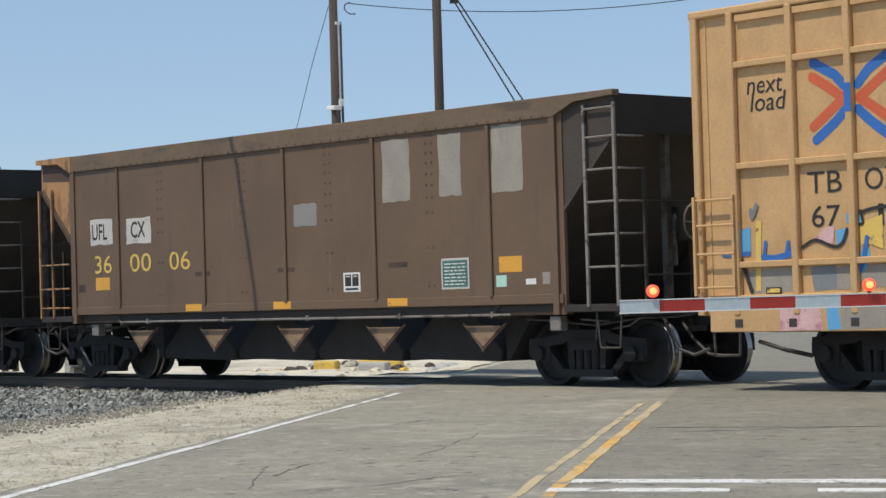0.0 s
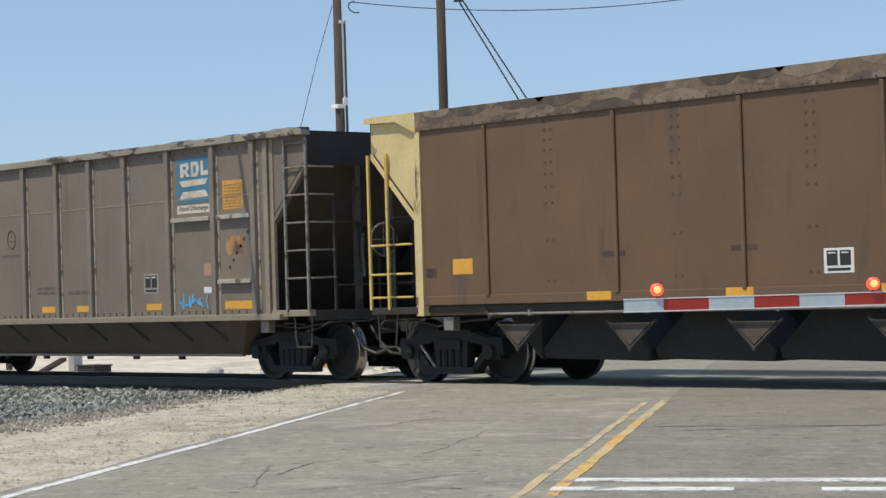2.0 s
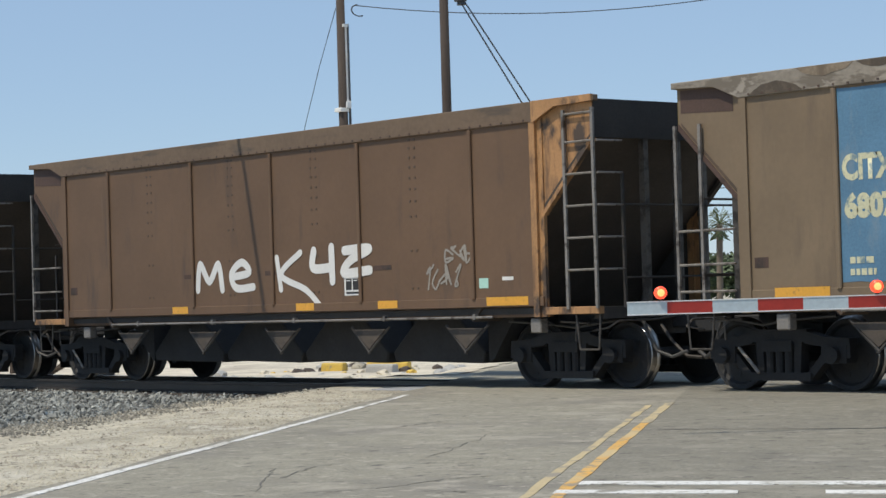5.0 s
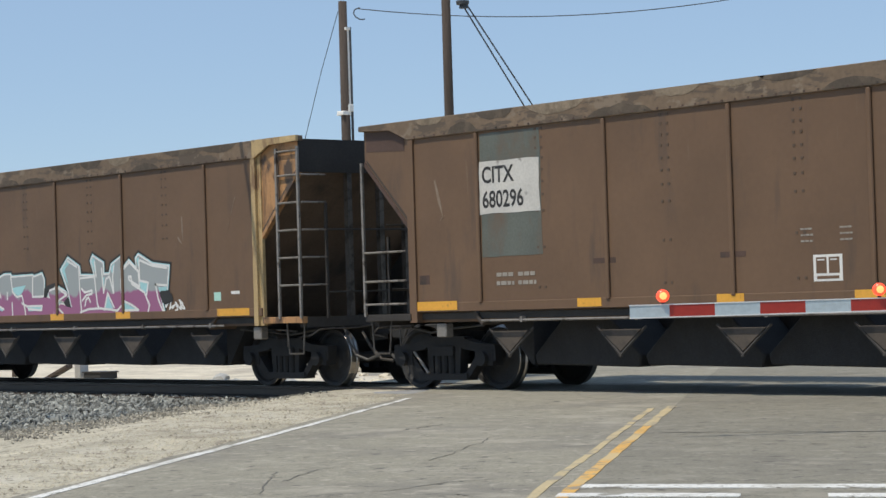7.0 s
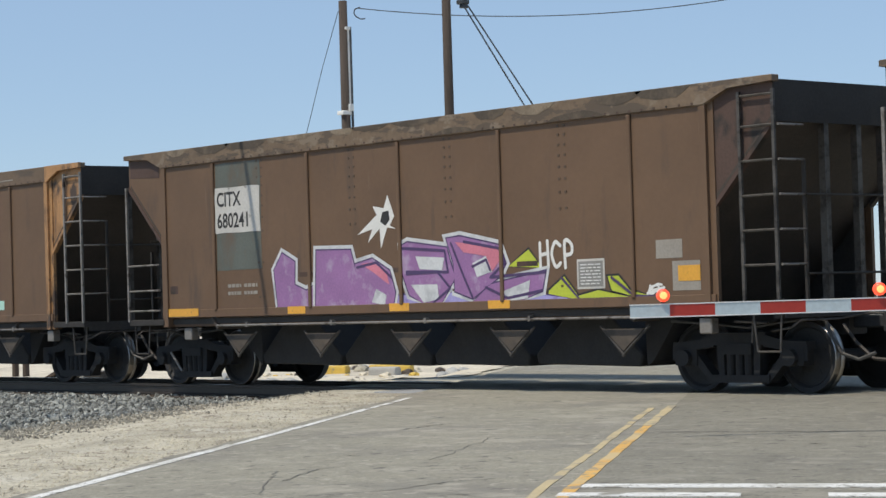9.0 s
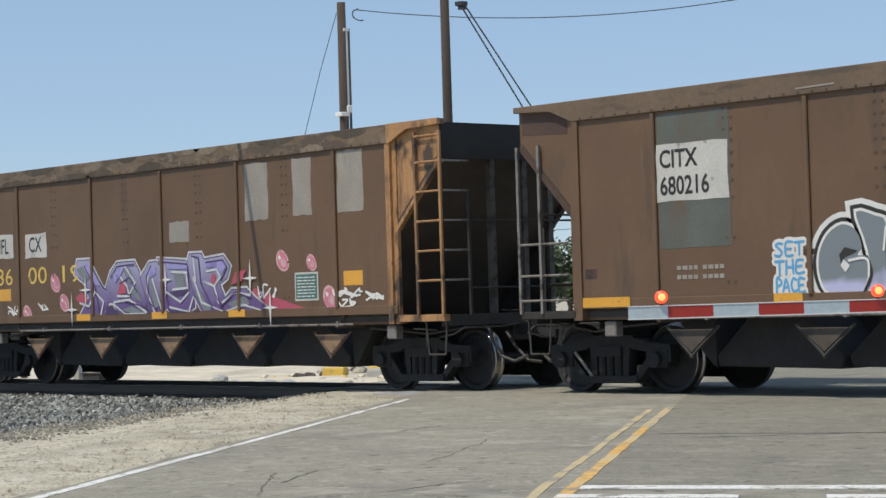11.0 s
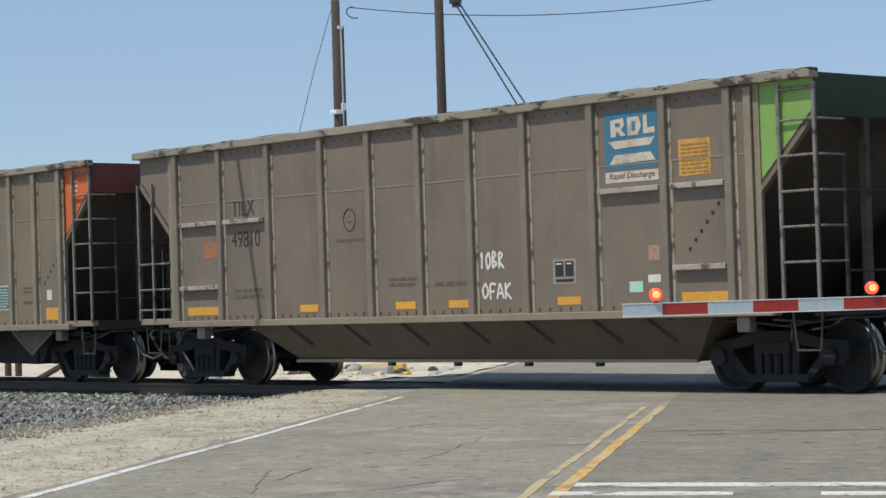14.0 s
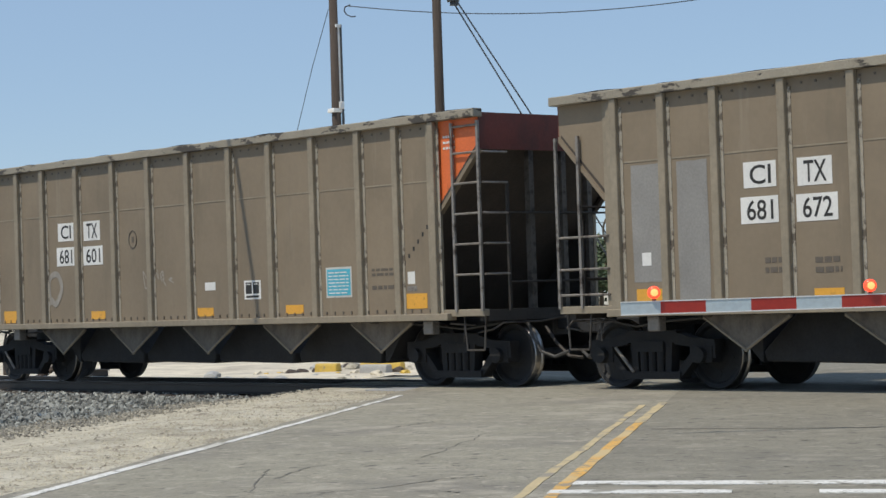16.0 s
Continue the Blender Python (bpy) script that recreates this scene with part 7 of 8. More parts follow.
patch("reflector", 12.30, 13.15, 1.17, 1.29, M["reflect"], c5, y=-1.616, label="orange reflective strip")
patch("label_plate", 12.14, 12.33, 1.42, 1.56, M["mint"], c5, label="pale mint sticker")
patch("label_plate", 12.62, 12.85, 1.52, 1.57, M["clean"], c5, label="small white label")
vent_marks(c5)


def stencilled(car, mark, number, worn):
    patch("painted_panel", 2.66, 3.88, 1.9, 3.63, M["slate"], car, label="slate green painted panel", ragged=0.01)
    p = patch("number_patch", 2.64, 3.86, 2.50, 3.24, M["white"], car, y=-1.604, label="dirty white number patch", ragged=0.012)
    lettering("reporting_mark", mark, 2.70, 3.36, 2.93, 3.17, M["ink"], car, label="black lettering", y=-1.609, offset=0.022)
    lettering("car_number", number, 2.70, 3.54, 2.58, 2.83, M["ink"], car, label="black number", y=-1.609, offset=0.02)
    for x in (2.94, 3.38):
        bars("small_print", x, x + 0.36, 1.50, 1.74, 2, M["grey_patch"], car, y=-1.601, seed=int(number[-2:]), fill=0.45)
    patch("reflector", 1.20, 2.10, 1.17, 1.30, M["reflect"], car, y=-1.616, label="orange reflective strip")
    reflectors(car, (4.54, 7.03, 9.2))
    vent_marks(car)


# sixth to ninth: brown hoppers with stencilled number patches
c6 = brown_hopper(-114.46, "brown steel coal hopper with dirty white number patch", dict(cap_r=M["tan"], gusset_r=M["tan"], post_r=M["tan"], edge=M["tan"], body=M["brown"], chute=M["chute"]))
stencilled(c6, "CITX", "680296", 0)
scrapes(c6, ((1.66, 3.04, 0.18, 0.55), (1.86, 2.52, -0.1, 0.06)))
stencil(c6, 8.58, 9.02, 1.40, 1.72, M["clean"], M["brown"])
for x in (8.40, 9.0):
    bars("small_print", x, x + 0.2, 1.88, 2.10, 3, M["grey_patch"], c6, seed=6, fill=0.3)
small_labels(c6, 12.14, 1.42)
patch("reflector", 12.30, 13.15, 1.17, 1.29, M["reflect"], c6, y=-1.616, label="orange reflective strip")
c7 = brown_hopper(-130.50, "brown steel coal hopper with large mint and magenta sprayed letters", dict(cap_r=M["straw"], gusset_r=M["tan"], post_r=M["straw"], end=M["end_brown"], edge=M["tan"], body=M["brown"], chute=M["chute"], step=M["tan"]), (2.63, 5.08, 7.27, 9.44, 11.95))
stencilled(c7, "CITX", "680290", 0)
cut_letters(c7, [
    [(6.95, 1.71), (7.27, 1.76), (7.66, 1.63), (7.50, 1.50), (7.33, 1.53), (7.25, 1.43), (7.43, 1.27), (7.15, 1.26), (7.00, 1.59)],
    [(2.82, 1.41), (3.26, 1.54), (3.51, 1.71), (3.94, 1.91), (4.27, 2.00), (4.39, 1.89), (4.36, 1.61), (4.43, 1.61), (4.48, 1.94), (4.56, 2.01), (5.05, 1.90), (5.11, 1.95), (5.39, 2.03), (5.62, 2.03), (5.66, 1.98), (6.42, 1.99), (6.46, 1.96), (6.74, 2.01), (6.81, 1.91), (6.79, 1.61), (7.00, 1.57), (7.12, 1.49), (7.12, 1.26), (3.11, 1.26), (3.01, 1.28)],
    [(7.43, 2.07), (7.66, 2.26), (8.02, 2.10), (8.05, 1.94), (8.55, 1.93), (8.43, 2.20), (8.49, 2.27), (8.81, 2.14), (8.81, 1.94), (9.02, 1.94), (9.09, 2.10), (9.40, 2.23), (9.41, 2.01), (9.64, 2.15), (9.88, 2.01), (9.87, 2.19), (9.94, 2.24), (10.36, 2.07), (10.84, 2.02), (10.78, 1.67), (10.53, 1.69), (10.67, 1.26), (10.50, 1.26), (10.15, 1.26), (7.47, 1.26), (7.43, 1.26), (7.27, 1.41), (7.38, 1.46), (7.76, 1.39), (7.64, 1.72)],
], M["split"], [(0.085, M["ink"]), (0.045, M["aqua"]), (0.030, M["clean"])], label="angular grey and magenta spray-painted letters")
for pts in ([(7.47, 1.48), (7.63, 1.59), (7.74, 1.39), (7.58, 1.41)], [(4.82, 1.64), (5.08, 1.60), (5.04, 1.44), (4.84, 1.47)], [(5.77, 1.73), (5.90, 1.72), (5.83, 1.64)], [(6.32, 1.40), (6.64, 1.41), (6.58, 1.37), (6.35, 1.36)], [(10.55, 1.60), (10.80, 1.63), (10.93, 1.56), (10.97, 1.45), (10.75, 1.39), (10.64, 1.42)], [(6.82, 1.75), (6.98, 1.81), (7.24, 1.85), (7.15, 1.75), (6.95, 1.67), (6.89, 1.58), (6.81, 1.60)],):
    part("graffiti_counter", lambda bm: flat(bm, pts, 1.262), M["ink"], c7, at=(0, -1.6112, 0))
for pts in ([(8.76, 1.91), (8.86, 1.90), (8.82, 1.66)], [(8.85, 1.35), (8.95, 1.59), (9.11, 1.35)], [(9.45, 1.45), (9.87, 1.32), (9.46, 1.32)], [(9.97, 1.79), (10.22, 1.76), (10.15, 1.59), (9.99, 1.68)], [(7.43, 2.07), (7.66, 2.25), (7.74, 2.20), (7.55, 2.07), (7.66, 1.78)], [(8.44, 2.20), (8.50, 2.26), (8.57, 2.21), (8.56, 1.98)], [(9.07, 2.01), (9.11, 2.10), (9.20, 2.13), (9.15, 1.92)], [(9.87, 2.18), (9.95, 2.22), (9.98, 2.15), (9.96, 2.01)], [(10.53, 1.68), (10.79, 1.69), (10.76, 1.62), (10.55, 1.62)], [(5.68, 1.79), (6.18, 1.83), (6.05, 1.70), (5.91, 1.62), (5.74, 1.71)], [(3.86, 1.57), (4.34, 1.60), (4.31, 1.55), (3.92, 1.52)], [(3.92, 1.41), (4.20, 1.41), (4.11, 1.34), (3.91, 1.32)], [(5.18, 1.45), (5.35, 1.40), (5.32, 1.36), (5.18, 1.39)], [(6.20, 1.44), (6.71, 1.44), (6.73, 1.39), (6.66, 1.35), (6.25, 1.35)], [(3.25, 1.30), (3.49, 1.34), (3.78, 1.26), (3.38, 1.26)],):
    part("graffiti_counter", lambda bm: flat(bm, pts, 1.262), M["aqua"], c7, at=(0, -1.6118, 0))
for pts in ([(8.02, 2.10), (8.04, 1.71), (8.08, 1.30)], [(8.05, 1.90), (8.53, 1.92), (8.61, 1.43), (8.66, 1.36)], [(8.05, 1.30), (8.29, 1.35), (8.65, 1.36)], [(8.10, 1.72), (8.20, 1.65), (8.44, 1.68), (8.44, 1.62), (8.25, 1.60), (8.12, 1.51)], [(8.20, 1.42), (8.24, 1.52), (8.32, 1.56), (8.38, 1.48)], [(8.55, 2.18), (8.59, 1.92)], [(8.77, 2.06), (8.82, 1.63), (8.91, 1.87), (9.02, 1.91), (9.14, 1.62), (9.12, 1.90), (9.17, 2.08)], [(9.40, 2.19), (9.38, 1.74), (9.41, 1.41), (9.24, 1.31), (9.06, 1.33), (8.68, 1.36)], [(8.83, 1.33), (8.95, 1.62), (9.14, 1.37)], [(9.41, 1.99), (9.66, 2.13), (9.93, 1.97), (9.96, 1.71), (9.64, 1.83), (9.63, 1.89), (9.70, 1.89), (9.72, 1.76), (10.10, 1.61), (10.25, 1.39), (10.20, 1.26)], [(9.42, 1.48), (9.71, 1.40), (9.91, 1.31), (9.46, 1.31)], [(9.96, 2.15), (9.97, 1.81), (10.23, 1.77), (10.17, 1.57)], [(10.45, 1.73), (10.52, 1.49), (10.66, 1.26)], [(10.45, 1.73), (10.79, 1.71)], [(7.66, 2.22), (7.95, 2.11)], [(9.98, 2.16), (10.37, 2.05), (10.80, 2.00)],):
    part("graffiti_stroke", lambda bm: strokes(bm, [(0.020, pts)], 0.0, sharp=True), M["clean"], c7, at=(0, -1.6124, 0))
for pts in ([(4.36, 1.91), (4.36, 1.61), (3.79, 1.58), (3.40, 1.54), (3.26, 1.57)], [(4.45, 1.60), (4.49, 1.95)], [(5.12, 1.93), (5.14, 1.48), (5.36, 1.40)], [(5.64, 1.99), (5.70, 1.71), (5.85, 1.62), (6.03, 1.64), (6.13, 1.38), (6.15, 1.26)], [(6.43, 1.96), (6.41, 1.61), (6.79, 1.61)], [(6.02, 1.50), (6.20, 1.44), (6.74, 1.44), (6.71, 1.36), (6.25, 1.39)], [(4.63, 1.62), (4.82, 1.61), (4.75, 1.49), (4.87, 1.32)], [(3.82, 1.50), (4.20, 1.42), (4.17, 1.34), (3.85, 1.30), (3.84, 1.51)], [(2.88, 1.43), (3.25, 1.32), (3.31, 1.26)], [(5.67, 1.51), (5.68, 1.26)], [(5.22, 1.72), (5.26, 1.62)], [(5.50, 1.71), (5.50, 1.58)], [(4.52, 1.26), (4.68, 1.31)], [(7.01, 1.71), (7.27, 1.76), (7.59, 1.62), (7.33, 1.53), (7.25, 1.41), (7.46, 1.29)],):
    part("graffiti_stroke", lambda bm: strokes(bm, [(0.020, pts)], 0.0, sharp=True), M["clean"], c7, at=(0, -1.6124, 0))
scribble(c7, 10.75, 11.3, 1.28, 1.46, M["clean"])
scribble(c7, 2.95, 3.3, 1.30, 1.46, M["clean"])
scrapes(c7, ((12.78, 3.08, -0.22, 0.55), (11.25, 2.84, 0.04, 0.44), (11.12, 2.50, 0.14, 0.12)))
patch("label_plate", 12.14, 12.33, 1.42, 1.56, M["mint"], c7, label="pale mint sticker")
patch("label_plate", 12.62, 12.85, 1.52, 1.57, M["clean"], c7, label="small white label")
patch("reflector", 12.24, 13.12, 1.17, 1.29, M["reflect"], c7, y=-1.616, label="orange reflective strip")
c8 = brown_hopper(-146.62, "brown steel coal hopper with violet and lime sprayed letters", dict(ladder_r=M["grab_mid"], gusset_r=M["rust"], edge=M["rust"], body=M["brown"], chute=M["chute"]))
stencilled(c8, "CITX", "680241", 0)
LIME = ([(9.63, 1.75), (10.04, 1.97), (10.31, 1.71)], [(10.42, 1.39), (10.73, 1.58), (10.99, 1.31), (11.37, 1.38), (12.03, 1.26), (10.67, 1.26), (10.41, 1.26)], [(11.55, 1.56), (11.75, 1.56), (11.96, 1.36), (12.44, 1.26), (12.11, 1.26), (11.62, 1.37)],)
VIOLET = ([(4.28, 1.262), (4.20, 1.86), (4.42, 2.12), (4.74, 1.98), (4.72, 1.62), (5.02, 1.52), (5.22, 1.60), (5.20, 1.262)], [(7.32, 2.12), (7.47, 2.17), (8.34, 2.06), (8.42, 1.83), (8.51, 1.63), (8.20, 1.26), (7.81, 1.26), (7.49, 1.40), (7.34, 1.71)], [(8.34, 2.19), (8.63, 2.21), (9.10, 2.12), (9.46, 2.05), (9.58, 1.80), (9.44, 1.61), (9.16, 1.47), (8.87, 1.32), (8.50, 1.43), (8.48, 1.83)], [(8.86, 1.26), (9.25, 1.51), (10.38, 1.67), (10.30, 1.40), (9.87, 1.26)], [(6.24, 1.89), (6.65, 1.96), (7.05, 1.77), (7.17, 1.45), (7.12, 1.26), (6.30, 1.26)], [(5.30, 2.13), (6.14, 2.11), (6.29, 1.68), (6.30, 1.26), (5.25, 1.26)],)
ROSE = ([(8.53, 2.13), (8.91, 2.10), (9.42, 2.03), (9.49, 1.86), (9.30, 1.69), (9.18, 1.91), (8.71, 1.98)], [(6.38, 1.89), (6.65, 1.91), (6.98, 1.75), (7.04, 1.56), (6.74, 1.72)],)
LILAC = ([(7.65, 1.96), (8.29, 1.92), (8.23, 1.74), (7.74, 1.77)], [(8.89, 1.82), (9.18, 1.91), (9.30, 1.69), (8.98, 1.62)], [(9.52, 1.41), (10.07, 1.55), (10.01, 1.30), (9.60, 1.26)], [(7.53, 1.55), (8.12, 1.54), (8.15, 1.33), (7.81, 1.28)], [(6.73, 1.51), (6.97, 1.41), (6.92, 1.26), (6.62, 1.31)],)
INK = ([(7.36, 2.09), (8.30, 2.02), (8.36, 1.71), (7.44, 1.74)], [(7.44, 1.71), (8.13, 1.72), (8.40, 1.48), (8.01, 1.26)], [(8.44, 2.12), (8.70, 1.63), (8.87, 1.34)], [(8.72, 2.13), (9.50, 2.00), (9.56, 1.80), (9.26, 1.61), (10.38, 1.65)], [(9.16, 1.47), (9.61, 1.31), (10.30, 1.40)], [(6.29, 1.84), (6.75, 1.90), (7.10, 1.66)], [(8.89, 1.77), (9.18, 1.86), (9.26, 1.71)], [(10.69, 1.56), (11.02, 1.26), (11.86, 1.26)], [(11.63, 1.54), (12.04, 1.29), (12.49, 1.26)],)
STAR = ([(6.69, 2.74), (6.95, 2.70), (7.04, 2.89), (7.13, 2.70), (7.19, 2.57), (7.08, 2.44), (7.22, 2.38), (7.02, 2.41), (6.86, 2.10), (6.84, 2.40), (6.56, 2.20), (6.67, 2.40), (6.32, 2.33), (6.62, 2.51), (6.78, 2.61)],)
for pts in LIME:
    part("spray_patch", lambda bm: flat(bm, grown(pts, 0.03), 1.262), M["ink"], c8, at=(0, -1.6012, 0))
    part("spray_patch", lambda bm: flat(bm, pts, 1.262), M["lime"], c8, label="lime green sprayed flames", at=(0, -1.6018, 0))
cut_letters(c8, [[(5.9, 1.262), (6.3, 1.34), (7.12, 1.40), (8.68, 1.42), (10.15, 1.36), (10.93, 1.27)]], M["lilac"], [(0.03, M["violet_dark"])], y=-1.6022, label="blue violet sprayed base of the letters")
cut_letters(c8, list(VIOLET), M["mauve"], [(0.075, M["silver"]), (0.022, M["violet_dark"])], y=-1.6040, label="violet and silver spray-painted letters")
for mat, y, shapes in (("pink", -1.6110, ROSE), ("silver", -1.6116, LILAC)):
    for pts in shapes:
        part("graffiti_counter", lambda bm: flat(bm, pts, 1.262), M[mat], c8, at=(0, y, 0))
for pts in INK:
    part("graffiti_stroke", lambda bm: strokes(bm, [(0.020, pts)], 0.0, sharp=True), M["violet_dark"], c8, at=(0, -1.6122, 0))
for pts in STAR:
    star = part("spray_star", lambda bm: flat(bm, pts, 1.262), M["clean"], c8, label="white sprayed starburst", at=(0, -1.6040, 0))
part("star_heart", lambda bm: prism(bm, [(6.86, 2.50), (6.98, 2.44), (7.08, 2.52), (7.06, 2.66), (6.92, 2.64)], -0.003, 0.0), M["ink"], star)
hand(c8, "HCP", 10.25, 10.95, 1.72, 2.06, M["clean"], r=0.026)
placard(c8, 10.98, 11.50, 1.40, 1.80, M["dull_patch"])
patch("painted_patch", 12.44, 12.90, 1.76, 2.00, M["grey_patch"], c8, label="pale painted-out square")
patch("painted_patch", 12.72, 13.20, 1.34, 1.72, M["grey_patch"], c8, label="pale painted-out square")
patch("reflector", 12.82, 13.20, 1.46, 1.66, M["reflect"], c8, y=-1.604, label="orange reflective square")
scribble(c8, 12.28, 12.52, 1.28, 1.44, M["clean"])
c9 = brown_hopper(-162.57, "brown steel coal hopper with large grey and lilac sprayed letters", dict(two_rails=True, cap_r=M["tan"], gusset_r=M["tan"], post_r=M["tan"], edge=M["tan"], body=M["brown"], chord=M["chord_plain"], chute=M["chute"]))
stencilled(c9, "CITX", "680216", 0)
cut_letters(c9, [rounded(p, 3) for p in (
    [(5.26, 1.75), (5.39, 1.97), (5.61, 2.08), (5.81, 2.01), (5.90, 1.81), (5.83, 1.71), (5.97, 1.69), (6.02, 1.53), (5.96, 1.30), (5.77, 1.26), (5.54, 1.26), (5.34, 1.31), (5.25, 1.51)],
    [(6.92, 1.90), (7.02, 2.12), (7.11, 2.26), (7.27, 2.29), (7.39, 2.26), (7.50, 1.95), (7.75, 1.49), (7.95, 1.26), (7.68, 1.26), (6.86, 1.26), (6.99, 1.51)],
    [(5.83, 2.22), (6.11, 2.16), (6.26, 2.06), (6.22, 1.53), (6.06, 1.49), (5.98, 1.77), (5.93, 1.93)],
    [(6.28, 2.04), (6.51, 2.13), (6.74, 2.06), (6.92, 1.86), (6.99, 1.58), (6.89, 1.36), (6.75, 1.26), (6.01, 1.26), (6.06, 1.53), (6.23, 1.76)],
    [(7.98, 1.89), (8.07, 2.04), (8.25, 2.06), (8.31, 2.01), (8.28, 1.86), (8.45, 1.73), (8.59, 1.54), (8.79, 1.41), (8.99, 1.42), (9.12, 1.54), (9.00, 1.67), (9.04, 1.82), (9.21, 1.84), (9.40, 1.75), (9.51, 1.51), (9.50, 1.33), (9.42, 1.26), (8.47, 1.26), (8.28, 1.40), (8.13, 1.55), (7.99, 1.52), (7.95, 1.71)],
    [(7.52, 2.24), (7.68, 2.31), (7.87, 2.28), (7.91, 2.09), (7.92, 1.71), (7.96, 1.48), (8.06, 1.26), (7.93, 1.26), (7.75, 1.49), (7.58, 1.95)],
)], M["oak"], [(0.15, M["clean"]), (0.085, M["ink"]), (0.035, M["clean"])], y=-1.602, label="grey and lilac spray-painted letters")
for mat, pts in ((M["ink"], [(5.84, 1.76), (5.64, 1.69), (5.59, 1.61), (5.56, 1.72), (5.65, 1.81)]), (M["ink"], [(7.16, 1.48), (7.36, 1.50), (7.38, 1.41), (7.21, 1.40)]), (M["ink"], [(7.99, 1.42), (8.17, 1.45), (8.47, 1.26), (8.24, 1.26), (8.06, 1.33)]), (M["ink"], [(8.78, 1.65), (9.06, 1.67), (9.11, 1.52), (8.99, 1.43), (8.85, 1.49)]), (M["ink"], [(7.22, 1.79), (7.32, 1.79), (7.34, 1.68), (7.22, 1.66)]), (M["clean"], [(5.62, 1.67), (5.72, 1.59), (5.65, 1.51), (5.58, 1.59)]), (M["clean"], [(7.16, 1.39), (7.36, 1.39), (7.40, 1.26), (7.15, 1.26)]), (M["clean"], [(8.88, 1.55), (8.98, 1.56), (9.01, 1.50), (8.91, 1.47)]),):
    part("graffiti_counter", lambda bm: flat(bm, pts, 1.262), mat, c9, at=(0, -1.6125, 0))
for r, mat, y, pts in ((0.022, M["ink"], -1.6131, [(6.26, 1.54), (6.55, 1.62), (6.83, 1.69), (6.80, 1.47), (6.54, 1.44)]), (0.022, M["ink"], -1.6131, [(6.27, 2.00), (6.27, 1.57)]), (0.022, M["ink"], -1.6131, [(6.01, 1.26), (6.42, 1.26), (6.70, 1.27)]), (0.022, M["ink"], -1.6131, [(7.26, 1.90), (7.15, 1.47)]), (0.022, M["ink"], -1.6131, [(5.97, 1.68), (6.03, 1.49), (5.93, 1.28)]), (0.022, M["ink"], -1.6131, [(7.98, 1.44), (8.16, 1.54), (8.32, 1.32)]), (0.016, M["clean"], -1.6137, [(6.29, 1.51), (6.57, 1.54)]), (0.016, M["clean"], -1.6137, [(6.36, 2.06), (6.57, 2.08), (6.77, 1.98)]), (0.016, M["clean"], -1.6137, [(7.28, 1.88), (7.19, 1.50)]), (0.016, M["clean"], -1.6137, [(6.26, 2.02), (6.22, 1.76)]), (0.016, M["clean"], -1.6137, [(8.29, 1.83), (8.47, 1.65), (8.64, 1.46), (8.89, 1.38), (9.11, 1.47)]), (0.016, M["clean"], -1.6137, [(8.04, 2.00), (8.25, 2.02)]), (0.016, M["clean"], -1.6137, [(5.71, 1.65), (5.97, 1.66), (5.99, 1.46)]), (0.016, M["clean"], -1.6137, [(6.32, 1.26), (6.70, 1.26)]), (0.016, M["clean"], -1.6137, [(7.31, 1.84), (7.36, 1.50)]),):
    part("graffiti_stroke", lambda bm: strokes(bm, [(r, pts)], 0.0), mat, c9, at=(0, y, 0))
for i, word in enumerate(("PACE", "THE", "SET")):
    hand(c9, word, 4.56, 5.04, 1.30 + i * 0.22, 1.46 + i * 0.22, M["clean"], -1.603, 0.058, "white backing of sprayed words")
    hand(c9, word, 4.56, 5.04, 1.30 + i * 0.22, 1.46 + i * 0.22, M["skyblue"], -1.607, 0.016, "blue and white sprayed words")
hand(c9, "LUSH", 8.30, 8.90, 2.15, 2.33, M["clean"])
for i, word in enumerate(("LANK", "ONE", "KEEN")):
    hand(c9, word, 10.56, 11.28, 1.28 + i * 0.25, 1.48 + i * 0.25, M["ink"])
scribble(c9, 9.60, 9.74, 1.28, 1.52, M["clean"])
patch("label_plate", 11.5, 11.71, 1.38, 1.55, M["mint"], c9, label="pale mint sticker")
bars("small_print", 8.0, 8.6, 1.80, 2.04, 3, M["grey_patch"], c9, seed=9, fill=0.3)
part("scrape", lambda bm: [prism(bm, [(x, z), (x + w, z + 0.01), (x + w, z + 0.03), (x, z + 0.018)], -1.646, -1.640) for x, z, w in ((5.0, 3.74, 0.6), (6.6, 3.78, 0.8), (6.9, 3.82, 0.7), (11.5, 3.76, 0.7))], M["grey_patch"], c9, label="pale scrapes on the chord")
# tenth: umber car with yellow numbers, sprayed
part("graffiti_frame", lambda bm: strokes(bm, [(0.014, [(10.52, 1.28), (10.46, 2.03)]), (0.014, [(10.46, 2.03), (11.3, 2.0)]), (0.014, [(11.3, 2.0), (11.42, 1.28)])], 0.0), M["ink"], c9, at=(0, -1.605, 0))
c10 = brown_hopper(-178.66, "brown steel coal hopper with yellow numbers and violet sprayed letters", dict(cap_r=M["tan"], gusset_r=M["tan"], post_r=M["tan"], ladder_r=M["tan"], edge=M["tan"], body=M["brown"], chute=M["chute_tan"], step=M["tan"]))
fleet_number(c10, ("36", "00"), "19", False)
patch("painted_patch", 0.68, 0.96, 3.12, 3.44, M["tan"], c10, y=-1.566, label="small orange square", ragged=0.01)
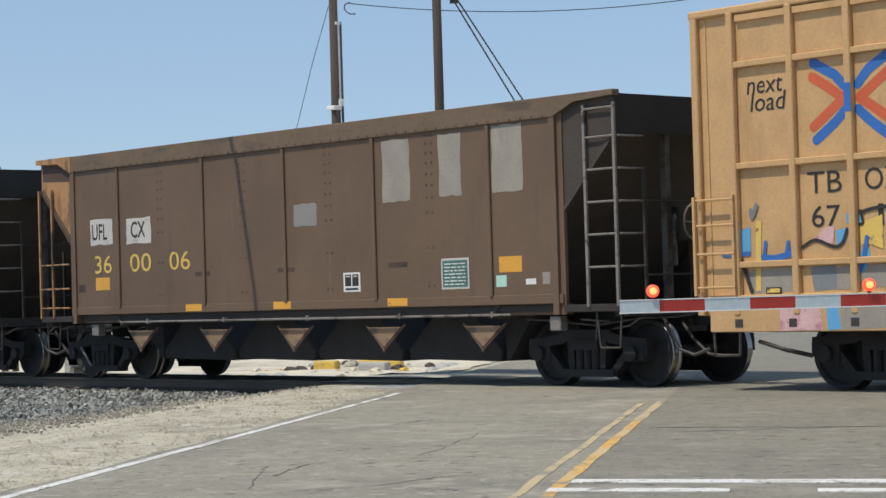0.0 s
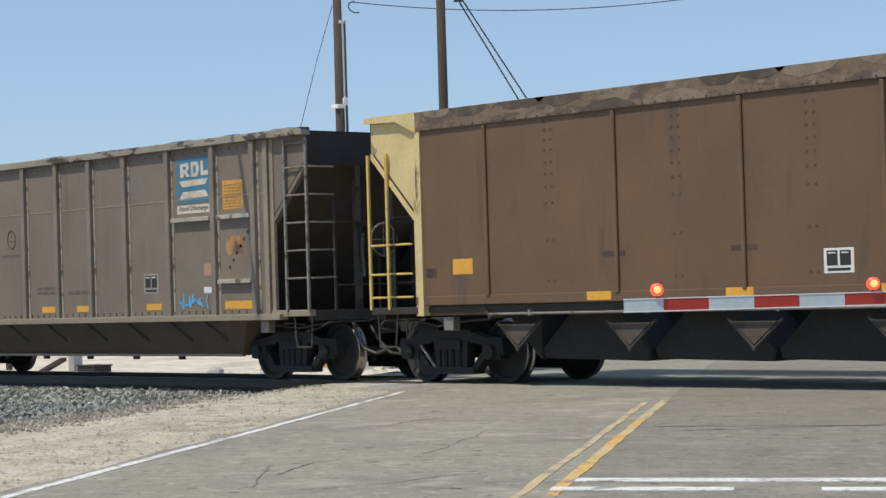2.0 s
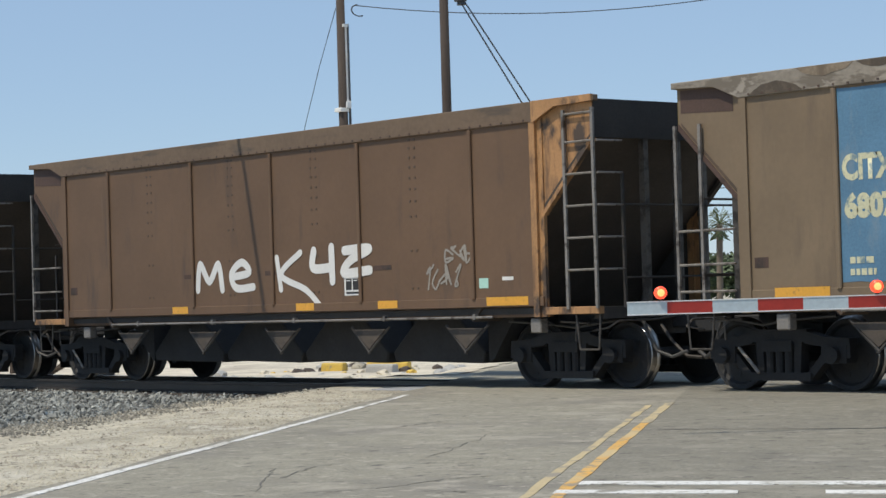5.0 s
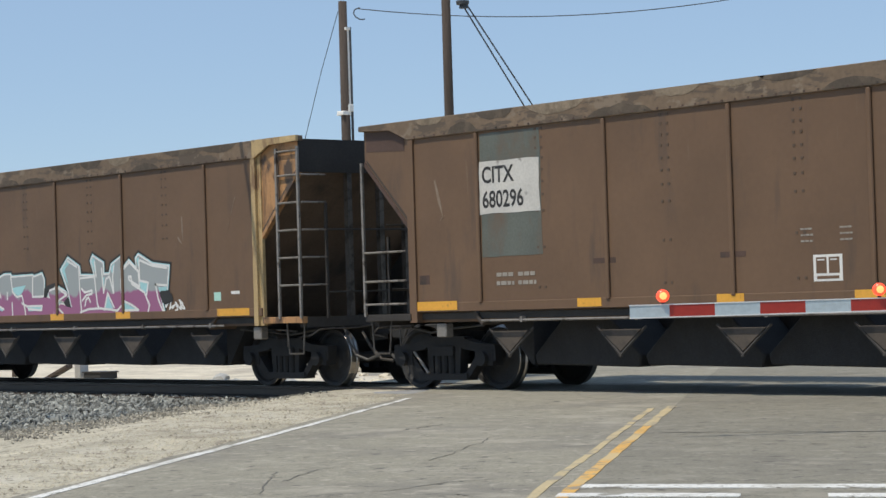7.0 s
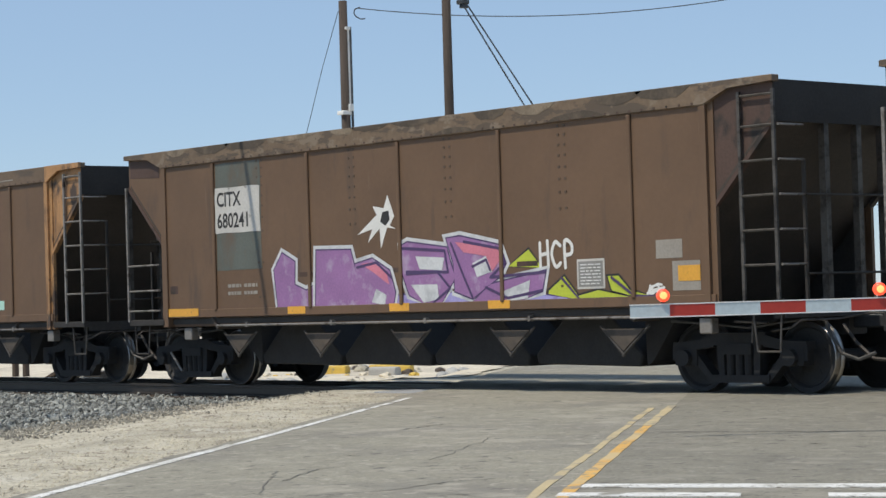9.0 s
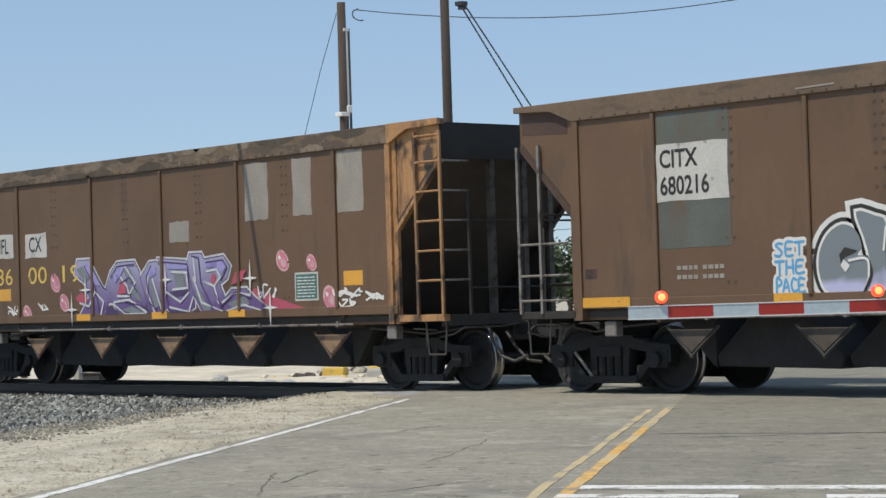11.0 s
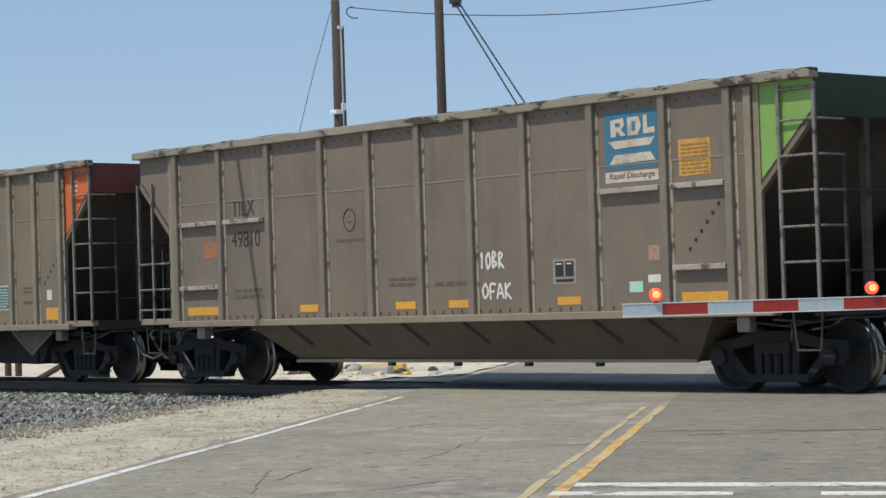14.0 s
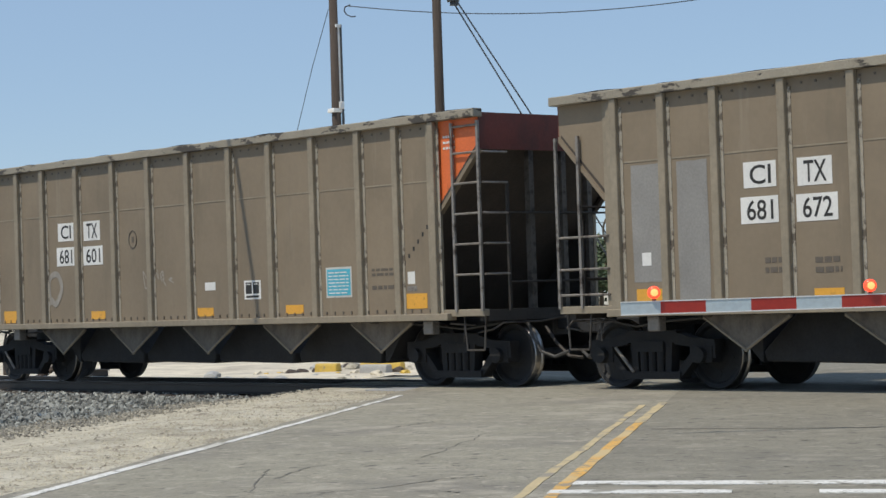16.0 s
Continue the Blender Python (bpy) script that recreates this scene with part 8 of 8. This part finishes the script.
cut_letters(c10, [
    [(5.56, 1.75), (5.71, 2.00), (5.92, 2.15), (6.46, 2.16), (6.61, 1.97), (6.76, 1.63), (6.84, 1.38), (6.68, 1.26), (6.28, 1.26), (5.91, 1.29), (5.78, 1.47), (5.61, 1.49)],
    [(4.63, 2.23), (5.06, 2.23), (5.11, 2.11), (5.42, 1.75), (5.62, 1.66), (5.61, 1.45), (5.44, 1.26), (4.97, 1.26), (4.70, 1.28), (5.00, 1.57), (4.86, 1.84), (4.54, 2.00)],
    [(7.19, 2.18), (8.12, 2.11), (8.15, 1.87), (8.24, 1.67), (8.23, 1.35), (8.07, 1.26), (7.51, 1.26), (7.33, 1.45), (7.33, 1.86)],
    [(6.64, 1.88), (6.92, 2.12), (7.14, 2.13), (7.27, 2.03), (7.33, 1.70), (7.42, 1.36), (7.29, 1.26), (6.94, 1.27), (6.80, 1.53)],
    [(9.02, 1.41), (9.29, 1.60), (9.69, 1.61), (9.91, 1.46), (10.34, 1.26), (9.38, 1.26), (8.99, 1.26)],
    [(8.05, 2.08), (8.12, 2.22), (8.46, 2.22), (8.54, 2.12), (9.08, 2.16), (9.26, 1.99), (9.17, 1.80), (8.96, 1.71), (9.09, 1.49), (9.29, 1.26), (9.03, 1.26), (8.44, 1.26), (8.21, 1.59)],
], M["key"], [(0.052, M["silver"]), (0.018, M["violet_dark"])], label='interlocking violet and silver spray-painted letters')
for pts in ([(4.61, 2.08), (4.80, 2.13), (5.03, 1.92), (4.87, 1.85)], [(6.13, 2.00), (6.32, 2.05), (6.47, 1.82), (6.31, 1.78)], [(6.94, 1.77), (7.08, 1.80), (7.20, 1.39), (7.07, 1.34)], [(7.65, 1.92), (7.95, 1.90), (7.97, 1.66), (7.72, 1.67)], [(8.26, 1.60), (8.43, 1.58), (8.71, 1.29), (8.51, 1.28)], [(6.04, 1.34), (6.36, 1.40), (6.81, 1.26), (6.41, 1.26)], [(9.18, 1.39), (9.68, 1.51), (9.79, 1.37), (9.39, 1.28)], [(6.28, 1.71), (6.54, 1.72), (6.69, 1.46), (6.48, 1.52)],):
    part("graffiti_counter", lambda bm: flat(bm, pts, 1.262), M['slate_grey'], c10, at=(0, -1.6165, 0))
for pts in ([(5.92, 1.60), (6.04, 1.84), (6.14, 1.87), (6.21, 1.63)], [(8.73, 1.72), (8.75, 1.86), (8.85, 1.89), (8.88, 1.73)], [(4.55, 1.58), (4.78, 1.68), (5.00, 1.52), (4.71, 1.46)], [(9.29, 1.69), (9.41, 1.89), (9.71, 1.92), (9.59, 1.74)],):
    part("graffiti_counter", lambda bm: flat(bm, pts, 1.262), M['rose'], c10, at=(0, -1.6171, 0))
for pts in ([(4.87, 2.15), (5.06, 2.16), (5.38, 1.77), (5.24, 1.79), (5.02, 1.94)], [(7.44, 2.10), (8.07, 2.07), (8.06, 1.98), (7.49, 2.00)], [(8.55, 2.06), (9.05, 2.09), (9.16, 1.99), (9.04, 1.88), (8.84, 2.00), (8.62, 1.96)], [(5.80, 1.95), (5.97, 2.08), (6.19, 2.10), (6.02, 1.92), (5.85, 1.81)], [(6.84, 1.94), (6.98, 2.06), (7.11, 2.05), (7.13, 1.93), (6.94, 1.87)],):
    part("graffiti_counter", lambda bm: flat(bm, pts, 1.262), M['lilac'], c10, at=(0, -1.6177, 0))
for pts in ([(5.61, 1.42), (5.77, 1.40), (5.98, 1.26), (5.49, 1.26)], [(6.82, 1.46), (6.94, 1.26), (6.81, 1.26), (6.73, 1.26)], [(8.20, 1.27), (8.35, 1.30), (8.41, 1.26), (8.19, 1.26)], [(7.49, 1.61), (8.09, 1.63), (7.92, 1.55), (7.62, 1.54)],):
    part("graffiti_counter", lambda bm: flat(bm, pts, 1.262), M['violet_dark'], c10, at=(0, -1.6183, 0))
for pts in ([(4.71, 1.48), (5.00, 1.42), (5.21, 1.67), (5.48, 1.49), (5.38, 1.28)], [(5.92, 1.58), (6.27, 1.57), (6.49, 1.80), (6.19, 2.07)], [(5.83, 1.48), (6.29, 1.51), (6.81, 1.29)], [(5.78, 1.45), (6.15, 1.26), (6.78, 1.26)], [(6.89, 1.88), (6.85, 1.63), (7.07, 1.27)], [(7.02, 1.84), (7.21, 1.45), (7.30, 1.28)], [(7.44, 1.61), (7.84, 1.44), (8.09, 1.59)], [(7.51, 1.36), (8.08, 1.27), (8.21, 1.51)], [(7.59, 1.95), (8.03, 1.92), (8.07, 1.67), (7.62, 1.65)], [(8.23, 1.83), (8.45, 1.42), (9.03, 1.26)], [(8.54, 1.76), (8.82, 1.68), (8.93, 1.41)], [(8.62, 1.93), (8.90, 1.95), (8.99, 1.82), (8.82, 1.68)], [(9.04, 1.41), (9.40, 1.56), (9.80, 1.51)], [(9.15, 1.26), (9.62, 1.36), (10.06, 1.26)], [(8.24, 2.15), (8.30, 1.75)], [(6.04, 1.90), (6.24, 1.73), (6.30, 1.57)],):
    part("graffiti_stroke", lambda bm: strokes(bm, [(0.020, pts)], 0.0, sharp=True), M['silver'], c10, at=(0, -1.6189, 0))
for pts in ([(4.87, 2.13), (5.21, 1.76), (5.33, 1.32)], [(5.09, 2.14), (5.49, 1.73)], [(5.72, 1.91), (5.94, 2.09), (6.46, 2.11)], [(6.01, 1.79), (6.31, 1.89), (6.54, 1.64)], [(6.98, 2.07), (6.84, 1.89), (6.90, 1.46), (7.15, 1.29)], [(7.24, 2.13), (8.07, 2.06), (8.10, 1.67)], [(7.35, 1.78), (7.52, 1.28), (8.07, 1.26)], [(8.19, 2.19), (8.39, 2.16), (8.44, 1.74), (8.80, 1.26)], [(8.60, 2.07), (9.08, 2.10), (9.19, 1.97), (9.01, 1.77)], [(8.99, 1.33), (9.40, 1.57), (9.85, 1.45)], [(8.82, 1.57), (9.09, 1.26)], [(6.16, 1.48), (6.75, 1.38)],):
    part("graffiti_stroke", lambda bm: strokes(bm, [(0.013, pts)], 0.0, sharp=True), M['violet_dark'], c10, at=(0, -1.6195, 0))
for x, z in ((4.90, 1.71), (7.42, 1.82), (9.82, 1.78), (4.43, 1.37), (10.34, 1.30)):
    part("spray_star", lambda bm: prism(bm, [(x + (0.20 if i % 4 == 0 else 0.22 if i % 2 == 0 else 0.035) * math.cos(i * math.pi / 4), z + (0.30 if i % 4 == 2 else 0.16 if i % 2 == 0 else 0.035) * math.sin(i * math.pi / 4)) for i in range(8)], -1.626, -1.6215), M["clean"], c10, label="white sprayed sparkle")
for pts in ([(9.6, 1.26), (9.9, 1.62), (10.6, 1.42), (11.3, 1.26)],):
    part("spray_patch", lambda bm: prism(bm, pts, -1.6045, -1.5990), M["rose"], c10, label="crimson sprayed wedge")
for x, z, r in ((3.87, 1.84, 0.17), (4.16, 1.48, 0.16), (2.87, 1.30, 0.16), (10.67, 2.01, 0.17), (11.41, 1.96, 0.13), (11.86, 1.40, 0.19)):
    spray_drop(c10, x, z, r)
for word, x0, x1, z0, z1 in (("SKEDE", 11.95, 12.6, 1.42, 1.56), ("EGOS", 11.98, 12.5, 1.27, 1.4), ("JACS", 12.75, 13.15, 1.37, 1.5), ("SMK", 10.0, 10.5, 1.45, 1.66), ("ROSE", 2.2, 2.6, 1.3, 1.48), ("VAE", 3.3, 3.6, 1.36, 1.5)):
    scribble(c10, x0, x1, z0, z1, M["clean"], y=-1.6085)
reflectors(c10, (4.58, 6.98, 9.2))


def hopper_alu(start, label, c, posts=A_POSTS, W=14.55):
    car = alu_car(start, label, c, posts, W)
    placard(car, 11.0, 11.62, 1.36, 1.82, c["placard"])
    bars("small_print", 12.1, 12.6, 1.66, 1.80, 2, M["ink_faint"], car, seed=8)
    bars("small_print", 12.1, 12.6, 1.46, 1.56, 1, M["ink_faint"], car, seed=9)
    patch("reflector", 12.88, 13.34, 1.16, 1.38, M["reflect"], car, y=-1.602, label="orange reflective square")
    patch("label_plate", 12.92, 13.08, 1.52, 1.70, M["clean"], car, label="small white label")
    patch("label_plate", 12.9, 13.12, 1.42, 1.49, M["grab"], car, label="small metal bracket")
    for i in range(7):
        patch("bolt", 12.84 + i * 0.105, 12.88 + i * 0.105, 1.80 + i * 0.10, 1.86 + i * 0.10, M["ink"], car)
    part("roundel", lambda bm: [rod(bm, (5.72 + 0.12 * math.cos(i * 0.524), -1.603, 2.47 + 0.15 * math.sin(i * 0.524)), (5.72 + 0.12 * math.cos(i * 0.524 + 0.524), -1.603, 2.47 + 0.15 * math.sin(i * 0.524 + 0.524)), 0.011, seg=4) for i in range(12)] + [box(bm, 5.69, 5.75, -1.604, -1.60, 2.42, 2.52)], M["ink_faint"], car, label="faint round emblem")
    for y in (-1.548,):
        bars("small_print", 13.75, 14.0, 3.42, 3.66, 3, M["clean"], car, y=-1.566, seed=3, fill=0.4)
    return car


c11 = hopper_alu(-194.84, "dusty aluminium coal hopper with black lettering and bubble graffiti", dict(gusset_r=M["red"], placard=M["teal"]))
for word, x0, x1, z0, z1 in (("CE", 3.58, 3.92, 2.56, 2.79), ("FX", 4.26, 4.60, 2.56, 2.79), ("600", 3.42, 3.95, 2.14, 2.39), ("752", 4.27, 4.73, 2.14, 2.39)):
    lettering("reporting_mark", word, x0, x1, z0, z1, M["ink"], c11, label="black lettering")
piece(c11, [
    (0.14, [(1.77, 1.75), (1.51, 1.70), (1.45, 1.47), (1.6, 1.28), (1.80, 1.33), (1.86, 1.45)]),
    (0.14, [(2.43, 1.86), (2.28, 1.75), (2.36, 1.58), (2.57, 1.48), (2.61, 1.34), (2.44, 1.26)]),
    (0.14, [(3.17, 1.8), (3.07, 1.5), (3.15, 1.28), (3.34, 1.46)]),
    (0.16, [(3.66, 1.77), (3.49, 1.83), (3.43, 1.57), (3.54, 1.30)]),
], M["ink"], M["clean"], None, 0.055, y=-1.608, floor=1.09, shine=M["clean"], posts=A_POSTS[:4])
SACKS = (
    [(5.30, 1.69), (5.42, 1.72), (5.53, 1.64), (5.57, 1.74), (5.63, 1.79), (5.73, 1.77), (5.74, 1.63), (5.67, 1.58), (5.97, 1.55), (6.08, 1.41), (6.05, 1.22), (5.89, 1.10), (5.69, 1.09), (5.51, 1.16), (5.53, 1.29), (5.36, 1.43), (5.28, 1.55)],
    [(6.30, 1.68), (6.39, 1.79), (6.56, 1.89), (6.84, 1.89), (6.95, 1.77), (6.83, 1.62), (6.68, 1.54), (6.94, 1.60), (7.01, 1.50), (6.93, 1.39), (6.81, 1.32), (7.09, 1.35), (7.22, 1.27), (7.17, 1.13), (6.97, 1.09), (6.58, 1.09), (6.44, 1.15), (6.48, 1.28), (6.57, 1.35), (6.37, 1.43), (6.28, 1.54)],
    [(7.49, 1.72), (7.66, 1.86), (7.87, 1.93), (8.08, 1.91), (8.18, 1.77), (8.12, 1.61), (7.90, 1.54), (7.82, 1.51), (7.95, 1.40), (8.05, 1.25), (7.96, 1.13), (7.67, 1.12), (7.52, 1.22), (7.48, 1.49)],
    [(8.64, 1.53), (8.74, 1.82), (8.95, 1.93), (9.24, 1.91), (9.33, 1.76), (9.28, 1.60), (9.15, 1.45), (9.38, 1.38), (9.45, 1.26), (9.40, 1.11), (8.76, 1.10), (8.62, 1.28)],
)
cut_letters(c11, [rounded([(x - 0.11, z + 0.01) for x, z in p]) for p in SACKS], M["ink"], [(0.085, M["ink"])], y=-1.6035, floor=1.09, label="black drop shadow of bubble letters", posts=A_POSTS[4:9])
cut_letters(c11, [rounded(p) for p in SACKS], M["silver"], [(0.07, M["ink"])], y=-1.6095, floor=1.09, label="silver bubble letters with black outline", posts=A_POSTS[4:9])
for pts in ([(5.41, 1.65), (5.56, 1.48), (5.69, 1.56)], [(5.49, 1.27), (5.66, 1.29), (5.81, 1.47)], [(5.81, 1.46), (5.79, 1.16)], [(6.52, 1.45), (6.68, 1.53), (6.79, 1.60)], [(6.73, 1.28), (6.85, 1.34)], [(6.65, 1.84), (6.60, 1.59)],):
    coat("graffiti_stroke", lambda bm: strokes(bm, [(0.022, pts)], 0.0, 1.1), M["ink"], c11, "", (0, -1.6155, 0), A_POSTS[4:9])
for word, x0, x1, z0, z1 in (("CSW", 4.35, 4.92, 1.66, 1.98), ("SEFC", 4.36, 4.95, 1.20, 1.44), ("CSW", 9.86, 10.7, 1.56, 1.88), ("SEFC", 9.9, 10.6, 1.18, 1.42)):
    hand(c11, word, x0, x1, z0, z1, M["ink"], y=-1.612, r=0.016)
stencil(c11, 8.84, 9.32, 1.42, 1.71, y=-1.63)
patch("label_plate", 12.12, 12.30, 1.36, 1.46, M["clean"], c11, label="small white label")
patch("label_plate", 12.30, 12.52, 1.36, 1.50, M["mint"], c11, label="pale mint sticker")
reflectors(c11, (1.54, 4.24, 7.57, 10.0), 1.17, 1.29, y=-1.622)
c12 = tub_car(-210.88, "dusty aluminium coal gondola with blue emblem and light green end", "49810", dict(body=M["alu_grey"], gusset_r=M["green"], cap=M["dark_green"]), 0)
hand(c12, "1OBR", 8.60, 9.12, 1.72, 1.93, M["clean"], y=-1.606, r=0.018)
hand(c12, "OFAK", 8.64, 9.26, 1.30, 1.50, M["clean"], y=-1.606, r=0.018)
patch("painted_patch", 1.90, 2.3, 2.1, 2.36, M["faded_orange"], c12, label="faded orange patch", ragged=0.02)
patch("label_plate", 11.5, 11.74, 1.32, 1.46, M["mint"], c12, label="pale mint sticker")


def split_number(car, number):
    for word, x0, x1, z0, z1 in (("CI", 3.32, 3.84, 2.53, 2.85), ("TX", 4.17, 4.70, 2.51, 2.85), (number[:3], 3.26, 3.86, 2.09, 2.42), (number[3:], 4.14, 4.77, 2.08, 2.41)):
        p = patch("number_patch", x0, x1, z0, z1, M["clean"], car, y=-1.602, label="white number patch")
        lettering("car_number", word, x0 + 0.1, x1 - 0.08, z0 + 0.04, z1 - 0.04, M["ink"], p, label="black lettering", y=-1.607, offset=0.01)


c13 = hopper_alu(-226.82, "dusty aluminium coal hopper with white number patches and orange end", dict(gusset_r=M["orange"], cap=M["dark_red"], placard=M["teal"]), (1.18, 2.03, 2.92, 4.02, 5.08, 6.22, 7.35, 8.43, 9.55, 10.69, 11.76, 12.62, 13.48), 14.45)
split_number(c13, "681672")
patch("painted_patch", 1.40, 1.93, 1.42, 2.94, M["dull_patch"], c13, label="grey painted-out panel", ragged=0.008)
patch("painted_patch", 2.20, 2.72, 1.16, 2.94, M["dull_patch"], c13, label="grey painted-out panel", ragged=0.008)
patch("label_plate", 1.56, 1.72, 1.63, 1.80, M["clean"], c13, y=-1.604, label="small white label")
patch("reflector", 1.44, 1.92, 1.12, 1.33, M["reflect"], c13, y=-1.602, label="orange reflective strip")
bars("small_print", 3.62, 4.0, 1.48, 1.72, 2, M["ink_faint"], c13, seed=1)
bars("small_print", 4.4, 4.8, 1.46, 1.70, 2, M["ink_faint"], c13, seed=2)
bars("small_print", 8.55, 9.15, 1.88, 2.12, 3, M["ink_faint"], c13, seed=12, fill=0.3)
hand(c13, "mAP", 9.76, 10.32, 1.56, 1.88, M["clean"], y=-1.606, lean=0.06)
hand(c13, "12", 9.98, 10.28, 1.35, 1.54, M["clean"], y=-1.606)
stencil(c13, 8.84, 9.2, 1.39, 1.68)
patch("label_plate", 7.8, 8.02, 1.56, 1.68, M["clean"], c13, label="small white label")
reflectors(c13, (4.37, 7.52, 9.92), 1.15, 1.27, y=-1.602)
c14 = hopper_alu(-242.88, "dusty aluminium coal hopper with number patches, orange end and cyan placard", dict(gusset_r=M["orange"], cap=M["dark_red"], placard=M["cyan"]), (1.15, 2.0, 2.89, 4.03, 5.21, 6.3, 7.46, 8.63, 9.7, 10.8, 11.91, 12.78, 13.60))
split_number(c14, "681601")
patch("label_plate", 7.81, 8.10, 1.55, 1.68, M["clean"], c14, label="small white label")
stencil(c14, 8.89, 9.33, 1.38, 1.68)
piece(c14, [(0.05, [(3.0, 1.45), (2.98, 1.85), (3.25, 1.95), (3.4, 1.7), (3.2, 1.42), (3.05, 1.5)])], M["grey_patch"], M["grey_patch"], None, 0.002, y=-1.602, label="worn white tag")
scribble(c14, 6.0, 6.9, 1.6, 1.95, M["grey_patch"], y=-1.602, r=0.01)
patch("reflector", 1.36, 1.80, 1.10, 1.32, M["reflect"], c14, y=-1.602, label="orange reflective strip")
reflectors(c14, (4.35, 7.58, 9.97), 1.13, 1.27, y=-1.602)


# ---- what moves ----
def run(t):
    """How far the train has run after t seconds."""
    return 12.6 * t + 0.016 * t * t


def motions():
    for car, start, wheelsets in CARS:
        walk(car, [(i * 0.5, pose(start + run(i * 0.5), 0, 0)) for i in range(33)])
        for ws, dx in wheelsets:
            walk(ws, [(i / FPS, pose(dx, 0, WHEEL_R, 0, math.degrees(run(i / FPS) / WHEEL_R), 0)) for i in range(481)])


motions()
